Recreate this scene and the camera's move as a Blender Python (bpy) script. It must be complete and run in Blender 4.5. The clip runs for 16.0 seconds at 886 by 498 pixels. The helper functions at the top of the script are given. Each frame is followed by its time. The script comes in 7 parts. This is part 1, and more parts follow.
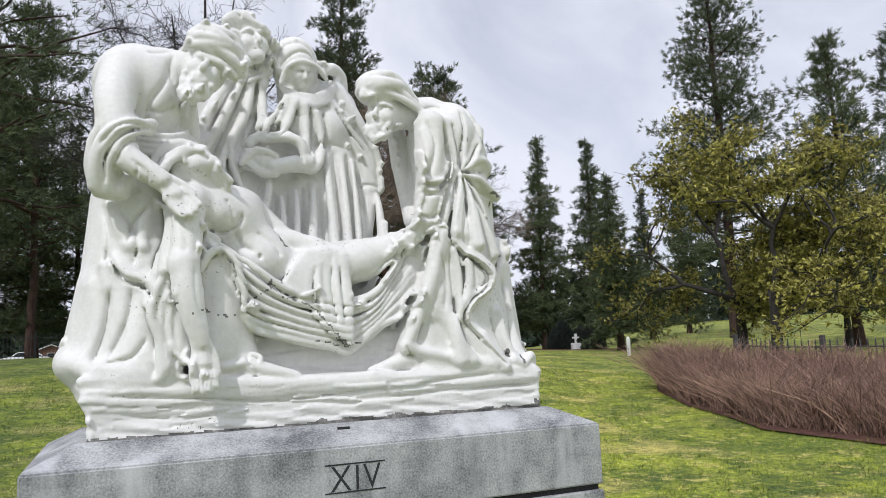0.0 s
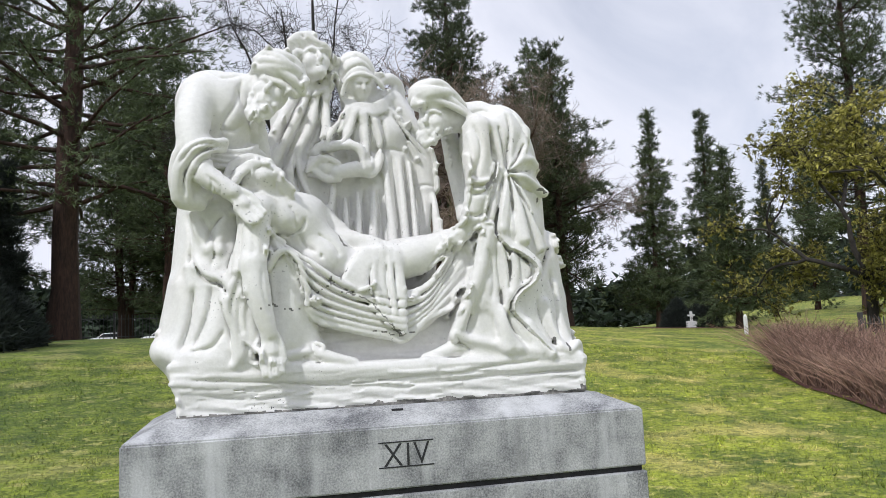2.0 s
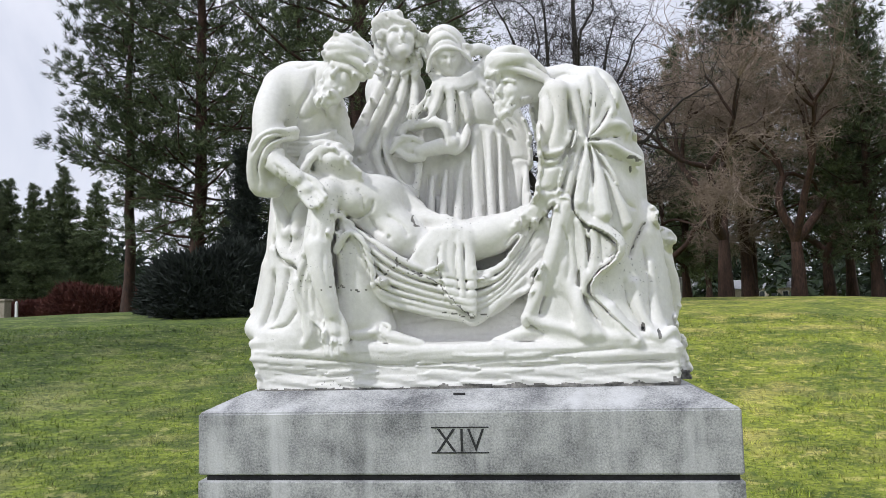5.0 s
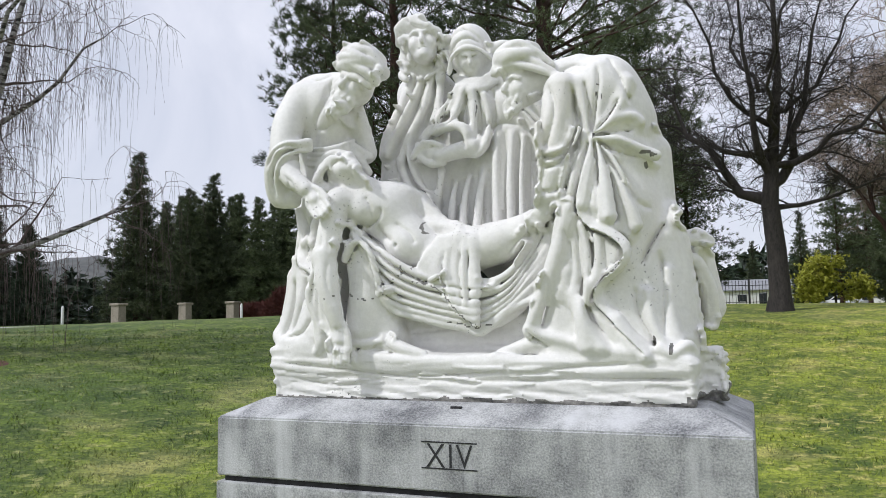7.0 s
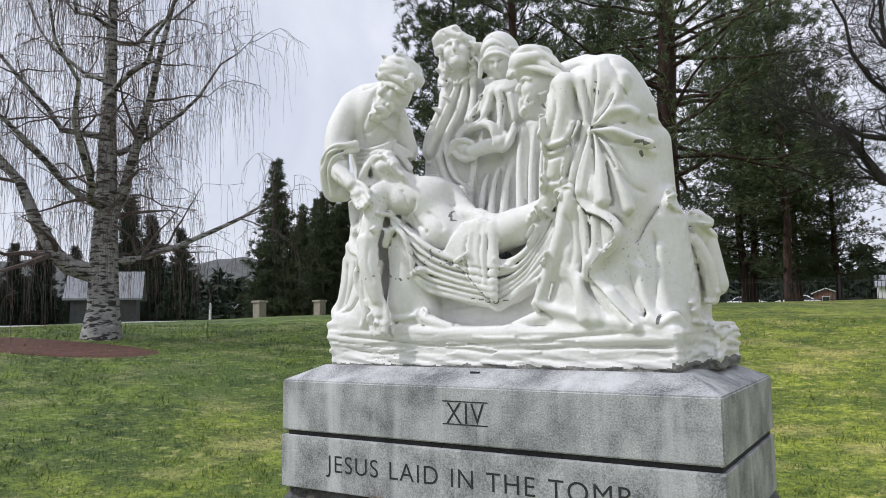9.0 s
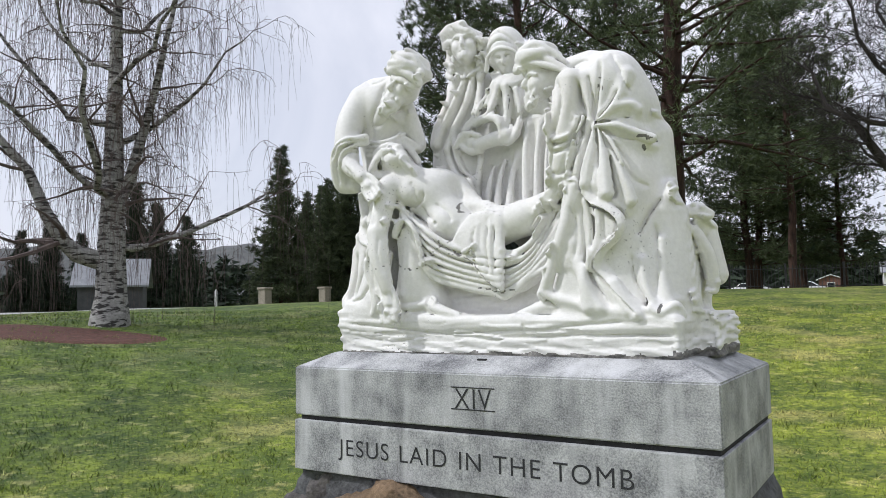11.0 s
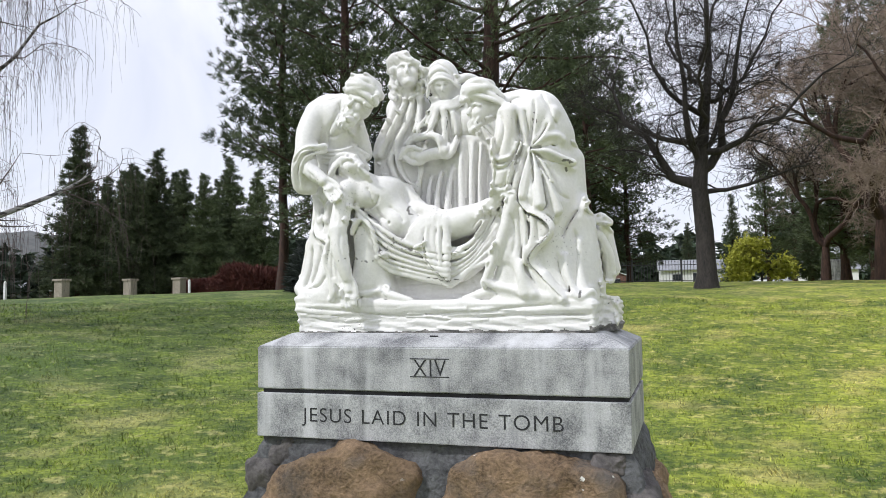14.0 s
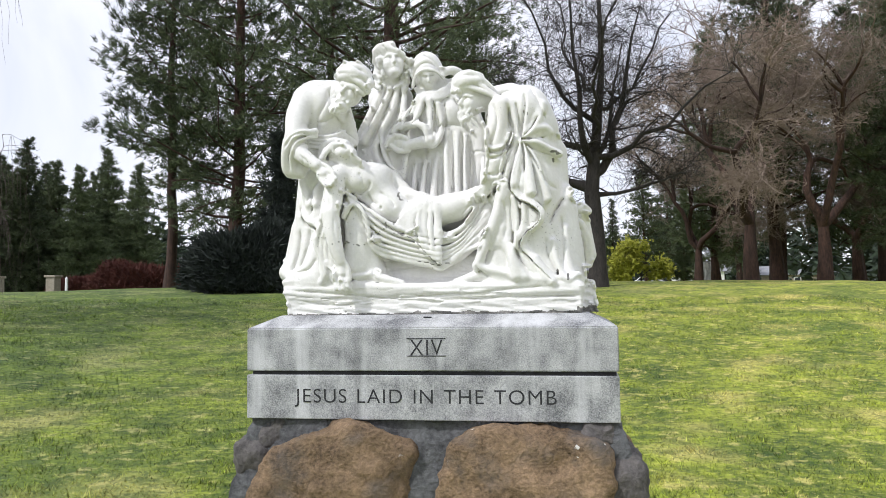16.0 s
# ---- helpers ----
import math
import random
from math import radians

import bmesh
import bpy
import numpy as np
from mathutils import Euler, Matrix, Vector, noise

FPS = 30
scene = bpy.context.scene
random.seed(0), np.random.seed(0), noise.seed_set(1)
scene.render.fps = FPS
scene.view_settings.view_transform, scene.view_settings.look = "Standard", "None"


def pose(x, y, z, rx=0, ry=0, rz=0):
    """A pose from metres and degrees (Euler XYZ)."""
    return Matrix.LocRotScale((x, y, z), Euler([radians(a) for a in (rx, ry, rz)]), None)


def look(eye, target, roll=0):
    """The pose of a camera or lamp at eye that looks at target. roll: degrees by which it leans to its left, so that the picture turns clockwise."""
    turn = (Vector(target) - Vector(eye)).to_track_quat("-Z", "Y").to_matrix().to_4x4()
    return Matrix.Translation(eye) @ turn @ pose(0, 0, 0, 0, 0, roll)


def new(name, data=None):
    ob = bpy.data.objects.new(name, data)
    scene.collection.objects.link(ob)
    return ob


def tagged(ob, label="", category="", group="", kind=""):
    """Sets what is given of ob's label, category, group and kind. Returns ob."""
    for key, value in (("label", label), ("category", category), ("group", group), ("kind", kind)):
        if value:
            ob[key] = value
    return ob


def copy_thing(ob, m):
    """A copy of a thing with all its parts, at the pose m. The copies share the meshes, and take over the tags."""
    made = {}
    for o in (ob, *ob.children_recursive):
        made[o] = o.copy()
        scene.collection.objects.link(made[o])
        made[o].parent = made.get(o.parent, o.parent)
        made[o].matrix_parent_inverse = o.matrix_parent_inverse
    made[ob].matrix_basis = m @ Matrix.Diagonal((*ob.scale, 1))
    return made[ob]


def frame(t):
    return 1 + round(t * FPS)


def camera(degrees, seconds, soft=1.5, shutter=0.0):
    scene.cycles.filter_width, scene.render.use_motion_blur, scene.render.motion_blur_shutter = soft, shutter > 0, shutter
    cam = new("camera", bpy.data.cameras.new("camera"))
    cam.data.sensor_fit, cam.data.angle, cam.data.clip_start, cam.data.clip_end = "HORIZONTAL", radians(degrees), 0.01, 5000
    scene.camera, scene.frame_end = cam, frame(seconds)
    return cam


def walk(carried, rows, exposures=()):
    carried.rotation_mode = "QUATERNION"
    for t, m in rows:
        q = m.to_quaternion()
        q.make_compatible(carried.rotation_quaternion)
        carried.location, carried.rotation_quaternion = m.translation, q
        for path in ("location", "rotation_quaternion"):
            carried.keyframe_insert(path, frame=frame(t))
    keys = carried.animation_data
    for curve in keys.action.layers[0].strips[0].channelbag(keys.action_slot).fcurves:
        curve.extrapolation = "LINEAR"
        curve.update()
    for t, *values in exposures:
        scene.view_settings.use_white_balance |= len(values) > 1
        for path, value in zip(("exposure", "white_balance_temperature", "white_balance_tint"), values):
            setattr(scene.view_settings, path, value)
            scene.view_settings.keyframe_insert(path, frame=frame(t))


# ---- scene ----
cam = camera(61.2, 16.0, 0.85)
PATH = [
    (0, (-0.668, -2.27, 1.696), (0.126, -0.454, 1.965), -2.4),
    (0.5, (-0.685, -2.301, 1.713), (0.074, -0.468, 1.961), -2.7),
    (1, (-0.699, -2.352, 1.717), (0.011, -0.497, 1.957), -2.8),
    (1.5, (-0.631, -2.426, 1.722), (-0.006, -0.541, 1.961), -2.6),
    (2, (-0.517, -2.546, 1.725), (-0.005, -0.626, 1.949), -2.5),
    (2.5, (-0.427, -2.653, 1.709), (-0.035, -0.703, 1.924), -2.3),
    (3, (-0.36, -2.683, 1.721), (-0.093, -0.711, 1.917), -1.9),
    (3.5, (-0.213, -2.603, 1.712), (-0.065, -0.617, 1.896), -1.8),
    (4, (-0.071, -2.544, 1.737), (-0.043, -0.552, 1.904), -1.6),
    (4.2, (-0.022, -2.534, 1.748), (-0.046, -0.541, 1.909), -1.7),
    (6.3, (0.755, -2.332, 1.76), (0.17, -0.428, 1.939), -0.9),
    (6.5, (0.803, -2.29, 1.756), (0.164, -0.404, 1.939), -1.0),
    (7, (0.912, -2.236, 1.765), (0.157, -0.392, 1.945), -1.1),
    (7.5, (1.094, -2.25, 1.752), (0.234, -0.454, 1.932), -1.2),
    (8, (1.228, -2.304, 1.724), (0.289, -0.548, 1.909), -1.1),
    (8.5, (1.342, -2.329, 1.705), (0.332, -0.611, 1.879), -1.2),
    (9, (1.411, -2.364, 1.675), (0.35, -0.679, 1.856), -1.0),
    (9.2, (1.45, -2.361, 1.667), (0.355, -0.698, 1.849), -1.0),
    (11.5, (1.443, -2.541, 1.688), (0.393, -0.844, 1.825), -0.8),
    (12, (1.405, -2.7, 1.671), (0.413, -0.97, 1.814), -0.6),
    (12.5, (1.331, -2.844, 1.67), (0.442, -1.058, 1.811), -0.7),
    (13, (1.316, -2.944, 1.647), (0.506, -1.121, 1.791), -0.7),
    (13.5, (1.259, -3.104, 1.651), (0.536, -1.244, 1.786), -0.8),
    (14, (1.145, -3.272, 1.663), (0.526, -1.374, 1.784), -0.9),
    (14.5, (1.014, -3.333, 1.639), (0.477, -1.41, 1.762), -1.0),
    (15, (0.838, -3.411, 1.61), (0.383, -1.468, 1.732), -1.1),
    (15.5, (0.715, -3.477, 1.582), (0.333, -1.518, 1.712), -1.1),
    (16, (0.676, -3.528, 1.583), (0.35, -1.558, 1.701), -0.8),
]
walk(cam, [(t, look(eye, target, roll)) for t, eye, target, roll in PATH],
     [(0, -0.13, 6080, 12), (3, -0.05, 6080, 12), (9, -0.1, 6080, 12), (12, 0.0, 6080, 12), (16, 0.24, 6150, 12)])

# ---- world and sun ----
SUN = Vector((-0.54, -0.46, 0.72)).normalized()
world = bpy.data.worlds.new("sky")
scene.world = world
world.use_nodes = True
wn, wl = world.node_tree.nodes, world.node_tree.links
wn.clear()
w_out = wn.new("ShaderNodeOutputWorld")
w_bg = wn.new("ShaderNodeBackground")
w_sky = wn.new("ShaderNodeTexSky")
w_sky.sky_type, w_sky.sun_disc = "NISHITA", False
w_sky.sun_elevation = math.asin(SUN.z)
w_sky.sun_rotation = math.atan2(SUN.x, SUN.y)
w_sky.dust_density, w_sky.air_density = 2.0, 1.0
w_cloud = wn.new("ShaderNodeTexNoise")
w_cloud.inputs["Scale"].default_value = 2.6
w_cloud.inputs["Detail"].default_value = 7
w_cloud.inputs["Roughness"].default_value = 0.55
w_cloud.inputs["Distortion"].default_value = 0.6
w_ramp = wn.new("ShaderNodeMapRange")
w_ramp.inputs["From Min"].default_value, w_ramp.inputs["From Max"].default_value = 0.30, 0.56
w_ramp.inputs["To Min"].default_value, w_ramp.inputs["To Max"].default_value = 0.60, 1.0
w_mix = wn.new("ShaderNodeMix")
w_mix.data_type = "RGBA"
w_mix.inputs[7].default_value = (9.3, 9.3, 9.8, 1)
wl.new(w_cloud.outputs["Fac"], w_ramp.inputs["Value"])
wl.new(w_ramp.outputs["Result"], w_mix.inputs[0])
wl.new(w_sky.outputs["Color"], w_mix.inputs[6])
wl.new(w_mix.outputs[2], w_bg.inputs["Color"])
w_bg.inputs["Strength"].default_value = 0.10
wl.new(w_bg.outputs["Background"], w_out.inputs["Surface"])
sun = new("sun", bpy.data.lights.new("sun", "SUN"))
sun.data.energy, sun.data.angle, sun.data.color = 2.3, radians(1.5), (1.0, 0.96, 0.90)
sun.matrix_world = look(SUN * 40, (0, 0, 0))


# ---- materials ----
def material(name, low, high, scale=8.0, rough=0.8, bump=0.2, fine=60.0, spread=(0.35, 0.65), metal=0.0, per_object=0.0, stretch=(1, 1, 1)):
    """A surface whose colour wanders between low and high at two scales, with a fine relief."""
    m = bpy.data.materials.new(name)
    m.use_nodes = True
    nodes, links = m.node_tree.nodes, m.node_tree.links
    bsdf = nodes["Principled BSDF"]
    bsdf.inputs["Roughness"].default_value, bsdf.inputs["Metallic"].default_value = rough, metal
    place = nodes.new("ShaderNodeTexCoord")
    grid = nodes.new("ShaderNodeMapping")
    grid.inputs["Scale"].default_value = stretch
    links.new(place.outputs["Object"], grid.inputs["Vector"])
    big, small = nodes.new("ShaderNodeTexNoise"), nodes.new("ShaderNodeTexNoise")
    for n, s in ((big, scale), (small, fine)):
        n.inputs["Scale"].default_value, n.inputs["Detail"].default_value = s, 6
        n.inputs["Roughness"].default_value = 0.62
        links.new(grid.outputs["Vector"], n.inputs["Vector"])
    add = nodes.new("ShaderNodeMath")
    add.operation = "MULTIPLY_ADD"
    add.inputs[1].default_value = 0.45
    scaled = nodes.new("ShaderNodeMath")
    scaled.operation = "MULTIPLY"
    scaled.inputs[1].default_value = 0.55
    links.new(big.outputs["Fac"], scaled.inputs[0])
    links.new(small.outputs["Fac"], add.inputs[0])
    links.new(scaled.outputs[0], add.inputs[2])
    ramp = nodes.new("ShaderNodeValToRGB")
    ramp.color_ramp.elements[0].position, ramp.color_ramp.elements[1].position = spread
    ramp.color_ramp.elements[0].color, ramp.color_ramp.elements[1].color = (*low, 1), (*high, 1)
    links.new(add.outputs[0], ramp.inputs["Fac"])
    colour = ramp.outputs["Color"]
    if per_object:
        info, tone, vary = nodes.new("ShaderNodeObjectInfo"), nodes.new("ShaderNodeMapRange"), nodes.new("ShaderNodeHueSaturation")
        tone.inputs["To Min"].default_value, tone.inputs["To Max"].default_value = 1 - per_object, 1 + per_object
        links.new(info.outputs["Random"], tone.inputs["Value"])
        links.new(tone.outputs["Result"], vary.inputs["Value"])
        links.new(colour, vary.inputs["Color"])
        colour = vary.outputs["Color"]
    links.new(colour, bsdf.inputs["Base Color"])
    if bump:
        b = nodes.new("ShaderNodeBump")
        b.inputs["Strength"].default_value, b.inputs["Distance"].default_value = bump, 0.02
        links.new(small.outputs["Fac"], b.inputs["Height"])
        links.new(b.outputs["Normal"], bsdf.inputs["Normal"])
    return m


def overlay(m, colour, scale, lo, hi, stretch=(1, 1, 1), amount=1.0, detail=4.0):
    """Lays stains of one colour over a material, where a noise of its own passes lo..hi."""
    nodes, links = m.node_tree.nodes, m.node_tree.links
    bsdf = nodes["Principled BSDF"]
    old = bsdf.inputs["Base Color"].links[0].from_socket
    place, grid, n, r, mix = (nodes.new("ShaderNode" + k) for k in ("TexCoord", "Mapping", "TexNoise", "MapRange", "Mix"))
    grid.inputs["Scale"].default_value = stretch
    links.new(place.outputs["Object"], grid.inputs["Vector"])
    links.new(grid.outputs["Vector"], n.inputs["Vector"])
    n.inputs["Scale"].default_value, n.inputs["Detail"].default_value = scale, detail
    r.inputs["From Min"].default_value, r.inputs["From Max"].default_value = lo, hi
    r.inputs["To Max"].default_value = amount
    links.new(n.outputs["Fac"], r.inputs["Value"])
    mix.data_type = "RGBA"
    links.new(r.outputs["Result"], mix.inputs[0])
    links.new(old, mix.inputs[6])
    mix.inputs[7].default_value = (*colour, 1)
    links.new(mix.outputs[2], bsdf.inputs["Base Color"])
    return r


def specks(m, colour, scale, lo, hi, patch_scale, patch_lo, patch_hi):
    """Dark lichen specks, in patches only."""
    r = overlay(m, colour, scale, lo, hi)
    nodes, links = m.node_tree.nodes, m.node_tree.links
    place, n, p, mul = (nodes.new("ShaderNode" + k) for k in ("TexCoord", "TexNoise", "MapRange", "Math"))
    links.new(place.outputs["Object"], n.inputs["Vector"])
    n.inputs["Scale"].default_value, n.inputs["Detail"].default_value = patch_scale, 2
    p.inputs["From Min"].default_value, p.inputs["From Max"].default_value = patch_lo, patch_hi
    links.new(n.outputs["Fac"], p.inputs["Value"])
    mul.operation = "MULTIPLY"
    links.new(p.outputs["Result"], mul.inputs[0])
    target = r.outputs["Result"].links[0].to_socket
    links.new(r.outputs["Result"], mul.inputs[1])
    links.new(mul.outputs[0], target)


def across(m, green, straw, x0, x1):
    """Tints a lawn along x: tree shade painted into the green, then drier, paler growth, with a ragged border."""
    nodes, links = m.node_tree.nodes, m.node_tree.links
    bsdf = nodes["Principled BSDF"]
    old = bsdf.inputs["Base Color"].links[0].from_socket
    place, axes, n, add, r, tint, mul = (nodes.new("ShaderNode" + k) for k in ("TexCoord", "SeparateXYZ", "TexNoise", "Math", "MapRange", "Mix", "Mix"))
    links.new(place.outputs["Object"], axes.inputs["Vector"])
    links.new(place.outputs["Object"], n.inputs["Vector"])
    n.inputs["Scale"].default_value, n.inputs["Detail"].default_value = 0.35, 6
    add.operation = "MULTIPLY_ADD"
    add.inputs[1].default_value = 9.0
    links.new(n.outputs["Fac"], add.inputs[0])
    links.new(axes.outputs["X"], add.inputs[2])
    r.inputs["From Min"].default_value, r.inputs["From Max"].default_value = x0 + 4.5, x1 + 4.5
    links.new(add.outputs[0], r.inputs["Value"])
    tint.data_type = mul.data_type = "RGBA"
    mul.blend_type = "MULTIPLY"
    mul.inputs[0].default_value = 1.0
    tint.inputs[6].default_value, tint.inputs[7].default_value = (*green, 1), (*straw, 1)
    links.new(r.outputs["Result"], tint.inputs[0])
    links.new(old, mul.inputs[6])
    links.new(tint.outputs[2], mul.inputs[7])
    links.new(mul.outputs[2], bsdf.inputs["Base Color"])


def vary_islands(m, lo, hi):
    """Gives each separate leaf or blade its own brightness."""
    nodes, links = m.node_tree.nodes, m.node_tree.links
    bsdf = nodes["Principled BSDF"]
    old = bsdf.inputs["Base Color"].links[0].from_socket
    geo, r, hue = (nodes.new("ShaderNode" + k) for k in ("NewGeometry", "MapRange", "HueSaturation"))
    r.inputs["To Min"].default_value, r.inputs["To Max"].default_value = lo, hi
    links.new(geo.outputs["Random Per Island"], r.inputs["Value"])
    links.new(r.outputs["Result"], hue.inputs["Value"])
    links.new(old, hue.inputs["Color"])
    links.new(hue.outputs["Color"], bsdf.inputs["Base Color"])


M_STATUE = material("white_painted_stone", (0.70, 0.695, 0.675), (0.83, 0.825, 0.805), 5, 0.6, 0.14, 60)
overlay(M_STATUE, (0.62, 0.58, 0.49), 3.0, 0.58, 0.78, (1, 1, 0.35), 0.5)
specks(M_STATUE, (0.09, 0.09, 0.09), 105, 0.655, 0.70, 4.5, 0.57, 0.66)
# dark of crack lines and lichen, also the gap shade painted under the rock
M_CRACK_SHADE = material("crack_and_gap_shade", (0.08, 0.08, 0.08), (0.30, 0.29, 0.27), 20, 0.9, 0.3, 80)
M_GRANITE = material("grey_granite", (0.12, 0.125, 0.135), (0.54, 0.55, 0.56), 6, 0.65, 0.2, 150, (0.38, 0.62))
overlay(M_GRANITE, (0.62, 0.63, 0.65), 5.5, 0.53, 0.72, (1.6, 1.6, 0.18), 0.8)
overlay(M_GRANITE, (0.12, 0.125, 0.13), 4.0, 0.60, 0.74, (2.0, 2.0, 0.12), 0.35)
M_JOINT = material("dark_mortar_joint", (0.012, 0.012, 0.014), (0.04, 0.04, 0.042), 20, 0.9, 0.4, 90)
M_LETTER = material("letter_paint", (0.012, 0.013, 0.015), (0.035, 0.036, 0.04), 20, 0.8, 0.1, 90)
M_MORTAR = material("weathered_mortar", (0.03, 0.031, 0.034), (0.17, 0.175, 0.18), 6, 0.95, 0.9, 40)
M_BROWN = material("brown_basalt", (0.075, 0.050, 0.028), (0.40, 0.275, 0.165), 5, 0.92, 1.0, 55, (0.36, 0.66), per_object=0.2)
overlay(M_BROWN, (0.12, 0.12, 0.12), 3.0, 0.55, 0.7, (1, 1, 1), 0.7)
specks(M_BROWN, (0.75, 0.74, 0.70), 14, 0.70, 0.72, 3.0, 0.45, 0.6)
M_DARKROCK = material("dark_basalt", (0.035, 0.033, 0.034), (0.19, 0.175, 0.165), 6, 0.9, 1.0, 40, (0.32, 0.7), per_object=0.2)
M_LAWN = material("lawn", (0.032, 0.060, 0.007), (0.275, 0.325, 0.034), 0.9, 0.95, 1.0, 9, (0.38, 0.63))
overlay(M_LAWN, (0.40, 0.36, 0.12), 0.8, 0.54, 0.66, (1, 1, 1), 0.65, 10.0)
overlay(M_LAWN, (0.06, 0.11, 0.014), 0.25, 0.54, 0.68, (1, 1, 1), 0.6, 5.0)
overlay(M_LAWN, (0.035, 0.07, 0.008), 3.2, 0.50, 0.62, (1, 1, 1), 0.6, 9.0)
overlay(M_LAWN, (0.42, 0.38, 0.14), 4.5, 0.58, 0.66, (1, 1, 1), 0.55, 9.0)
overlay(M_LAWN, (0.025, 0.05, 0.008), 16, 0.50, 0.60, (1, 1, 1), 0.55, 8.0)
overlay(M_LAWN, (0.44, 0.42, 0.15), 26, 0.60, 0.68, (1, 1, 1), 0.45, 6.0)
M_BLADE = material("grass_blades", (0.045, 0.085, 0.008), (0.28, 0.335, 0.034), 0.9, 0.7, 0.0, 9, (0.38, 0.63))
overlay(M_BLADE, (0.46, 0.41, 0.14), 0.8, 0.54, 0.66, (1, 1, 1), 0.75, 10.0)
overlay(M_BLADE, (0.045, 0.09, 0.009), 3.2, 0.50, 0.62, (1, 1, 1), 0.6, 9.0)
overlay(M_BLADE, (0.48, 0.43, 0.16), 4.5, 0.58, 0.66, (1, 1, 1), 0.6, 9.0)
# left side darkened as painted tree shade, right side drier and paler
for _m in (M_LAWN, M_BLADE):
    across(_m, (0.68, 0.80, 0.90), (1.50, 1.40, 1.32), -9.0, 5.0)
vary_islands(M_BLADE, 0.3, 1.8)
M_PATH = material("pale_gravel_path", (0.33, 0.33, 0.33), (0.52, 0.52, 0.51), 3, 0.95, 0.3, 60)
M_MULCH = material("red_bark_mulch", (0.05, 0.022, 0.016), (0.16, 0.07, 0.05), 8, 0.95, 0.8, 60)
M_PINEBARK = material("pine_bark", (0.020, 0.013, 0.011), (0.085, 0.046, 0.033), 6, 0.95, 1.0, 16, stretch=(1, 1, 0.25), per_object=0.25)
M_DARKBARK = material("dark_bark", (0.012, 0.011, 0.011), (0.05, 0.043, 0.038), 8, 0.95, 0.8, 30, stretch=(1, 1, 0.3))
M_TWIG = material("brown_twigs", (0.14, 0.105, 0.085), (0.36, 0.285, 0.235), 1.2, 0.95, 0.0, 5, per_object=0.25)
M_BIRCH = material("birch_bark", (0.15, 0.145, 0.14), (0.46, 0.45, 0.43), 3, 0.8, 0.4, 20, stretch=(1, 1, 2.5))
overlay(M_BIRCH, (0.03, 0.028, 0.027), 4.0, 0.50, 0.58, (1, 1, 3.5), 1.0)
M_BIRCHTWIG = material("birch_twigs", (0.06, 0.045, 0.045), (0.17, 0.13, 0.12), 2, 0.9, 0.0, 6)
M_NEEDLE = material("pine_needles", (0.022, 0.040, 0.018), (0.125, 0.155, 0.066), 0.55, 0.75, 0.0, 3.5, (0.36, 0.66), per_object=0.22)
M_SPRUCE = material("spruce_needles", (0.008, 0.016, 0.010), (0.032, 0.052, 0.026), 0.6, 0.8, 0.0, 4, per_object=0.2)
M_YEW = material("dark_juniper", (0.008, 0.013, 0.012), (0.030, 0.042, 0.032), 0.9, 0.85, 0.0, 5, per_object=0.2)
M_LEAF = material("spring_leaves", (0.14, 0.135, 0.025), (0.36, 0.33, 0.07), 0.8, 0.7, 0.0, 6, per_object=0.2)
for _m in (M_NEEDLE, M_SPRUCE, M_LEAF):
    vary_islands(_m, 0.5, 1.6)
M_YELLOW = material("yellow_green_leaves", (0.30, 0.33, 0.03), (0.52, 0.52, 0.07), 0.8, 0.7, 0.0, 6)
M_REDTWIG = material("red_brown_stems", (0.12, 0.062, 0.045), (0.42, 0.28, 0.21), 1.5, 0.9, 0.0, 8)
vary_islands(M_REDTWIG, 0.4, 1.7)
M_BURGUNDY = material("burgundy_hedge", (0.05, 0.014, 0.012), (0.14, 0.045, 0.032), 2, 0.9, 0.0, 8)
M_WHITE = material("white_paint", (0.70, 0.71, 0.72), (0.82, 0.82, 0.82), 4, 0.5, 0.1, 40)
M_IRON = material("dark_iron", (0.03, 0.03, 0.032), (0.07, 0.07, 0.07), 8, 0.6, 0.1, 60)
M_ROOF = material("grey_shingle_roof", (0.20, 0.21, 0.23), (0.34, 0.35, 0.37), 4, 0.9, 0.4, 40)
M_SHEDWALL = material("dark_shed_boards", (0.045, 0.045, 0.05), (0.10, 0.10, 0.105), 3, 0.9, 0.2, 30)
M_BRICK = material("red_brick", (0.12, 0.06, 0.045), (0.22, 0.12, 0.09), 6, 0.9, 0.3, 40)
M_PILLAR = material("tan_stone_pillar", (0.22, 0.19, 0.15), (0.42, 0.38, 0.31), 5, 0.9, 0.5, 30)
M_PANE = material("window_pane", (0.02, 0.024, 0.03), (0.05, 0.055, 0.06), 2, 0.12, 0.0, 5)
M_CARPAINT = material("white_car_paint", (0.62, 0.64, 0.66), (0.74, 0.75, 0.76), 2, 0.25, 0.0, 9)
M_TYRE = material("black_rubber", (0.012, 0.012, 0.012), (0.03, 0.03, 0.03), 9, 0.85, 0.1, 50)
M_HILL = material("far_wooded_hill", (0.045, 0.055, 0.058), (0.13, 0.13, 0.125), 0.035, 0.98, 0.0, 0.22)


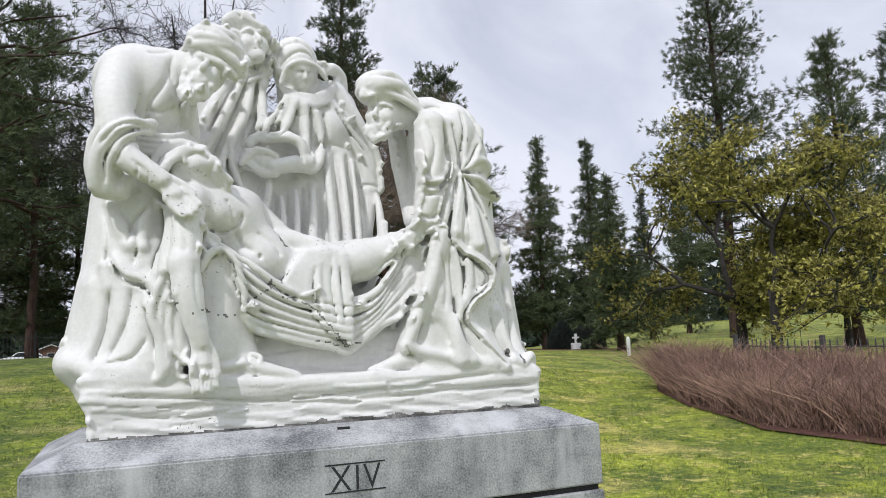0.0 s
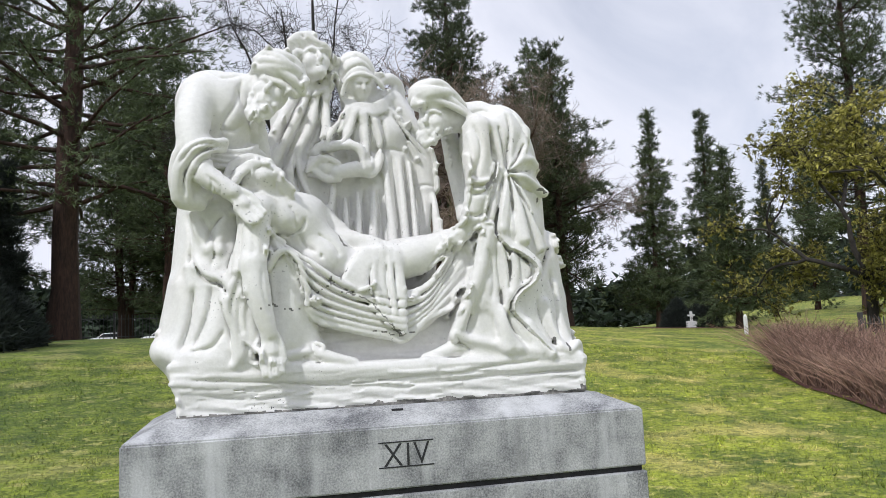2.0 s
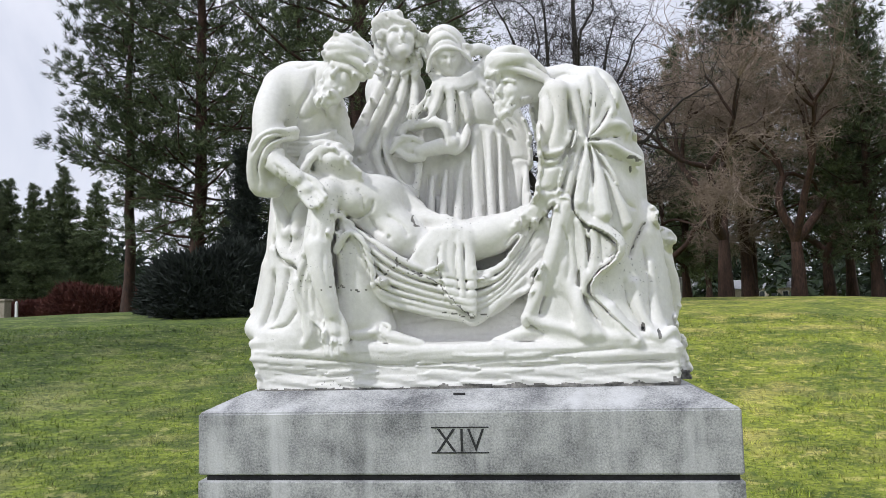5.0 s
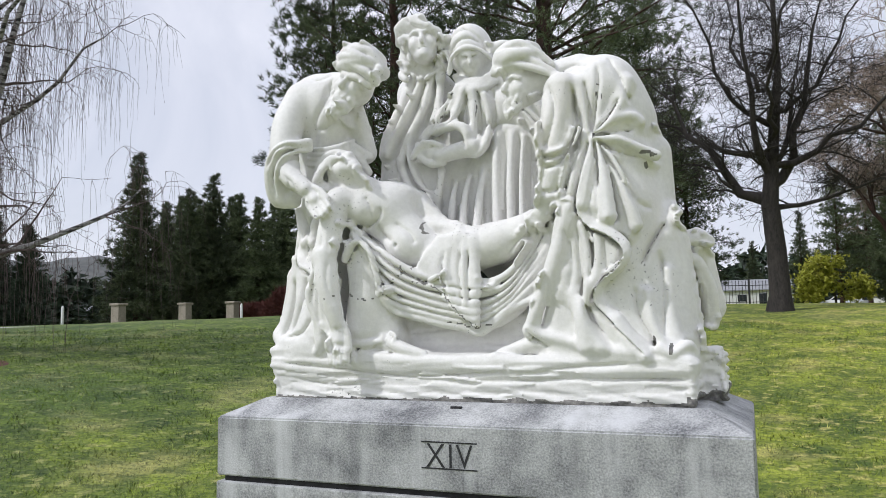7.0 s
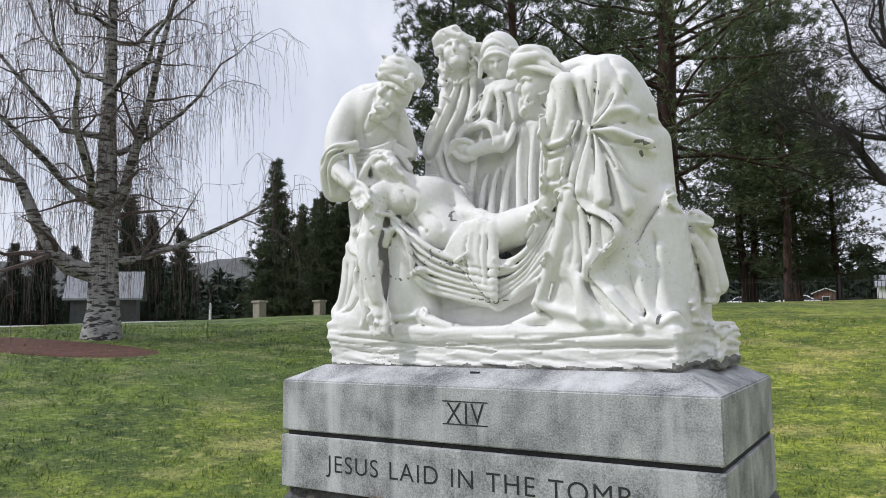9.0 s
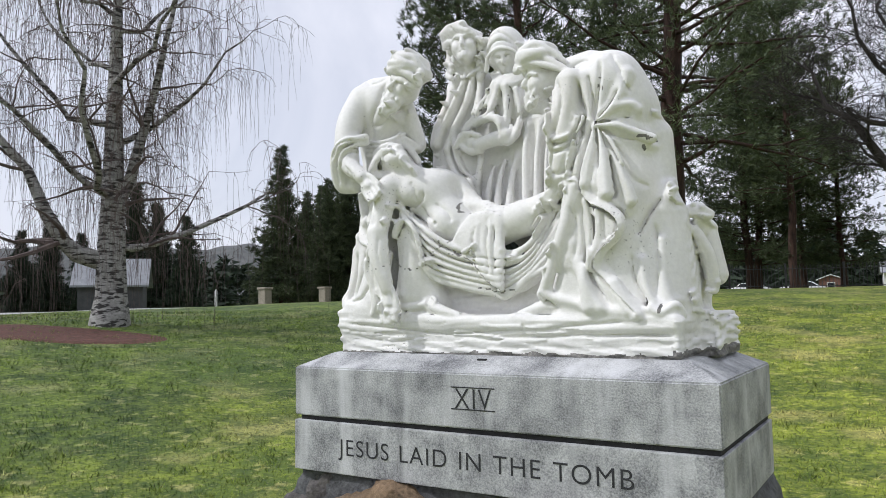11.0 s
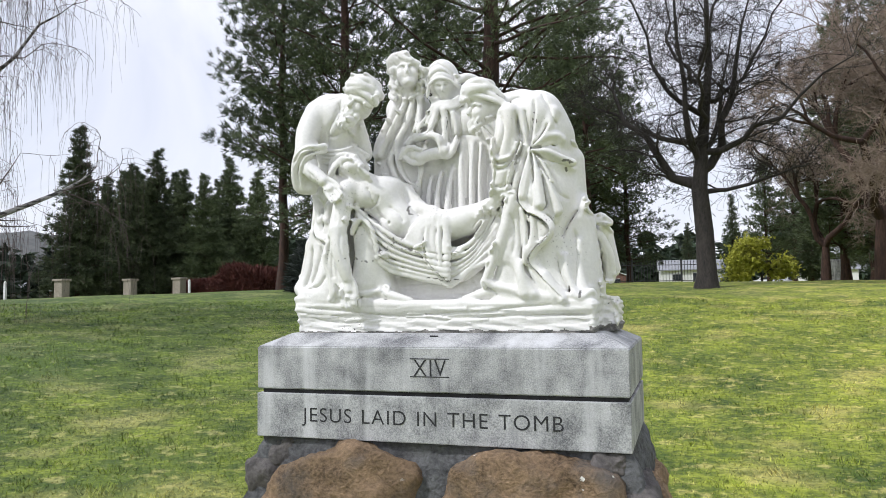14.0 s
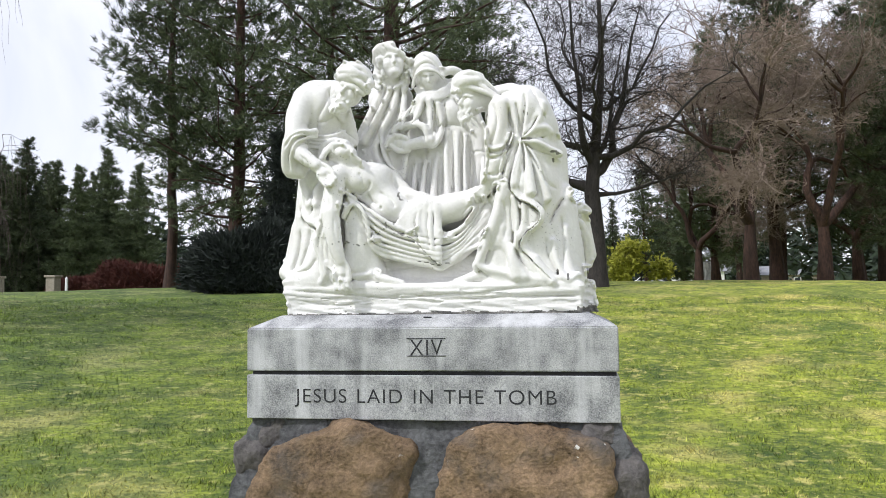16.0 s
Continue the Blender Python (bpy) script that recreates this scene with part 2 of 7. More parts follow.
# ---- mesh helpers ----
def raw_mesh(name, verts, tris, mat, smooth=False, quads=None):
    """A mesh from arrays of places and corners."""
    me = bpy.data.meshes.new(name)
    verts = np.asarray(verts, np.float32).reshape(-1, 3)
    faces = np.asarray(tris if quads is None else quads, np.int32)
    k = faces.shape[1]
    me.vertices.add(len(verts))
    me.vertices.foreach_set("co", verts.ravel())
    me.loops.add(faces.size)
    me.loops.foreach_set("vertex_index", faces.ravel())
    me.polygons.add(len(faces))
    me.polygons.foreach_set("loop_start", np.arange(0, faces.size, k, dtype=np.int32))
    me.polygons.foreach_set("use_smooth", np.full(len(faces), smooth))
    me.update(calc_edges=True)
    me.validate()
    me.materials.append(mat)
    return me


def bm_mesh(name, bm, mat, smooth=False):
    me = bpy.data.meshes.new(name)
    bm.normal_update()
    for f in bm.faces:
        f.smooth = smooth
    bm.to_mesh(me)
    bm.free()
    me.materials.append(mat)
    return me


def part(name, me, parent, label=""):
    ob = new(name, me)
    ob.parent = parent
    return tagged(ob, label)


def thing(name, x, y, z, label, category, group="", kind="", turn=0.0):
    ob = new(name)
    ob.empty_display_size = 0.1
    ob.matrix_basis = pose(x, y, z, 0, 0, turn)
    return tagged(ob, label, category, group, kind)


def box_bm(x0, x1, y0, y1, z0, z1, bevel=0.0, segments=2, bm=None):
    bm = bm or bmesh.new()
    made = bmesh.ops.create_cube(bm, size=1, matrix=Matrix.LocRotScale(((x0 + x1) / 2, (y0 + y1) / 2, (z0 + z1) / 2), None, (x1 - x0, y1 - y0, z1 - z0)))
    if bevel:
        bmesh.ops.bevel(bm, geom=list({e for v in made["verts"] for e in v.link_edges}), offset=bevel, segments=segments, affect="EDGES", profile=0.6)
    return bm


def tubes(paths, sides=5):
    """Tapered tubes along paths of (places, radii): arrays of places and triangles."""
    allv, allf, base = [], [], 0
    ang = np.arange(sides) * 2 * math.pi / sides
    ca, sa = np.cos(ang)[:, None], np.sin(ang)[:, None]
    for pts, rad in paths:
        pts, rad = np.asarray(pts, float), np.asarray(rad, float)
        n = len(pts)
        tan = np.gradient(pts, axis=0)
        tan /= np.linalg.norm(tan, axis=1, keepdims=True) + 1e-9
        ref = np.array((0.0, 0.0, 1.0)) if abs(tan[0][2]) < 0.8 else np.array((1.0, 0.0, 0.0))
        u = np.cross(tan, ref)
        u /= np.linalg.norm(u, axis=1, keepdims=True) + 1e-9
        w = np.cross(tan, u)
        ring = pts[:, None, :] + rad[:, None, None] * (ca[None] * u[:, None, :] + sa[None] * w[:, None, :])
        allv.append(ring.reshape(-1, 3))
        i = np.arange(n - 1)[:, None] * sides
        j = np.arange(sides)[None]
        k = (j + 1) % sides
        a, b, c, d = base + i + j, base + i + k, base + i + sides + k, base + i + sides + j
        allf.append(np.concatenate([np.stack([a, b, c], -1).reshape(-1, 3), np.stack([a, c, d], -1).reshape(-1, 3)]))
        base += n * sides
    return np.concatenate(allv), np.concatenate(allf)


def blades(at, way, per, length, width, spread, rng):
    """Needles or leaves: per thin triangles fanned out round each place, along its way."""
    at, way = np.repeat(at, per, 0), np.repeat(way, per, 0)
    d = way + rng.normal(0, spread, at.shape)
    d /= np.linalg.norm(d, axis=1, keepdims=True) + 1e-9
    side = np.cross(d, rng.normal(0, 1, at.shape))
    side /= np.linalg.norm(side, axis=1, keepdims=True) + 1e-9
    size = rng.uniform(0.6, 1.25, (len(at), 1))
    start = at + rng.normal(0, length * 0.22, at.shape)
    v = np.stack([start - side * width * 0.5 * size, start + side * width * 0.5 * size, start + d * length * size], 1)
    return v.reshape(-1, 3), np.arange(len(at) * 3).reshape(-1, 3)


# ---- the ground ----
CENTRE = (0.3, -2.6)


def smooth(a, b, v):
    s = np.clip((v - a) / (b - a), 0, 1)
    return s * s * (3 - 2 * s)


def rise(x, y):
    """Height of the lawn: level round the monument, rising to a crest, then falling or climbing by direction."""
    x, y = np.asarray(x, float), np.asarray(y, float)
    dx, dy = x - CENTRE[0], y - CENTRE[1]
    r, az = np.hypot(dx, dy), np.degrees(np.arctan2(dx, dy))
    top = np.interp(az, (-180, -90, -60, -46, -20, 0, 20, 33, 45, 60, 90, 180), (1.0, 1.4, 1.6, 1.75, 2.1, 2.05, 1.9, 1.35, 1.05, 1.1, 1.0, 1.0))
    reach = np.interp(az, (-180, -60, -46, -20, 20, 33, 60, 180), (30, 24, 28, 34, 34, 36, 40, 30))
    z = top * smooth(4, reach, r)
    climb = smooth(24, 46, az) * (1 - smooth(90, 140, az))
    z = z + climb * 0.045 * np.clip(r - 42, 0, 90) - (1 - climb) * 0.006 * np.clip(r - 42, 0, 200)
    return z + 0.03 * np.sin(x * 0.9 + 1.3) * np.sin(y * 0.7) * smooth(5, 12, r)


def gz(x, y):
    return float(rise(x, y))


def at(az, r, eye=CENTRE):
    """A place r metres off in a direction (degrees from the y axis towards x)."""
    return eye[0] + r * math.sin(radians(az)), eye[1] + r * math.cos(radians(az))


def build_ground():
    rings = np.concatenate([[0.0], np.geomspace(1.2, 2600, 110)])
    around = 180
    a = np.arange(around) * 2 * math.pi / around
    x = CENTRE[0] + rings[:, None] * np.sin(a)[None]
    y = CENTRE[1] + rings[:, None] * np.cos(a)[None]
    v = np.stack([x, y, rise(x, y)], -1).reshape(-1, 3)
    i, j = np.arange(len(rings) - 1)[:, None] * around, np.arange(around)[None]
    k = (j + 1) % around
    q = np.stack([i + j, i + around + j, i + around + k, i + k], -1).reshape(-1, 4)
    ob = new("ground", raw_mesh("ground", v, None, M_LAWN, True, quads=q))
    tagged(ob, "green spring lawn with dry yellowish patches", "lawn", kind="structure")


def build_grass():
    """Short mown blades over the part of the lawn that lies near."""
    rng = np.random.default_rng(3)
    n = 330000
    r = 3.2 + 20.0 * rng.random(n) ** 1.35
    az = np.radians(rng.uniform(-72, 66, n))
    x, y = CENTRE[0] + r * np.sin(az), CENTRE[1] + r * np.cos(az)
    keep = ~((np.abs(x) < 1.1) & (y > -0.15) & (y < 1.2))
    x, y = x[keep], y[keep]
    n = len(x)
    base = np.stack([x, y, rise(x, y) - 0.004], -1)
    clump = 0.55 + 0.9 * np.clip(np.sin(x * 5.1 + 2 * np.sin(y * 3.7)) * np.sin(y * 6.3 + 2 * np.sin(x * 2.9)), 0, 1)
    h = rng.uniform(0.014, 0.058, n) * clump * (0.8 + r[keep] * 0.03)
    lean = rng.normal(0, 0.65, (n, 2))
    t = rng.uniform(0, math.pi, n)
    w = np.stack([np.cos(t), np.sin(t), 0 * t], -1) * 0.0045 * (0.7 + r[keep] * 0.06)[:, None]
    tip = base + np.stack([lean[:, 0] * h, lean[:, 1] * h, h], -1)
    v = np.stack([base - w, base + w, tip], 1).reshape(-1, 3)
    ob = new("grass", raw_mesh("grass", v, np.arange(n * 3).reshape(-1, 3), M_BLADE))
    tagged(ob, "short mown grass blades, green and straw-coloured", "grass", kind="stuff")


build_ground()
build_grass()


# ---- the monument ----
def text_mesh(words, width, height, x, z, mat, y=-0.0012):
    """Capitals cut into the front, fitted to a width and height, standing in the plane y."""
    cu = bpy.data.curves.new("inscription", "FONT")
    cu.body, cu.size, cu.extrude = words, 1.0, 0.0
    cu.offset = -0.006
    cu.space_character, cu.space_word = 1.12, 1.15
    tmp = new("inscription", cu)
    bpy.context.view_layer.update()
    me = bpy.data.meshes.new_from_object(tmp.evaluated_get(bpy.context.evaluated_depsgraph_get()))
    bpy.data.objects.remove(tmp)
    co = np.empty(len(me.vertices) * 3, np.float32)
    me.vertices.foreach_get("co", co)
    co = co.reshape(-1, 3)
    lo, hi = co.min(0), co.max(0)
    out = np.stack([x + (co[:, 0] - lo[0]) / (hi[0] - lo[0]) * width, np.full(len(co), y), z + (co[:, 1] - lo[1]) / (hi[1] - lo[1]) * height], -1)
    me.vertices.foreach_set("co", out.astype(np.float32).ravel())
    me.update()
    faces = [tuple(p.vertices) for p in me.polygons]
    spans = sorted((min(out[list(f), 0]), max(out[list(f), 0]), i) for i, f in enumerate(faces))
    groups, end = [], -1e9
    for lo_x, hi_x, i in spans:
        if lo_x > end - 1e-5:
            groups.append([])
        groups[-1].append(faces[i])
        end = max(end, hi_x) if len(groups[-1]) > 1 else hi_x
    made = []
    for g in groups:
        used = sorted({v for f in g for v in f})
        at_ = {v: k for k, v in enumerate(used)}
        one = bpy.data.meshes.new("letter")
        one.from_pydata([tuple(out[v]) for v in used], [], [tuple(at_[v] for v in f) for f in g])
        one.materials.append(mat)
        made.append(one)
    return made


def boulder(cx, cy, cz, sx, sy, sz, seed, mat, flat=0.0, power=5.0, rough=0.07):
    """A squarish field stone with a broken, lumpy face."""
    bm = bmesh.new()
    bmesh.ops.create_icosphere(bm, subdivisions=5, radius=1.0)
    off = Vector((seed * 7.3, seed * 3.1, seed * 1.7))
    for v in bm.verts:
        d = v.co.normalized()
        k = (abs(d.x) ** power + abs(d.y) ** power + abs(d.z) ** power) ** (-1 / power)
        p = Vector((d.x * k * sx, d.y * k * sy, d.z * k * sz))
        p.x += 0.35 * sx * noise.noise(off) * (p.z / sz)
        lump = noise.noise(p * 3.2 + off) * rough + noise.noise(p * 9 + off) * rough * 0.35 + noise.noise(p * 24 + off) * rough * 0.24 + noise.noise(p * 60 + off) * rough * 0.12
        v.co = p + d * lump + Vector((cx, cy, cz))
    return bm_mesh("stone", bm, mat, True)


def build_pedestal():
    ped = thing("pedestal", 0, 0, 0, "grey granite pedestal with carved lettering on boulders", "pedestal")
    # upper block with a sloping top
    bm = bmesh.new()
    W, D = 0.9, 0.875
    rows = [(0.0, 1.214), (0.0, 1.42), (0.125, 1.480)]
    loops = []
    for inset, z in rows:
        loops.append([bm.verts.new(p) for p in ((-W + inset, inset, z), (W - inset, inset, z), (W - inset, D - inset, z), (-W + inset, D - inset, z))])
    for a, b in zip(loops, loops[1:]):
        for i in range(4):
            bm.faces.new((a[i], a[(i + 1) % 4], b[(i + 1) % 4], b[i]))
    bm.faces.new(loops[-1])
    bm.faces.new(loops[0][::-1])
    bmesh.ops.bevel(bm, geom=bm.edges[:], offset=0.005, segments=2, affect="EDGES")
    cap = part("cap_block", bm_mesh("cap_block", bm, M_GRANITE), ped, "grey granite block with sloping top")
    part("joint", bm_mesh("joint", box_bm(-W + 0.025, W - 0.012, 0.016, D - 0.02, 1.190, 1.217), M_JOINT), ped, "dark recessed joint")
    part("slab", bm_mesh("slab", box_bm(-W, W, -0.002, D, 0.982, 1.194, 0.005), M_GRANITE), ped, "grey granite slab with inscription")
    for me in text_mesh("XIV", 0.158, 0.074, -0.075, 1.289, M_LETTER):
        part("letter", me, cap)
    for z in (1.284, 1.366):
        part("rule", bm_mesh("rule", box_bm(-0.092, 0.098, -0.0014, 0.004, z, z + 0.004), M_LETTER), cap)
    for me in text_mesh("JESUS LAID IN THE TOMB", 1.266, 0.088, -0.652, 1.040, M_LETTER, -0.0034):
        part("letter", me, ped)
    part("chip", bm_mesh("chip", box_bm(-0.025, 0.015, 0.088, 0.10, 1.462, 1.470, 0.002), M_JOINT), cap)
    # rough stone base
    bm = box_bm(-0.885, 0.895, 0.03, 0.86, -0.25, 0.985)
    bmesh.ops.subdivide_edges(bm, edges=bm.edges[:], cuts=44, use_grid_fill=True)
    for v in bm.verts:
        f = max(0.0, min(1.0, (0.96 - v.co.z) / 0.96))
        k = 1 + 0.24 * f ** 0.8
        c = Vector((0.01, 0.44, v.co.z))
        v.co = c + Vector(((v.co.x - c.x) * k, (v.co.y - c.y) * (1 + 0.36 * f ** 0.8), 0))
        if v.co.z < 0.975:
            n = noise.noise(v.co * 7) * 0.022 + noise.noise(v.co * 22) * 0.012
            v.co += Vector((n * (1 if v.co.x > 0 else -1), -n, 0))
    part("mortar_core", bm_mesh("mortar_core", bm, M_MORTAR, True), ped, "grey weathered mortar between boulders")
    stones = [
        (-0.45, 0.05, 0.645, 0.40, 0.16, 0.305, M_BROWN), (0.43, 0.05, 0.65, 0.385, 0.17, 0.305, M_BROWN),
        (-0.875, 0.20, 0.60, 0.10, 0.22, 0.27, M_DARKROCK), (0.885, 0.20, 0.58, 0.10, 0.24, 0.28, M_DARKROCK),
        (0.0, 0.055, 0.88, 0.07, 0.05, 0.06, M_DARKROCK), (0.80, 0.07, 0.90, 0.06, 0.05, 0.045, M_DARKROCK),
        (-0.62, 0.02, 0.16, 0.36, 0.16, 0.24, M_DARKROCK), (0.10, 0.0, 0.14, 0.34, 0.16, 0.22, M_BROWN), (0.76, 0.02, 0.15, 0.28, 0.18, 0.24, M_BROWN),
        (0.91, 0.62, 0.54, 0.11, 0.26, 0.25, M_BROWN), (1.08, 0.40, 0.16, 0.13, 0.38, 0.24, M_DARKROCK),
        (-0.93, 0.62, 0.54, 0.11, 0.26, 0.26, M_BROWN), (-1.06, 0.40, 0.15, 0.13, 0.36, 0.24, M_BROWN),
        (-0.45, 0.92, 0.55, 0.42, 0.16, 0.34, M_DARKROCK), (0.45, 0.92, 0.55, 0.42, 0.16, 0.34, M_BROWN),
        (-0.78, 0.09, 0.91, 0.07, 0.05, 0.045, M_DARKROCK),
    ]
    for i, (x, y, z, sx, sy, sz, m) in enumerate(stones):
        part("stone", boulder(x, y, z, sx, sy, sz, i + 1, m), ped)


# ---- the statue: rounded bodies melted together on a grid, then skinned ----
class Clay:
    def __init__(self, lo, hi, h):
        self.lo, self.h = np.array(lo, float), h
        self.n = np.ceil((np.array(hi) - self.lo) / h).astype(int) + 1
        self.f = np.full(self.n, 0.5, np.float32)
        self.strokes = []

    def window(self, lo, hi, pad):
        i0 = np.clip(np.floor((np.array(lo) - pad - self.lo) / self.h).astype(int), 0, self.n - 1)
        i1 = np.clip(np.ceil((np.array(hi) + pad - self.lo) / self.h).astype(int) + 1, 1, self.n)
        s = tuple(slice(a, b) for a, b in zip(i0, i1))
        g = [self.lo[k] + self.h * np.arange(i0[k], i1[k]) for k in range(3)]
        return s, g[0][:, None, None], g[1][None, :, None], g[2][None, None, :]

    def melt(self, s, d, k, cut=False):
        f = self.f[s]
        if cut:
            hh = np.maximum(k - np.abs(f + d), 0) / k
            self.f[s] = np.maximum(f, -d) + hh * hh * k * 0.25
        else:
            hh = np.maximum(k - np.abs(f - d), 0) / k
            self.f[s] = np.minimum(f, d) - hh * hh * k * 0.25

    def cone(self, a, b, ra, rb, k=0.03, cut=False, flat=1.0):
        """A tapered rod from a to b with round ends; flat: its depth against its width."""
        k *= 0.75
        a, b = np.array(a, float), np.array(b, float)
        r = max(ra, rb) * max(1, flat)
        s, x, y, z = self.window(np.minimum(a, b) - r, np.maximum(a, b) + r, k + 0.02)
        ab = b - a
        px, py, pz = x - a[0], y - a[1], z - a[2]
        t = np.clip((px * ab[0] + py * ab[1] + pz * ab[2]) / (ab @ ab), 0, 1)
        qx, qy, qz = px - t * ab[0], (py - t * ab[1]) / flat, pz - t * ab[2]
        d = np.sqrt(qx * qx + qy * qy + qz * qz)
        rad = ra + (rb - ra) * t
        self.melt(s, d - rad, k, cut)

    def ball(self, c, r, k=0.03, cut=False, turn=(0, 0, 0)):
        c, r = np.array(c, float), np.array(r, float)
        m = np.array(Euler([radians(v) for v in turn]).to_matrix()).T
        s, x, y, z = self.window(c - r.max(), c + r.max(), k + 0.02)
        x, y, z = x - c[0], y - c[1], z - c[2]
        u = [m[i, 0] * x + m[i, 1] * y + m[i, 2] * z for i in range(3)]
        q = np.sqrt((u[0] / r[0]) ** 2 + (u[1] / r[1]) ** 2 + (u[2] / r[2]) ** 2)
        self.melt(s, (q - 1) * r.min() * np.minimum(1.0, 0.6 + 0.4 * q), k, cut)

    def rope(self, pts, r0, r1, k=0.02, cut=False, steps=14, swell=0.0):
        """A rod along a smooth line through the given places."""
        k *= 0.6
        p = np.array(pts, float)
        u = np.linspace(0, len(p) - 1, steps)
        i = np.clip(u.astype(int), 0, len(p) - 2)
        f = (u - i)[:, None]
        p0, p1, p2, p3 = p[np.maximum(i - 1, 0)], p[i], p[i + 1], p[np.minimum(i + 2, len(p) - 1)]
        c = 0.5 * (2 * p1 + (p2 - p0) * f + (2 * p0 - 5 * p1 + 4 * p2 - p3) * f ** 2 + (3 * p1 - p0 - 3 * p2 + p3) * f ** 3)
        rr = r0 + (r1 - r0) * np.linspace(0, 1, steps) + swell * np.sin(np.linspace(0, math.pi, steps))
        lo, hi = c.min(0) - max(rr), c.max(0) + max(rr)
        s, x, y, z = self.window(lo, hi, k + 0.02)
        best = None
        for a, b, ra, rb in zip(c, c[1:], rr, rr[1:]):
            ab = b - a
            px, py, pz = x - a[0], y - a[1], z - a[2]
            t = np.clip((px * ab[0] + py * ab[1] + pz * ab[2]) / (ab @ ab + 1e-12), 0, 1)
            d = np.sqrt((px - t * ab[0]) ** 2 + (py - t * ab[1]) ** 2 + (pz - t * ab[2]) ** 2) - (ra + (rb - ra) * t)
            best = d if best is None else np.minimum(best, d)
        self.melt(s, best, k, cut)

    def block(self, lo, hi, r=0.02, k=0.02, rough=0.0, seed=0.0):
        lo, hi = np.array(lo, float), np.array(hi, float)
        c, e = (lo + hi) / 2, (hi - lo) / 2 - r
        s, x, y, z = self.window(lo, hi, k + rough + 0.02)
        q = [np.abs(v - c[i]) - e[i] for i, v in enumerate((x, y, z))]
        d = np.sqrt(np.maximum(q[0], 0) ** 2 + np.maximum(q[1], 0) ** 2 + np.maximum(q[2], 0) ** 2) + np.minimum(np.maximum(q[0], np.maximum(q[1], q[2])), 0) - r
        if rough:
            rnd = np.random.default_rng(int(seed * 10) + 5).normal(0, 1, (64, 23))
            layer = np.floor((z - 1.3) / 0.0135 + 0.5 * np.sin(5 * x + seed) + 0.35 * np.sin(19 * x) + 0.3 * np.sin(9 * y)).astype(int) % 64
            chunk = np.floor(x * 5.5 + 0.8 * np.sin(60 * z) + y * 3 + 40).astype(int) % 23
            d = d + rough * 0.32 * rnd[layer + 0 * chunk, chunk + 0 * layer]
            d = d + rough * 0.4 * np.sin(31 * x + 6 * np.sin(29 * z + seed)) * np.sin(23 * y + 14 * z)
        self.melt(s, d, k)

    def stroke(self, pts, w, deep, step=False, thick=0.10):
        """A crease drawn on the front of the clay along a smooth line; step: the edge of an upper layer of cloth."""
        self.strokes.append((np.array([tuple(q) for q in pts], float), w, deep, step, thick))

    def carve(self):
        for one in self.strokes:
            self.cut_stroke(*one)

    def cut_stroke(self, p, w, deep, step, thick):
        n = 6 * (len(p) - 1) + 1
        u = np.linspace(0, len(p) - 1, n)
        i = np.clip(u.astype(int), 0, len(p) - 2)
        f = (u - i)[:, None]
        p0, p1, p2, p3 = p[np.maximum(i - 1, 0)], p[i], p[i + 1], p[np.minimum(i + 2, len(p) - 1)]
        c = 0.5 * (2 * p1 + (p2 - p0) * f + (2 * p0 - 5 * p1 + 4 * p2 - p3) * f ** 2 + (3 * p1 - p0 - 3 * p2 + p3) * f ** 3)
        s, x, y, z = self.window(c.min(0) - (0, thick, 0), c.max(0) + (0, thick, 0), 0.035 if step else 5 * w)
        x2, z2 = x[:, 0, :], z[0]
        best = np.full(np.broadcast(x2, z2).shape, 9.0)
        along, deepy, side = np.zeros_like(best), np.zeros_like(best), np.zeros_like(best)
        for k, (a, b) in enumerate(zip(c, c[1:])):
            dx, dz = b[0] - a[0], b[2] - a[2]
            t = np.clip(((x2 - a[0]) * dx + (z2 - a[2]) * dz) / (dx * dx + dz * dz + 1e-12), 0, 1)
            ex, ez = x2 - a[0] - t * dx, z2 - a[2] - t * dz
            d = np.sqrt(ex * ex + ez * ez)
            near = d < best
            best = np.where(near, d, best)
            along = np.where(near, (k + t) / (n - 1), along)
            deepy = np.where(near, a[1] + (b[1] - a[1]) * t, deepy)
            side = np.where(near, dx * ez - dz * ex, side)
        taper = np.clip(np.minimum(along, 1 - along) * 5 + 0.2, 0, 1)
        if step:
            v = np.where(side > 0, -0.5 * deep * np.exp(-best / 0.012), deep * np.exp(-best / w))
        else:
            v = deep * np.exp(-best / w)
        fade = np.clip(1.6 - np.abs(y - deepy[:, None, :]) / thick * 1.6, 0, 1)
        self.f[s] += ((v * taper)[:, None, :] * fade).astype(np.float32)

    def fill_folds(self):
        """Cloth hangs between neighbouring folds: narrow gaps in the front are closed up to a shallow valley."""
        inside = self.f < 0
        solid = inside.any(1)
        j = np.argmax(inside, 1)
        ii, kk = np.meshgrid(np.arange(self.n[0]), np.arange(self.n[2]), indexing="ij")
        f1, f0 = self.f[ii, j, kk], self.f[ii, np.maximum(j - 1, 0), kk]
        top = np.where(solid, self.lo[1] + self.h * (j - np.clip(f1 / (f1 - f0 - 1e-9), 0, 1)), 0.9)

        def spread(a, r, pick):
            out = a.copy()
            for u in range(-r, r + 1):
                for v in range(-r, r + 1):
                    if u * u + v * v <= r * r + 1:
                        out = pick(out, np.roll(np.roll(a, u, 0), v, 1))
            return out
        z = self.lo[2] + self.h * np.arange(self.n[2])[None]
        wide, slim = (spread(spread(top, r, np.minimum), r, np.maximum) for r in (9, 2))
        x = self.lo[0] + self.h * np.arange(self.n[0])[:, None]
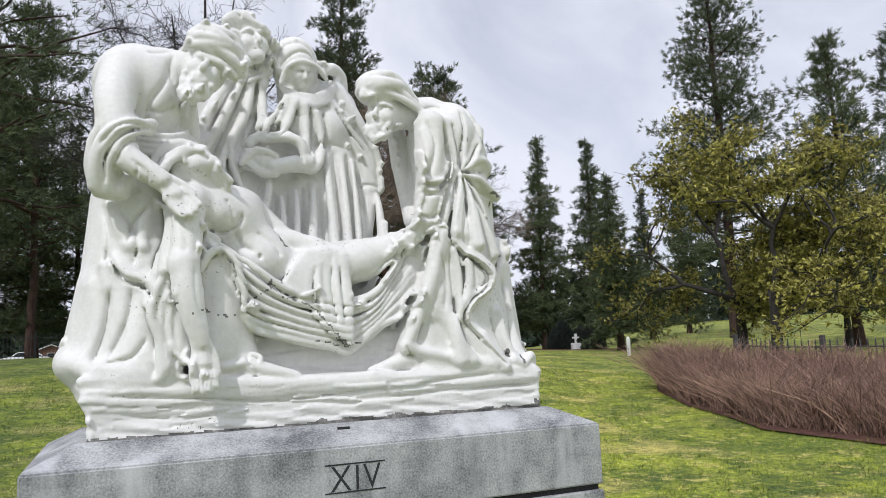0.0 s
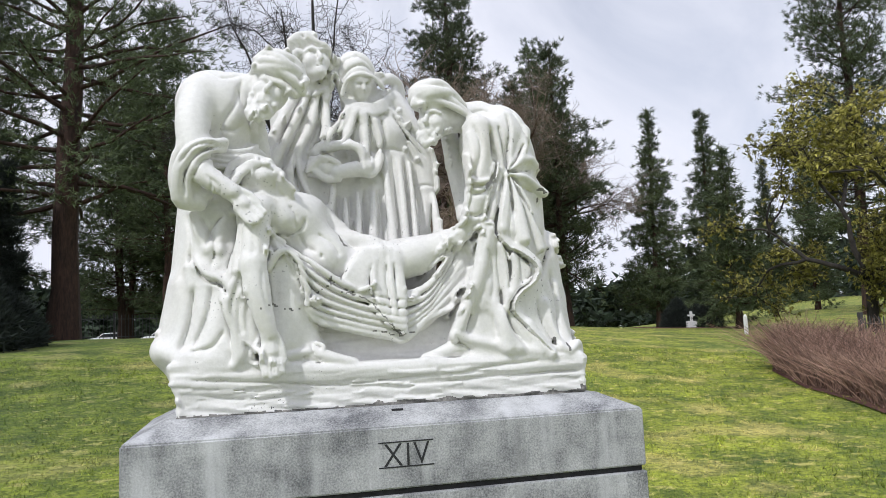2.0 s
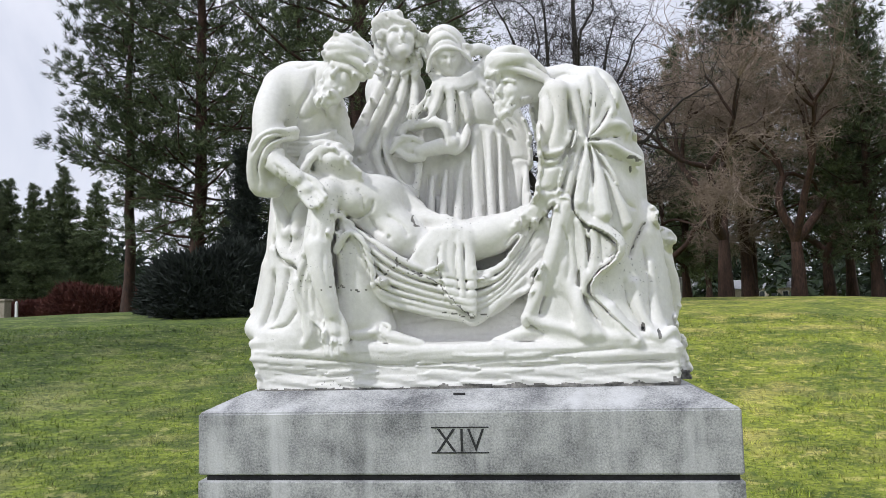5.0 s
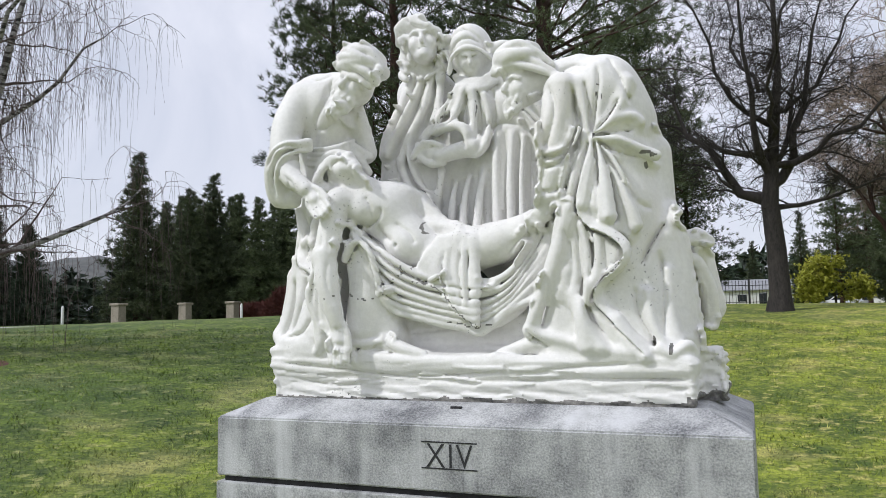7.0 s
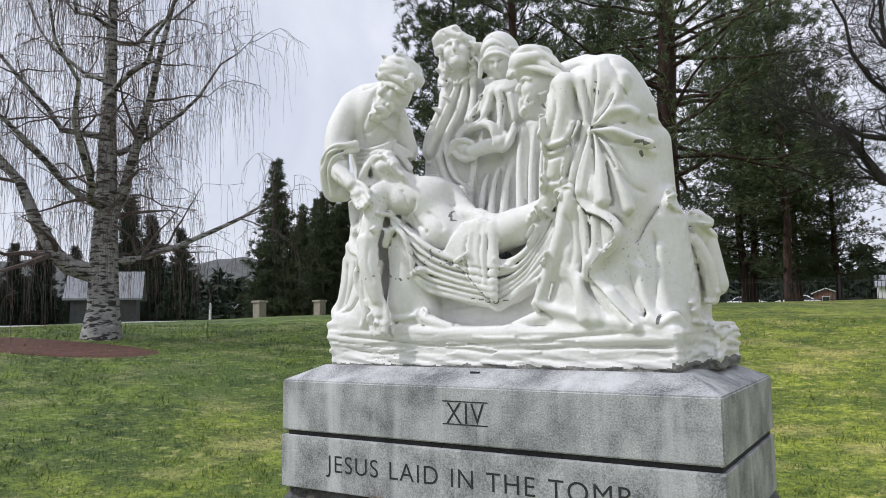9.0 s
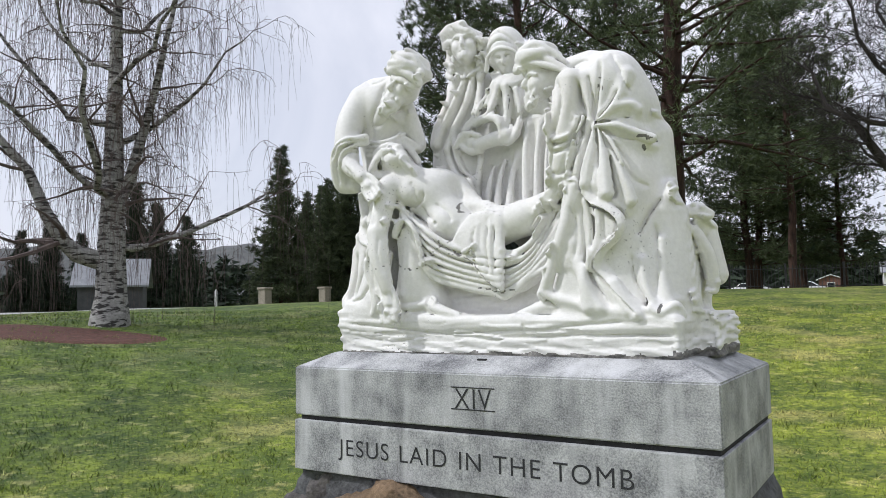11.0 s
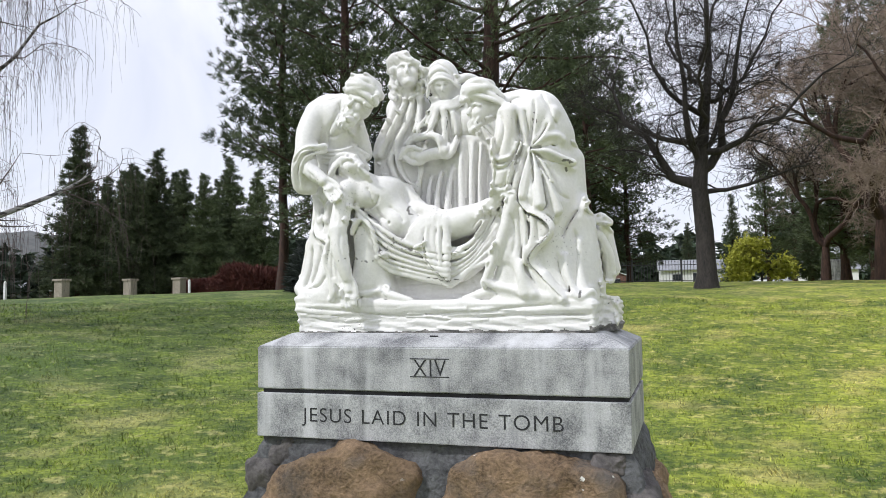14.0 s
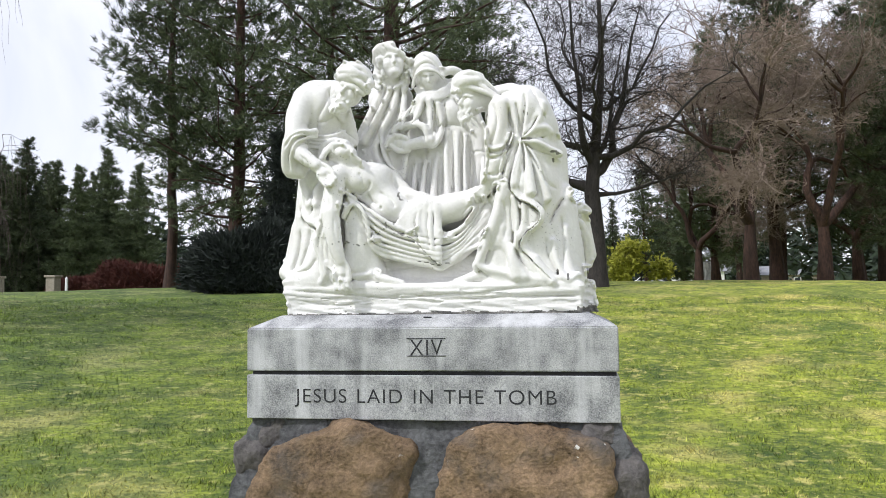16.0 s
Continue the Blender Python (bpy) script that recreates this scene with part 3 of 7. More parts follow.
        robes = np.maximum((1 - smooth(-0.44, -0.36, x)) * (1 - smooth(2.0, 2.1, z)), smooth(0.26, 0.34, x) * (1 - smooth(2.36, 2.46, z)))
        soft = 1 - robes
        gap = np.maximum(top - (wide * (1 - soft) + slim * soft), 0)
        for _ in range(2):
            gap = (gap + np.roll(gap, 1, 0) + np.roll(gap, -1, 0) + np.roll(gap, 1, 1) + np.roll(gap, -1, 1)) / 5
        most = 0.011
        lift = (gap - most * np.tanh(gap / most)) * (1 - smooth(0.10, 0.17, gap))
        y = (self.lo[1] + self.h * np.arange(self.n[1]))[None, :, None].astype(np.float32)
        face = np.where(solid & (lift > 0.0005), top - lift, 9.0)
        d = np.maximum(face[:, None, :] - y, y - top[:, None, :] - 0.03).astype(np.float32)
        self.f = np.minimum(self.f, d)
        even = smooth(0.0, 0.004, spread(lift, 2, np.maximum))[:, None, :].astype(np.float32)
        self.f = self.f + even * (self.blurred(1) - np.clip(self.f, -0.06, 0.06))

    def blurred(self, r):
        """The clay near its surface, averaged over the neighbourhood."""
        soft = np.clip(self.f, -0.06, 0.06)
        for ax in range(3):
            pad = [(0, 0)] * 3
            pad[ax] = (r + 1, r)
            c = np.cumsum(np.pad(soft, pad, mode="edge"), axis=ax, dtype=np.float64)
            n = soft.shape[ax]
            soft = ((np.take(c, np.arange(2 * r + 1, n + 2 * r + 1), ax) - np.take(c, np.arange(n), ax)) / (2 * r + 1)).astype(np.float32)
        return soft

    def crisp(self, amount, r=3):
        """Deepens hollows and sharpens ridges by what stands out from the neighbourhood."""
        self.f = (self.f + amount * (np.clip(self.f, -0.06, 0.06) - self.blurred(r))).astype(np.float32)

    def skin(self):
        """Surface nets: one corner in each cell that the surface crosses."""
        f, n = self.f, self.n
        inside = f < 0
        corner = [(i, j, k) for i in (0, 1) for j in (0, 1) for k in (0, 1)]
        m = n - 1

        def sub(a, o):
            return a[o[0]:o[0] + m[0], o[1]:o[1] + m[1], o[2]:o[2] + m[2]]
        count = sum(sub(inside, o).astype(np.int8) for o in corner)
        cells = np.argwhere((count > 0) & (count < 8))
        index = np.full(m, -1, np.int64)
        index[tuple(cells.T)] = np.arange(len(cells))
        vals = np.stack([f[tuple((cells + o).T)] for o in corner], 1)
        total, hits = np.zeros((len(cells), 3)), np.zeros(len(cells))
        for a in range(8):
            for b in range(a + 1, 8):
                oa, ob = np.array(corner[a]), np.array(corner[b])
                if np.abs(oa - ob).sum() != 1:
                    continue
                cross = (vals[:, a] < 0) != (vals[:, b] < 0)
                t = vals[:, a] / (vals[:, a] - vals[:, b] + 1e-12)
                total += np.where(cross[:, None], oa + (ob - oa) * t[:, None], 0)
                hits += cross
        verts = self.lo + self.h * (cells + total / hits[:, None])
        quads = []
        for ax in range(3):
            o1 = [0, 0, 0]
            o1[ax] = 1
            lo = inside[:n[0] - o1[0], :n[1] - o1[1], :n[2] - o1[2]]
            hi = inside[o1[0]:, o1[1]:, o1[2]:]
            u, v = (ax + 1) % 3, (ax + 2) % 3
            for flip, mask in ((False, lo & ~hi), (True, ~lo & hi)):
                e = np.argwhere(mask)
                ok = (e[:, u] > 0) & (e[:, v] > 0) & (e[:, u] < m[u]) & (e[:, v] < m[v])
                e = e[ok]
                du, dv = np.eye(3, dtype=int)[u], np.eye(3, dtype=int)[v]
                q = np.stack([index[tuple((e - s).T)] for s in (du * 0, du, du + dv, dv)], 1)
                quads.append(q[:, ::-1] if flip else q)
        quads = np.concatenate(quads)
        return verts, quads[(quads >= 0).all(1)]


def front(u, v, y):
    """A place on the sculptor's front elevation, in units of about 2 mm, u across and v down, at depth y."""
    w = Vector((-0.50745, 1.00395, 0.44159)) + u * Vector((0.0007520, -0.0000539, -0.0000236)) + v * Vector((-0.0000185, 0.0000709, -0.0007508))
    return tuple(Vector((-0.213, -2.603, 1.712)) + w * ((y + 2.603) / w.y))


def basis(up, face):
    """Axes of a head: across, back and up, from the way of its crown and its face."""
    u = Vector(up).normalized()
    b = -Vector(face)
    b = (b - u * b.dot(u)).normalized()
    return b.cross(u), b, u


def turban(c, place, up, face, rx, ry, rz, rolls=6, slant=0.35, seed=1):
    """A wound head cloth: a rounded cap with slanting, uneven rolls and deep creases between them."""
    ax, ay, az = basis(up, face)
    o = Vector(place)
    m = Matrix((ax, ay, az)).transposed()
    c.ball(place, (rx * 0.93, ry * 0.93, rz * 1.08), 0.02, turn=[math.degrees(v) for v in m.to_euler()])
    rng = random.Random(seed)
    for i in range(rolls):
        u = -0.62 + 1.40 * i / (rolls - 1)
        ring, s = [], slant * rng.uniform(0.5, 1.5) * (1 if i % 3 else -0.6)
        for a in np.linspace(-2.6, 2.6, 11):
            v = max(-0.97, min(0.97, u + s * math.sin(a + rng.uniform(-0.15, 0.15)) * 0.8))
            rr = math.sqrt(1 - v * v)
            ring.append(o + (ax * (rx * rr * math.sin(a)) - ay * (ry * rr * math.cos(a)) + az * (rz * v)) * 0.90)
        c.rope(ring, 0.013, 0.012, 0.006, steps=26, swell=0.006)


def head(c, place, up, face, r=0.072, beard=0.0, hair=0, brow=1.0):
    """A plain head: skull, brow ridge, nose, cheeks, lips, chin; beard and hair as short locks."""
    ax, ay, az = basis(up, face)
    o = Vector(place)

    def q(px, py, pz):
        return o + ax * (px * r) + ay * (py * r) + az * (pz * r)
    turn = [math.degrees(v) for v in Matrix((ax, ay, az)).transposed().to_euler()]
    c.ball(o, (r * 0.84, r * 0.98, r * 1.02), 0.02, turn=turn)
    c.ball(q(0, -0.42, -0.58), (r * 0.60, r * 0.55, r * 0.68), 0.03, turn=turn)
    c.ball(q(0, -0.80, -1.08), (r * 0.25, r * 0.22, r * 0.20), 0.03)
    for s in (-1, 1):
        c.ball(q(s * 0.35, -0.98, -0.02), (r * 0.20, r * 0.11, r * 0.11), 0.010, cut=True, turn=turn)
        c.ball(q(s * 0.35, -0.80, -0.05), (r * 0.15, r * 0.15, r * 0.10), 0.006, turn=turn)
        c.rope((q(s * 0.10, -1.0, 0.16), q(s * 0.36, -0.97, 0.22 * brow), q(s * 0.64, -0.74, 0.12)), r * 0.10, r * 0.08, 0.012, steps=5)
        c.ball(q(s * 0.44, -0.72, -0.40), (r * 0.26, r * 0.24, r * 0.26), 0.02)
    c.rope((q(0, -0.96, 0.16), q(0, -1.10, -0.12), q(0, -1.24, -0.42), q(0, -1.02, -0.50)), r * 0.09, r * 0.13, 0.010, steps=8)
    c.rope((q(-0.24, -0.90, -0.74), q(0, -1.02, -0.70), q(0.24, -0.90, -0.74)), r * 0.07, r * 0.07, 0.008, steps=6)
    c.rope((q(-0.20, -0.95, -0.80), q(0, -1.05, -0.79), q(0.20, -0.95, -0.80)), r * 0.030, r * 0.030, 0.004, cut=True, steps=6)
    c.rope((q(-0.16, -0.92, -0.88), q(0, -0.99, -0.88), q(0.16, -0.92, -0.88)), r * 0.07, r * 0.07, 0.008, steps=5)
    rng = random.Random(int(abs(o.x) * 1000) + 7)
    for i in range(int(30 * beard)):
        a, t = rng.uniform(-1.2, 1.2), rng.random()
        p = (math.sin(a) * 0.66, -(0.40 + 0.50 * math.cos(a)) * (1 - 0.05 * t), -(0.55 + beard * t * (0.45 + 0.55 * math.cos(a))))
        c.rope((q(*p), q(p[0] * 0.95 + rng.uniform(-0.1, 0.1), p[1] - 0.10, p[2] - 0.16), q(p[0] * 0.8, p[1] - 0.02, p[2] - 0.36)), r * 0.15, r * 0.08, 0.004, steps=5)
    for i in range(hair):
        a, t = rng.uniform(0.85, 5.43), rng.uniform(-0.95, 1.0)
        w = math.sqrt(max(0.05, 1 - t * t * 0.9))
        p = (math.sin(a) * 0.98 * w, -math.cos(a) * 1.04 * w, 0.18 + 0.92 * t)
        d = rng.uniform(-0.35, 0.35)
        c.rope((q(*p), q(p[0] * 1.1 + d, p[1] * 1.08, p[2] - 0.12), q(p[0] * 1.04 + d, p[1] * 1.02, p[2] - 0.36)), r * 0.17, r * 0.12, 0.004, steps=5)


def fingers(c, wrist, way, side, length=0.085, r=0.0095, bend=0.02, count=4):
    """A hand: palm and fingers from the wrist along way, spread along side."""
    w, d, s = Vector(wrist), Vector(way).normalized(), Vector(side).normalized()
    n = d.cross(s)
    palm = w + d * length * 0.52
    c.cone(w, palm, 0.020, 0.026, 0.012, flat=0.7)
    for i in range(count):
        o = (i - (count - 1) / 2) * 0.0185
        a = palm + s * o
        reach = 1.0 - 0.10 * abs(i - 1.3)
        b = a + d * length * 0.40 * reach + n * bend * 0.4 + s * o * 0.15
        e = b + d * length * 0.36 * reach + n * bend
        c.rope((a, b, e), r * 1.0, r * 0.72, 0.003, steps=6)
    c.rope((w + s * 0.02, w + d * length * 0.4 + s * 0.038, w + d * length * 0.8 + s * 0.042), r * 1.25, r * 0.8, 0.008, steps=5)


def sculpt_rock(c):
    """The layered rock plinth, and the rock wall behind the sling."""
    c.block((-0.742, 0.136, 1.40), (0.742, 0.74, 1.610), 0.014, 0.02, 0.006, 0.4)
    c.block((-0.768, 0.126, 1.575), (0.745, 0.76, 1.632), 0.022, 0.03, 0.006, 2.0)
    c.block((0.56, 0.36, 1.40), (0.815, 0.76, 1.64), 0.04, 0.03, 0.014, 5.0)
    c.rope(((0.119, 0.150, 1.626), (0.328, 0.150, 1.601), (0.562, 0.150, 1.622), (0.737, 0.160, 1.607)), 0.018, 0.020, 0.03)
    c.rope(((-0.758, 0.150, 1.649), (-0.477, 0.150, 1.640), (-0.151, 0.140, 1.617), (0.119, 0.150, 1.620)), 0.016, 0.014, 0.03)
    c.block((-0.50, 0.36, 1.55), (0.40, 0.66, 1.86), 0.05, 0.06, 0.004, 1.0)
    c.block((-0.30, 0.275, 1.55), (0.34, 0.5, 1.80), 0.05, 0.06, 0.003, 3.0)
    c.stroke(((-0.715, 0.130, 1.605), (-0.476, 0.130, 1.588), (-0.194, 0.130, 1.562), (0.136, 0.130, 1.583)), 0.006, 0.012)
    c.stroke(((0.176, 0.130, 1.549), (0.385, 0.130, 1.562), (0.596, 0.130, 1.563), (0.724, 0.130, 1.567)), 0.006, 0.012)
    c.stroke(((0.260, 0.130, 1.583), (0.387, 0.130, 1.599), (0.556, 0.130, 1.610)), 0.008, 0.014)
    c.stroke(((-0.656, 0.130, 1.549), (-0.477, 0.130, 1.528), (-0.316, 0.130, 1.546)), 0.005, 0.010)


def sculpt_elder(c):
    """The bearded man who bends over the head end."""
    # robe from the waist to the rock, broad at the foot
    c.cone((-0.601, 0.350, 2.249), (-0.631, 0.360, 1.685), 0.130, 0.172, 0.05, flat=1.22)
    c.cone((-0.687, 0.360, 2.219), (-0.709, 0.370, 1.830), 0.068, 0.080, 0.05)
    c.cone((-0.704, 0.340, 1.916), (-0.737, 0.350, 1.717), 0.080, 0.098, 0.05, flat=1.5)
    c.ball((-0.790, 0.370, 1.701), (0.055, 0.15, 0.045), 0.04)
    c.cone((-0.597, 0.240, 1.907), (-0.609, 0.235, 1.675), 0.06, 0.11, 0.06)
    # bent back, chest and neck
    c.ball((-0.611, 0.290, 2.600), (0.125, 0.14, 0.125), 0.05, turn=(0, 18, 0))
    c.cone((-0.638, 0.280, 2.604), (-0.606, 0.340, 2.315), 0.115, 0.130, 0.06)
    c.ball((-0.558, 0.245, 2.548), (0.075, 0.085, 0.11), 0.05)
    c.cone((-0.536, 0.250, 2.650), (-0.429, 0.210, 2.647), 0.068, 0.056, 0.04)
    # shoulder, upper arm and bare forearm
    c.rope(((-0.666, 0.200, 2.613), (-0.685, 0.140, 2.508), (-0.680, 0.105, 2.404), (-0.667, 0.095, 2.324)), 0.066, 0.050, 0.04)
    c.rope(((-0.671, 0.095, 2.324), (-0.619, 0.070, 2.277), (-0.554, 0.055, 2.232)), 0.043, 0.030, 0.015)
    fingers(c, (-0.554, 0.055, 2.232), (0.62, -0.12, -0.72), (0.75, 0.1, 0.55), 0.108, 0.0098, 0.006)
    for k in range(3):
        c.stroke((front(470+7*k, 285+5*k, .06), front(478+7*k, 297+5*k, .05), front(476+7*k, 312+4*k, .06)), 0.004, 0.006)
    # sleeve rolled above the elbow, its end hanging
    c.rope(((-0.584, 0.110, 2.418), (-0.646, 0.055, 2.397), (-0.705, 0.065, 2.359), (-0.730, 0.090, 2.287), (-0.725, 0.120, 2.218), (-0.668, 0.140, 2.213)), 0.018, 0.030, 0.012, steps=18)
    c.rope(((-0.585, 0.120, 2.400), (-0.637, 0.060, 2.369), (-0.687, 0.070, 2.327), (-0.707, 0.090, 2.266), (-0.692, 0.120, 2.209), (-0.643, 0.140, 2.241)), 0.014, 0.022, 0.008, steps=18)
    c.rope(((-0.607, 0.130, 2.432), (-0.668, 0.070, 2.413), (-0.728, 0.100, 2.380), (-0.746, 0.130, 2.296), (-0.734, 0.150, 2.241)), 0.014, 0.024, 0.012, steps=16)
    c.cone((-0.710, 0.130, 2.305), (-0.689, 0.150, 2.232), 0.045, 0.038, 0.02)
    c.ball((-0.597, 0.115, 2.411), (0.018, 0.018, 0.018), 0.010)
    for a in (((-0.602, 0.070, 2.392), (-0.667, 0.060, 2.361), (-0.709, 0.080, 2.295), (-0.709, 0.100, 2.227)), ((-0.602, 0.070, 2.404), (-0.676, 0.060, 2.386), (-0.726, 0.090, 2.328)), ((-0.598, 0.070, 2.379), (-0.653, 0.060, 2.337), (-0.681, 0.080, 2.284))):
        c.stroke(a, 0.005, 0.014)
    # belt folds round the waist
    for k in range(4):
        c.rope((front(482, 240+9*k, .20), front(515, 243+9*k, .185), front(545, 240+8*k, .20), front(562, 232+9*k, .25)), 0.010, 0.008, 0.006, steps=10)
    # far sleeve, knotted above the elbow
    c.rope(((-0.500, 0.270, 2.600), (-0.478, 0.300, 2.507), (-0.460, 0.330, 2.412)), 0.052, 0.045, 0.03)
    c.rope(((-0.491, 0.250, 2.436), (-0.457, 0.250, 2.413), (-0.422, 0.290, 2.387)), 0.016, 0.014, 0.008)
    c.rope(((-0.483, 0.250, 2.418), (-0.450, 0.260, 2.380), (-0.427, 0.290, 2.324)), 0.020, 0.014, 0.008)
    # creases of the chest, shoulder and back
    for pts, w, d in ((((-0.530, 0.170, 2.656), (-0.543, 0.160, 2.577), (-0.588, 0.150, 2.499), (-0.606, 0.150, 2.414)), 0.010, 0.012), (((-0.507, 0.170, 2.515), (-0.549, 0.170, 2.483), (-0.591, 0.170, 2.484)), 0.008, 0.008),
                      (((-0.517, 0.200, 2.678), (-0.527, 0.170, 2.602), (-0.496, 0.170, 2.547)), 0.006, 0.008), (((-0.632, 0.100, 2.465), (-0.606, 0.100, 2.422)), 0.008, 0.008), (((-0.647, 0.250, 2.714), (-0.593, 0.200, 2.674), (-0.519, 0.200, 2.695)), 0.008, 0.006)):
        c.stroke(pts, w, d)
    # head with wound cloth
    head(c, (-0.416, 0.185, 2.628), (0.42, 0.12, 0.86), (-0.30, -0.86, -0.42), 0.072, 1.25)
    turban(c, (-0.383, 0.185, 2.707), (0.42, 0.05, 0.86), (-0.30, -0.90, -0.30), 0.097, 0.095, 0.066, 6, 0.40, 3)
    c.rope(((-0.460, 0.150, 2.736), (-0.395, 0.130, 2.757), (-0.333, 0.130, 2.730), (-0.305, 0.140, 2.682)), 0.020, 0.018, 0.008)
    c.rope(((-0.464, 0.140, 2.700), (-0.405, 0.110, 2.693), (-0.343, 0.110, 2.656), (-0.310, 0.130, 2.620)), 0.018, 0.018, 0.008)
    c.rope(((-0.438, 0.130, 2.662), (-0.375, 0.115, 2.639), (-0.331, 0.130, 2.605)), 0.015, 0.012, 0.008)
    c.ball((-0.298, 0.130, 2.661), (0.018, 0.018, 0.018), 0.006)
    # robe folds, thick and pointed at the foot
    for pts, r0, r1 in ((((-0.702, 0.220, 2.185), (-0.662, 0.200, 2.106), (-0.606, 0.170, 2.048)), 0.010, 0.020), (((-0.599, 0.200, 2.179), (-0.606, 0.185, 2.092), (-0.639, 0.185, 2.051)), 0.010, 0.014),
                        (((-0.694, 0.200, 2.012), (-0.647, 0.165, 1.966), (-0.595, 0.150, 1.942), (-0.585, 0.150, 1.890)), 0.014, 0.014), (((-0.704, 0.220, 1.993), (-0.663, 0.190, 1.864), (-0.620, 0.170, 1.779), (-0.573, 0.150, 1.706)), 0.012, 0.020),
                        (((-0.733, 0.240, 1.932), (-0.717, 0.220, 1.804), (-0.747, 0.200, 1.691)), 0.012, 0.030), (((-0.605, 0.190, 1.904), (-0.599, 0.170, 1.799), (-0.661, 0.170, 1.709), (-0.722, 0.170, 1.676)), 0.012, 0.024),
                        (((-0.533, 0.170, 2.173), (-0.527, 0.150, 2.086), (-0.552, 0.140, 2.002), (-0.568, 0.130, 1.919), (-0.586, 0.125, 1.869)), 0.012, 0.016)):
        c.rope(pts, r0, r1, 0.05)
    for pts, w, d in ((((-0.707, 0.220, 2.046), (-0.658, 0.170, 1.956), (-0.595, 0.150, 1.922), (-0.571, 0.150, 1.876)), 0.006, 0.016), (((-0.628, 0.170, 1.924), (-0.643, 0.170, 1.821), (-0.691, 0.170, 1.710)), 0.012, 0.016),
                      (((-0.688, 0.200, 1.928), (-0.702, 0.200, 1.803), (-0.735, 0.200, 1.701)), 0.012, 0.016), (((-0.588, 0.160, 1.768), (-0.629, 0.160, 1.714), (-0.700, 0.160, 1.700)), 0.006, 0.012), (((-0.587, 0.190, 2.177), (-0.629, 0.190, 2.125), (-0.644, 0.190, 2.062)), 0.008, 0.014),
                      (((-0.717, 0.220, 2.196), (-0.697, 0.220, 2.078), (-0.708, 0.220, 1.993)), 0.010, 0.010), (((-0.663, 0.210, 2.172), (-0.618, 0.180, 2.071), (-0.630, 0.170, 1.986)), 0.010, 0.012)):
        c.stroke(pts, w, d)
    # cloth that falls beside the lying man's arm
    c.rope(((-0.512, 0.130, 2.177), (-0.528, 0.120, 2.061), (-0.540, 0.105, 1.968)), 0.018, 0.022, 0.02)
    for pts, r0, r1 in ((((-0.528, 0.105, 1.978), (-0.565, 0.105, 1.907), (-0.578, 0.110, 1.837), (-0.548, 0.115, 1.760), (-0.537, 0.120, 1.685), (-0.557, 0.130, 1.649)), 0.012, 0.017),
                        (((-0.512, 0.110, 1.978), (-0.542, 0.115, 1.897), (-0.552, 0.120, 1.796), (-0.546, 0.125, 1.675)), 0.014, 0.017), (((-0.493, 0.110, 1.916), (-0.524, 0.110, 1.846), (-0.520, 0.115, 1.765), (-0.481, 0.120, 1.697)), 0.010, 0.010),
                        (((-0.479, 0.130, 1.897), (-0.497, 0.130, 1.815), (-0.494, 0.130, 1.734)), 0.022, 0.026)):
        c.rope(pts, r0, r1, 0.010, steps=16)
    # knee under the robe, and shoe
    c.rope(((-0.385, 0.200, 1.983), (-0.378, 0.195, 1.856), (-0.393, 0.200, 1.731)), 0.066, 0.080, 0.04)
    c.cone((-0.386, 0.220, 1.953), (-0.316, 0.230, 1.704), 0.060, 0.070, 0.05)
    c.rope(((-0.446, 0.150, 1.682), (-0.374, 0.140, 1.673), (-0.293, 0.150, 1.687)), 0.018, 0.010, 0.02)
    c.rope(((-0.323, 0.185, 1.692), (-0.273, 0.165, 1.670), (-0.202, 0.150, 1.649), (-0.142, 0.145, 1.637)), 0.036, 0.014, 0.015)
    c.stroke(((-0.296, 0.140, 1.708), (-0.281, 0.140, 1.666), (-0.257, 0.140, 1.649)), 0.004, 0.008)
    c.rope(((-0.276, 0.165, 1.711), (-0.252, 0.150, 1.696), (-0.265, 0.140, 1.666)), 0.007, 0.006, 0.005)


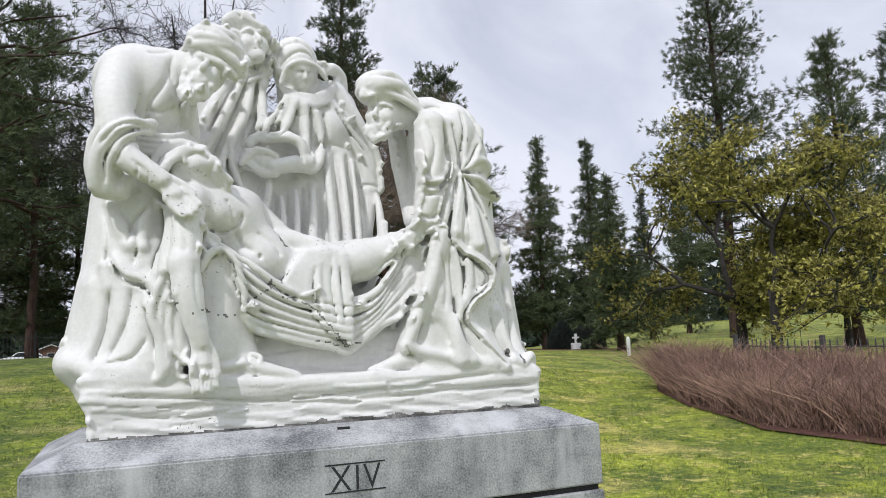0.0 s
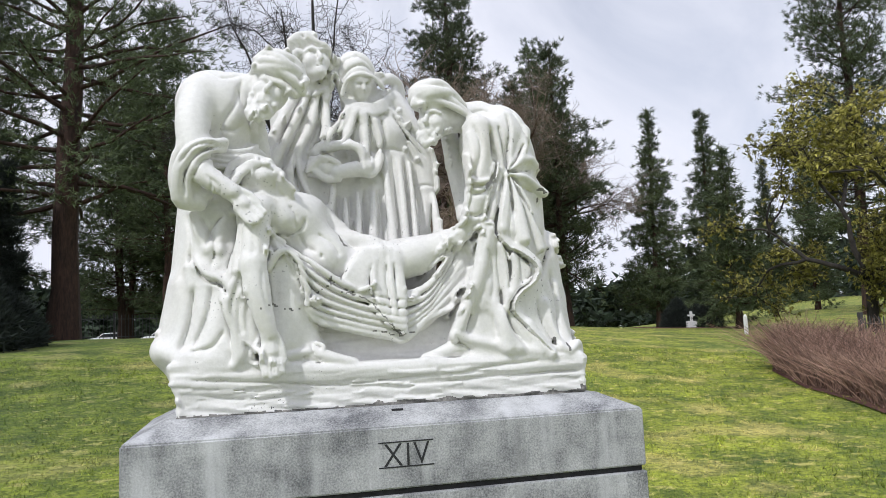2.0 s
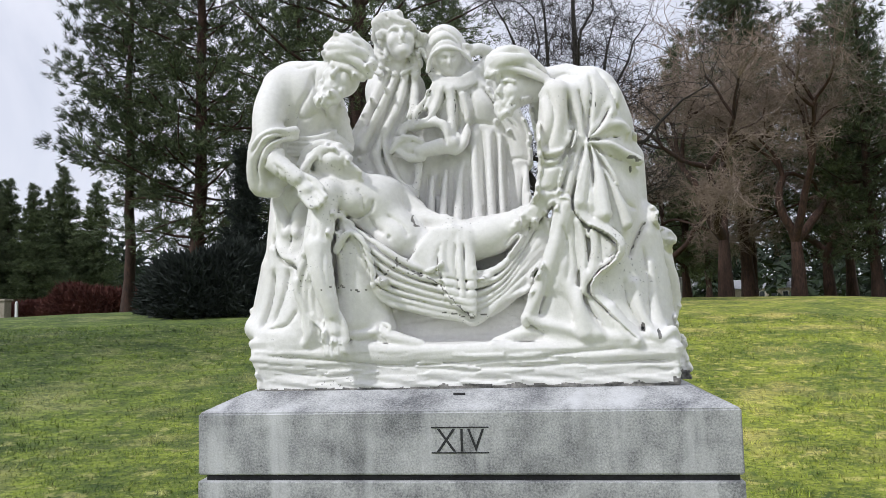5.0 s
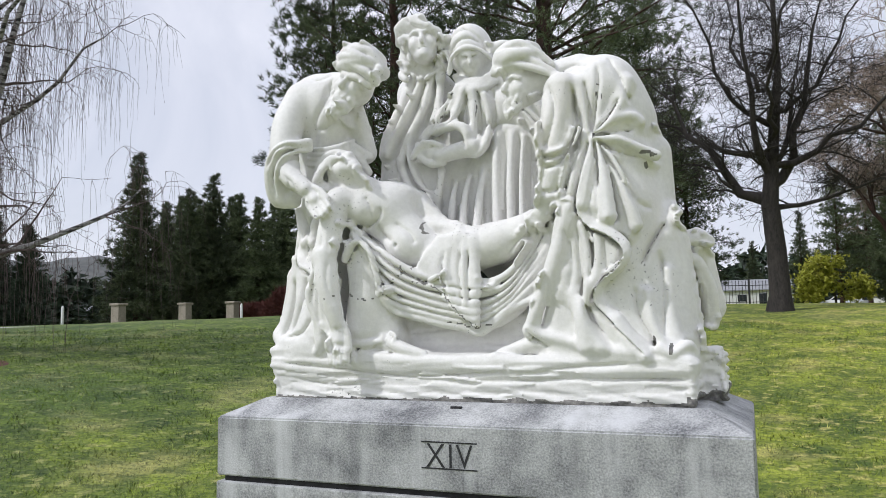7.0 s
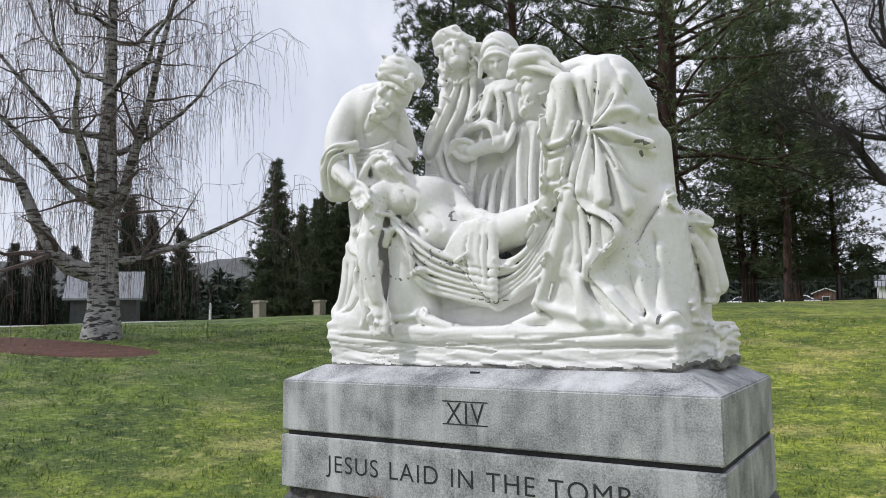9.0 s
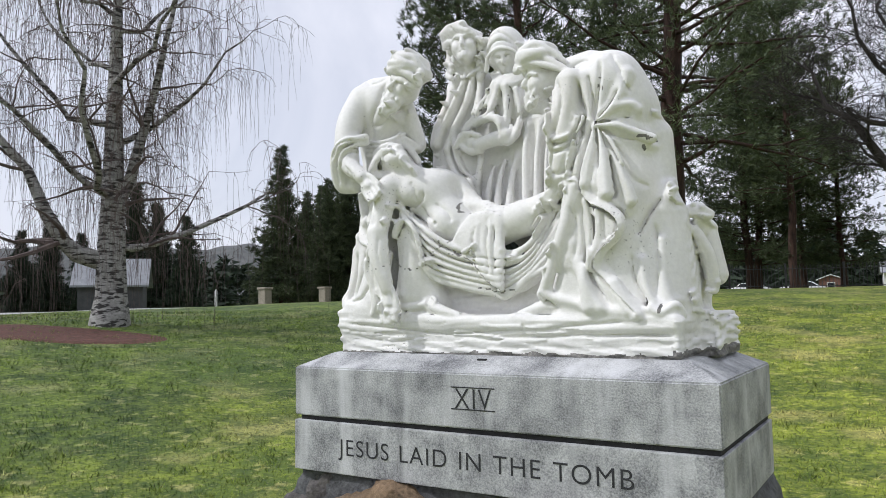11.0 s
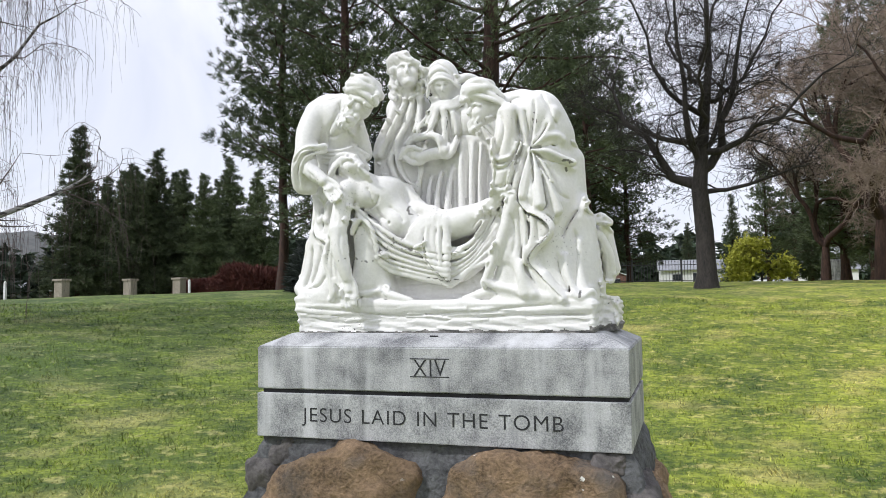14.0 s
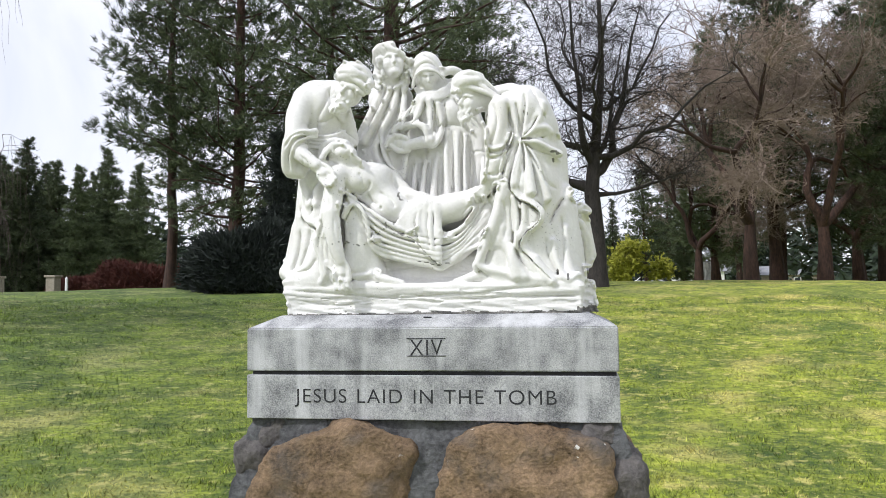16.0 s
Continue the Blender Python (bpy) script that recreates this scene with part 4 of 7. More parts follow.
def sculpt_lying_man(c):
    """The lying man, his arms, the loincloth and the sling of cloth."""
    c.ball((-0.345, 0.250, 2.178), (0.105, 0.105, 0.088), 0.05, turn=(0, 26, 0))
    c.ball((-0.421, 0.200, 2.187), (0.080, 0.08, 0.065), 0.04)
    c.ball((-0.297, 0.300, 2.208), (0.080, 0.08, 0.062), 0.05)
    c.ball((-0.388, 0.170, 2.153), (0.058, 0.048, 0.045), 0.03)
    c.cone((-0.318, 0.250, 2.127), (-0.203, 0.265, 2.018), 0.088, 0.085, 0.05)
    c.ball((-0.241, 0.225, 2.014), (0.072, 0.07, 0.070), 0.05)
    for pts, w, d in ((((-0.424, 0.150, 2.109), (-0.367, 0.150, 2.099), (-0.321, 0.160, 2.121), (-0.305, 0.180, 2.160)), 0.007, 0.012), (((-0.329, 0.150, 2.103), (-0.306, 0.160, 2.061), (-0.265, 0.160, 2.035)), 0.010, 0.010),
                      (((-0.388, 0.150, 2.072), (-0.327, 0.150, 2.035), (-0.287, 0.160, 1.977)), 0.008, 0.008), (((-0.263, 0.170, 2.104), (-0.202, 0.180, 2.062), (-0.182, 0.190, 2.020)), 0.008, 0.008), (((-0.362, 0.170, 2.202), (-0.341, 0.160, 2.163), (-0.342, 0.160, 2.121)), 0.008, 0.006)):
        c.stroke(pts, w, d)
    c.ball((-0.250, 0.150, 2.021), (0.006, 0.012, 0.008), 0.008, cut=True)
    # head thrown back, locks of hair, short beard
    head(c, (-0.473, 0.175, 2.313), (-0.93, 0.05, 0.34), (0.02, -0.84, 0.55), 0.066, 0.0)
    for k in range(7):
        c.rope((front(562-6*k, 262+3*k, .115), front(545-5*k, 262+6*k, .115), front(522-1*k, 280+5*k, .13), front(512+5*k, 304+2*k, .155)), 0.011, 0.012, 0.005, steps=8)
    c.rope(((-0.435, 0.160, 2.365), (-0.497, 0.155, 2.378), (-0.553, 0.155, 2.349), (-0.577, 0.170, 2.297)), 0.013, 0.015, 0.012)
    c.rope(((-0.571, 0.160, 2.303), (-0.547, 0.160, 2.260), (-0.489, 0.160, 2.238)), 0.015, 0.018, 0.012)
    for k in range(7):
        c.rope((front(592+2*k, 288+4*k, .125+.006*k), front(606+2*k, 294+4*k, .120+.006*k), front(618-1*k, 304+3*k, .125+.006*k)), 0.011, 0.007, 0.004, steps=5)
    c.cone((-0.440, 0.190, 2.271), (-0.393, 0.210, 2.231), 0.052, 0.058, 0.03)
    # near arm hangs down
    c.ball((-0.467, 0.135, 2.191), (0.052, 0.058, 0.050), 0.03)
    c.rope(((-0.470, 0.120, 2.174), (-0.481, 0.095, 2.078), (-0.492, 0.075, 1.974)), 0.050, 0.040, 0.015)
    c.ball((-0.494, 0.072, 1.990), (0.040, 0.036, 0.036), 0.02)
    c.rope(((-0.488, 0.072, 1.963), (-0.473, 0.065, 1.872), (-0.440, 0.070, 1.748)), 0.042, 0.025, 0.010, swell=0.006)
    fingers(c, (-0.442, 0.072, 1.748), (0.10, -0.06, -0.98), (1, 0.15, 0.1), 0.116, 0.0095, 0.004)
    c.stroke(((-0.512, 0.070, 2.126), (-0.486, 0.060, 2.063), (-0.491, 0.050, 2.012)), 0.010, 0.006)
    c.stroke(((-0.462, 0.050, 1.971), (-0.459, 0.040, 1.890), (-0.435, 0.050, 1.811)), 0.008, 0.005)
    # far arm across the belly, hand on the cloth
    c.rope(((-0.238, 0.330, 2.205), (-0.167, 0.310, 2.126), (-0.130, 0.290, 2.096)), 0.042, 0.036, 0.03)
    c.rope(((-0.179, 0.285, 2.101), (-0.103, 0.270, 2.088), (-0.037, 0.250, 2.071)), 0.034, 0.028, 0.015)
    fingers(c, (-0.042, 0.240, 2.070), (0.52, -0.20, -0.62), (0.70, 0.2, 0.55), 0.088, 0.0088, 0.012)
    # legs drawn up to the bearer's hands
    c.cone((-0.106, 0.270, 1.972), (0.112, 0.250, 2.019), 0.085, 0.070, 0.04)
    c.cone((0.112, 0.250, 2.024), (0.221, 0.230, 2.069), 0.066, 0.046, 0.03)
    c.cone((-0.047, 0.330, 2.010), (0.222, 0.310, 2.073), 0.078, 0.050, 0.04)
    c.rope(((0.213, 0.250, 2.079), (0.266, 0.230, 2.097), (0.309, 0.220, 2.116)), 0.040, 0.028, 0.015)
    c.stroke(((0.207, 0.200, 2.109), (0.227, 0.200, 2.054), (0.214, 0.200, 2.012)), 0.006, 0.008)
    # loincloth with a hanging end
    for k in range(5):
        c.rope((front(748+13*k, 406+4*abs(k-2), .195), front(742+16*k, 455+2*k, .180-.008*(k%2)), front(757+13*k, 500+2*k, .172-.008*(k%2)), front(780+8*k, 528+5*k, .170)), 0.016, 0.015, 0.030, steps=14, swell=0.004)
    for k in range(4):
        c.rope((front(740+12*k, 412, .195), front(716+8*k, 445+5*k, .175), front(702+14*k, 476+5*k, .170)), 0.014, 0.013, 0.030)
    c.rope(((-0.113, 0.148, 1.892), (-0.085, 0.140, 1.903), (-0.060, 0.145, 1.918), (-0.077, 0.150, 1.883), (-0.045, 0.150, 1.845)), 0.008, 0.008, 0.010)
    for k in (0, 2, 3):
        c.stroke((front(756+13*k, 430, .18), front(752+15*k, 470, .16), front(770+11*k, 518+2*k, .155)), 0.005, 0.007, thick=0.05)
    # sling: a shell with sharp hanging folds
    c.rope(((-0.422, 0.190, 2.068), (-0.288, 0.190, 1.948), (-0.186, 0.210, 1.852), (-0.059, 0.235, 1.785), (0.060, 0.245, 1.771), (0.171, 0.250, 1.833), (0.274, 0.240, 1.971), (0.310, 0.240, 2.058)), 0.030, 0.026, 0.01, swell=0.030, steps=24)
    for k, (x0, y0, xm, ym, low, xr, yr) in enumerate(((585, 384, 655, 436, 486, 898, 398), (588, 394, 655, 452, 503, 908, 404), (592, 402, 652, 466, 517, 916, 414), (600, 408, 648, 480, 530, 922, 424), (612, 418, 645, 494, 542, 924, 440), (622, 432, 642, 506, 553, 922, 462), (632, 452, 648, 520, 562, 918, 490))):
        c.rope((front(x0, y0, .150-.004*k), front(xm, ym, .135+.006*k), front(705+4*k, ym+.62*(low-ym), .160+.005*k), front(765+4*k, low-5, .190+.003*k), front(815, low, .205), front(858, low-16-3*k, .205+.002*k), front(893, 0.5*(low+yr)-16, .215), front(xr, yr, .215)),
               0.010, 0.009, 0.005, steps=26, swell=0.006)
    for k, (x0, y0, xm, ym, low, xr, yr) in enumerate(((587, 390, 655, 444, 495, 903, 402), (590, 398, 654, 459, 510, 912, 409), (598, 405, 650, 473, 524, 919, 420), (608, 414, 646, 488, 537, 923, 433), (620, 426, 644, 500, 548, 922, 452))):
        c.stroke((front(x0, y0, .14), front(xm, ym, .13), front(707+4*k, ym+.62*(low-ym), .15), front(767+4*k, low-5, .18), front(815, low, .19), front(858, low-17-3*k, .19), front(893, 0.5*(low+yr)-16, .2), front(xr, yr, .2)), 0.0035, 0.008, thick=0.05)
    # its edge drawn over the knee
    c.rope(((-0.436, 0.120, 1.977), (-0.407, 0.115, 2.025), (-0.370, 0.115, 2.037), (-0.330, 0.115, 1.994), (-0.308, 0.125, 1.912), (-0.305, 0.130, 1.851)), 0.011, 0.012, 0.008, steps=16)


def sculpt_young_man(c):
    """The curly-haired young man behind."""
    c.cone((-0.288, 0.560, 2.675), (-0.308, 0.540, 2.038), 0.110, 0.155, 0.04)
    c.ball((-0.282, 0.540, 2.681), (0.115, 0.085, 0.075), 0.05)
    c.cone((-0.393, 0.520, 2.469), (-0.383, 0.500, 2.059), 0.080, 0.095, 0.05)
    c.cone((-0.268, 0.500, 2.730), (-0.259, 0.460, 2.802), 0.056, 0.048, 0.03)
    head(c, (-0.247, 0.425, 2.850), (-0.16, 0.10, 0.96), (0.34, -0.86, -0.30), 0.073, 0.0, 46)
    for k in range(8):
        c.rope((front(655+1.5*k, 34, .39), front(640+3*k-26*(k<4)*.5, 36+2*abs(k-4), .365), front(626+9*k, 48+3*abs(k-4), .375), front(622+10*k, 62+3*abs(k-4), .40)), 0.012, 0.013, 0.006, steps=8)
    for k in range(5):
        c.rope((front(684, 70+14*k, .46), front(694+3*(k%2), 80+14*k, .45), front(688, 92+13*k, .44)), 0.017, 0.013, 0.005, steps=6)
        c.rope((front(630, 66+13*k, .44), front(622+3*(k%2), 76+13*k, .43), front(632, 88+12*k, .42)), 0.017, 0.013, 0.005, steps=6)
    # mantle crossing the chest, hanging in long folds
    for pts, r0, r1 in ((((-0.246, 0.455, 2.734), (-0.304, 0.435, 2.613), (-0.371, 0.420, 2.491), (-0.404, 0.420, 2.421)), 0.016, 0.026), (((-0.218, 0.455, 2.724), (-0.249, 0.430, 2.587), (-0.302, 0.415, 2.477), (-0.336, 0.410, 2.383)), 0.014, 0.022),
                        (((-0.190, 0.460, 2.716), (-0.188, 0.440, 2.613), (-0.204, 0.420, 2.527), (-0.242, 0.410, 2.463)), 0.014, 0.018), (((-0.291, 0.460, 2.736), (-0.356, 0.460, 2.621), (-0.419, 0.450, 2.488), (-0.429, 0.450, 2.424)), 0.018, 0.028),
                        (((-0.307, 0.410, 2.413), (-0.286, 0.405, 2.323), (-0.247, 0.405, 2.257), (-0.193, 0.410, 2.229)), 0.018, 0.014), (((-0.350, 0.420, 2.385), (-0.315, 0.410, 2.289), (-0.266, 0.410, 2.226), (-0.198, 0.420, 2.208)), 0.016, 0.012),
                        (((-0.188, 0.410, 2.217), (-0.173, 0.410, 2.298), (-0.176, 0.420, 2.347)), 0.012, 0.014), (((-0.266, 0.420, 2.209), (-0.245, 0.410, 2.137), (-0.242, 0.410, 2.068)), 0.016, 0.02), (((-0.198, 0.420, 2.208), (-0.191, 0.410, 2.125), (-0.197, 0.410, 2.044)), 0.014, 0.018)):
        c.rope(pts, r0, r1, 0.035)
    for pts, w, d in ((((-0.241, 0.440, 2.724), (-0.285, 0.420, 2.604), (-0.342, 0.400, 2.474), (-0.385, 0.400, 2.370)), 0.006, 0.018), (((-0.204, 0.440, 2.715), (-0.226, 0.420, 2.584), (-0.274, 0.400, 2.466)), 0.006, 0.018), (((-0.274, 0.450, 2.728), (-0.332, 0.440, 2.615), (-0.390, 0.430, 2.470)), 0.006, 0.014),
                      (((-0.320, 0.400, 2.462), (-0.317, 0.400, 2.369), (-0.276, 0.390, 2.278), (-0.209, 0.400, 2.232)), 0.006, 0.018), (((-0.190, 0.420, 2.524), (-0.241, 0.420, 2.508)), 0.008, 0.016), (((-0.221, 0.400, 2.193), (-0.214, 0.400, 2.124), (-0.219, 0.400, 2.067)), 0.007, 0.014)):
        c.stroke(pts, w, d)
    c.rope(((-0.301, 0.430, 2.736), (-0.255, 0.425, 2.705), (-0.196, 0.440, 2.734)), 0.009, 0.009, 0.006)


def sculpt_woman(c):
    """The veiled woman with joined hands."""
    c.cone((0.070, 0.570, 2.637), (0.097, 0.550, 2.029), 0.125, 0.175, 0.04, flat=0.92)
    c.cone((-0.009, 0.550, 2.495), (-0.035, 0.530, 2.054), 0.085, 0.100, 0.05)
    c.cone((-0.155, 0.570, 2.539), (-0.163, 0.540, 2.058), 0.085, 0.110, 0.05)
    c.ball((0.057, 0.545, 2.679), (0.135, 0.095, 0.085), 0.05)
    c.ball((0.072, 0.470, 2.571), (0.075, 0.05, 0.06), 0.04)
    # veil and lowered face
    c.cone((-0.036, 0.520, 2.710), (-0.060, 0.470, 2.792), 0.080, 0.078, 0.04)
    c.ball((-0.061, 0.468, 2.816), (0.083, 0.098, 0.095), 0.03, turn=(26, -8, 0))
    c.ball((-0.048, 0.358, 2.710), (0.044, 0.052, 0.040), 0.016, cut=True, turn=(35, 0, 0))
    head(c, (-0.047, 0.440, 2.776), (0.0, -0.42, 0.90), (0.16, -0.80, -0.58), 0.055)
    c.rope(((-0.125, 0.400, 2.706), (-0.110, 0.384, 2.757), (-0.057, 0.374, 2.787), (0.006, 0.380, 2.774), (0.044, 0.400, 2.738)), 0.007, 0.007, 0.010, steps=14)
    for pts, w, d in ((((-0.133, 0.380, 2.761), (-0.096, 0.360, 2.805), (-0.040, 0.360, 2.824), (0.024, 0.370, 2.790)), 0.005, 0.009), (((-0.076, 0.400, 2.878), (-0.020, 0.370, 2.842), (0.029, 0.370, 2.785)), 0.006, 0.008), (((-0.141, 0.400, 2.816), (-0.108, 0.380, 2.851), (-0.054, 0.380, 2.865)), 0.006, 0.007)):
        c.stroke(pts, w, d)
    # twisted scarf round the neck and over the shoulder
    for k in range(5):
        c.rope((front(718+3*k, 142+5*k, .44-.004*k), front(745, 152+4.5*k, .425-.004*k), front(778, 150+4*k, .425), front(804-2*k, 130+7*k, .44), front(816-3*k, 114+9*k, .47)), 0.009, 0.011, 0.006, steps=14)
    c.rope(((0.042, 0.420, 2.779), (0.082, 0.440, 2.795), (0.123, 0.480, 2.779), (0.133, 0.500, 2.727)), 0.020, 0.024, 0.012)
    # cape edges
    c.ball((-0.041, 0.500, 2.568), (0.085, 0.080, 0.105), 0.05)
    c.rope(((-0.098, 0.425, 2.651), (-0.138, 0.415, 2.582), (-0.181, 0.410, 2.529), (-0.191, 0.410, 2.482)), 0.017, 0.015, 0.02)
    c.rope(((-0.168, 0.400, 2.488), (-0.104, 0.385, 2.493), (-0.059, 0.380, 2.467), (-0.051, 0.385, 2.403), (-0.028, 0.395, 2.375), (0.010, 0.400, 2.406), (0.028, 0.420, 2.496), (0.008, 0.420, 2.605)), 0.018, 0.014, 0.012, steps=20)
    c.rope(((-0.071, 0.420, 2.635), (-0.101, 0.410, 2.556), (-0.117, 0.400, 2.502)), 0.017, 0.018, 0.04)
    c.rope(((-0.029, 0.420, 2.625), (-0.034, 0.412, 2.532), (-0.026, 0.405, 2.436)), 0.017, 0.015, 0.04)
    c.rope(((0.105, 0.460, 2.714), (0.163, 0.455, 2.626), (0.218, 0.460, 2.530), (0.259, 0.475, 2.429)), 0.030, 0.016, 0.03)
    c.rope(((0.073, 0.450, 2.662), (0.128, 0.445, 2.588), (0.178, 0.450, 2.511), (0.253, 0.465, 2.427)), 0.016, 0.010, 0.02)
    for pts, w, d in ((((-0.113, 0.400, 2.636), (-0.153, 0.390, 2.551), (-0.181, 0.390, 2.500)), 0.005, 0.012), (((-0.060, 0.390, 2.633), (-0.084, 0.380, 2.548), (-0.140, 0.380, 2.492)), 0.005, 0.012), (((-0.021, 0.390, 2.632), (-0.010, 0.390, 2.538), (-0.023, 0.380, 2.430)), 0.005, 0.014),
                      (((0.035, 0.400, 2.623), (0.048, 0.410, 2.543), (0.031, 0.410, 2.460)), 0.006, 0.014), (((0.085, 0.430, 2.644), (0.139, 0.430, 2.559), (0.228, 0.450, 2.453)), 0.005, 0.014), (((-0.118, 0.370, 2.470), (-0.073, 0.370, 2.442), (-0.057, 0.370, 2.390)), 0.005, 0.012)):
        c.stroke(pts, w, d)
    # forearms and joined hands
    c.rope(((-0.036, 0.400, 2.406), (-0.102, 0.385, 2.390), (-0.162, 0.380, 2.376)), 0.034, 0.026, 0.015)
    fingers(c, (-0.157, 0.380, 2.394), (-0.92, -0.05, 0.02), (0.1, -0.4, 0.9), 0.092, 0.0095, 0.012)
    c.rope(((-0.158, 0.385, 2.358), (-0.199, 0.380, 2.353), (-0.244, 0.375, 2.380)), 0.020, 0.012, 0.008)
    c.rope(((-0.192, 0.375, 2.431), (-0.242, 0.365, 2.420), (-0.275, 0.370, 2.380)), 0.013, 0.009, 0.006)
    # arm that hangs at her side, cuff and hand
    c.rope(((0.182, 0.500, 2.541), (0.218, 0.490, 2.428), (0.228, 0.485, 2.330)), 0.052, 0.044, 0.03)
    c.rope(((0.227, 0.480, 2.329), (0.218, 0.470, 2.243), (0.204, 0.460, 2.154)), 0.036, 0.024, 0.015)
    c.stroke(((0.180, 0.440, 2.341), (0.216, 0.430, 2.343), (0.256, 0.440, 2.340)), 0.004, 0.010)
    # belt under the breast and long skirt folds
    c.stroke(((0.004, 0.420, 2.482), (0.066, 0.420, 2.495), (0.132, 0.430, 2.482)), 0.008, 0.010)
    for x, top, foot, r in ((772, 300, 768, 0.016), (792, 240, 806, 0.018), (818, 250, 828, 0.022), (836, 255, 846, 0.016), (745, 310, 742, 0.014), (722, 320, 722, 0.014), (880, 310, 886, 0.016)):
        c.rope((front(x, top, .445), front(.6*x+.4*foot, .5*top+190, .405), front(foot, 405, .385)), r * 0.5, r * 1.25, 0.035)
    for x, top, foot in ((782, 300, 788), (806, 240, 818), (828, 245, 838), (845, 265, 856), (757, 300, 755), (733, 310, 732), (712, 310, 708)):
        c.stroke((front(x, top, .43), front(.6*x+.4*foot, .5*top+190, .41), front(foot, 405, .39)), 0.008, 0.018)


def sculpt_bearer(c):
    """The man at the feet, bending the other way, in a long robe and overmantle."""
    c.cone((0.483, 0.350, 1.638), (0.509, 0.320, 2.109), 0.210, 0.155, 0.05, flat=1.04)
    c.cone((0.501, 0.320, 2.086), (0.473, 0.285, 2.480), 0.152, 0.128, 0.05, flat=1.06)
    c.ball((0.467, 0.285, 2.503), (0.125, 0.135, 0.140), 0.05, turn=(0, 30, 0))
    c.ball((0.563, 0.320, 2.418), (0.085, 0.12, 0.115), 0.05, turn=(0, -14, 0))
    c.cone((0.607, 0.350, 2.296), (0.612, 0.360, 2.066), 0.082, 0.085, 0.04)
    c.cone((0.654, 0.340, 1.994), (0.660, 0.340, 1.677), 0.080, 0.108, 0.05, flat=1.45)
    c.cone((0.421, 0.240, 2.055), (0.339, 0.240, 1.709), 0.085, 0.100, 0.06)
    # neck, head and wound cloth with its tail
    c.cone((0.406, 0.270, 2.592), (0.266, 0.250, 2.571), 0.062, 0.056, 0.03)
    head(c, (0.222, 0.240, 2.568), (0.10, -0.10, 0.98), (-0.66, -0.60, -0.48), 0.070, 0.85)
    turban(c, (0.206, 0.235, 2.653), (0.02, -0.05, 0.98), (-0.66, -0.70, -0.2), 0.090, 0.088, 0.058, 6, 0.35, 9)
    c.rope(((0.125, 0.195, 2.609), (0.190, 0.168, 2.622), (0.265, 0.165, 2.598), (0.349, 0.180, 2.562)), 0.015, 0.010, 0.008)
    c.rope(((0.134, 0.195, 2.631), (0.193, 0.170, 2.654), (0.266, 0.170, 2.624), (0.349, 0.180, 2.567)), 0.015, 0.010, 0.008)
    c.rope(((0.160, 0.180, 2.666), (0.214, 0.170, 2.689), (0.269, 0.180, 2.661), (0.326, 0.200, 2.609)), 0.018, 0.012, 0.008)
    # near arm in its sleeve down to the hand
    c.rope(((0.366, 0.165, 2.504), (0.349, 0.140, 2.388), (0.343, 0.135, 2.257), (0.319, 0.150, 2.153)), 0.060, 0.038, 0.04)
    c.rope(((0.332, 0.150, 2.185), (0.299, 0.165, 2.124), (0.272, 0.175, 2.083)), 0.036, 0.026, 0.015)
    fingers(c, (0.293, 0.170, 2.109), (-0.72, 0.02, -0.55), (0.5, -0.4, 0.7), 0.085, 0.0095, 0.012)
    c.rope(((0.323, 0.130, 2.473), (0.327, 0.105, 2.390), (0.307, 0.105, 2.311), (0.341, 0.090, 2.282), (0.395, 0.100, 2.300), (0.419, 0.120, 2.361)), 0.016, 0.012, 0.012, steps=18)
    c.rope(((0.307, 0.110, 2.285), (0.335, 0.100, 2.250), (0.387, 0.110, 2.273)), 0.012, 0.010, 0.012)
    c.rope(((0.295, 0.130, 2.161), (0.324, 0.120, 2.144), (0.359, 0.130, 2.160)), 0.014, 0.010, 0.012)
    for pts, w, d in ((((0.331, 0.120, 2.513), (0.354, 0.100, 2.432), (0.337, 0.090, 2.344), (0.308, 0.090, 2.304)), 0.008, 0.012), (((0.305, 0.100, 2.281), (0.332, 0.080, 2.267), (0.377, 0.090, 2.282), (0.402, 0.100, 2.317)), 0.005, 0.016), (((0.314, 0.100, 2.240), (0.356, 0.100, 2.246), (0.390, 0.100, 2.288)), 0.007, 0.014),
                      (((0.300, 0.120, 2.166), (0.327, 0.110, 2.159), (0.364, 0.120, 2.173)), 0.005, 0.012), (((0.402, 0.130, 2.516), (0.410, 0.120, 2.436), (0.420, 0.120, 2.371), (0.394, 0.120, 2.275)), 0.007, 0.018), (((0.426, 0.120, 2.317), (0.396, 0.120, 2.232), (0.369, 0.130, 2.159)), 0.007, 0.016)):
        c.stroke(pts, w, d)
    # far arm
    c.rope(((0.305, 0.360, 2.549), (0.325, 0.370, 2.422), (0.352, 0.360, 2.268), (0.355, 0.330, 2.193)), 0.036, 0.040, 0.02)
    c.rope(((0.279, 0.345, 2.534), (0.298, 0.345, 2.428), (0.331, 0.340, 2.299)), 0.010, 0.012, 0.008)
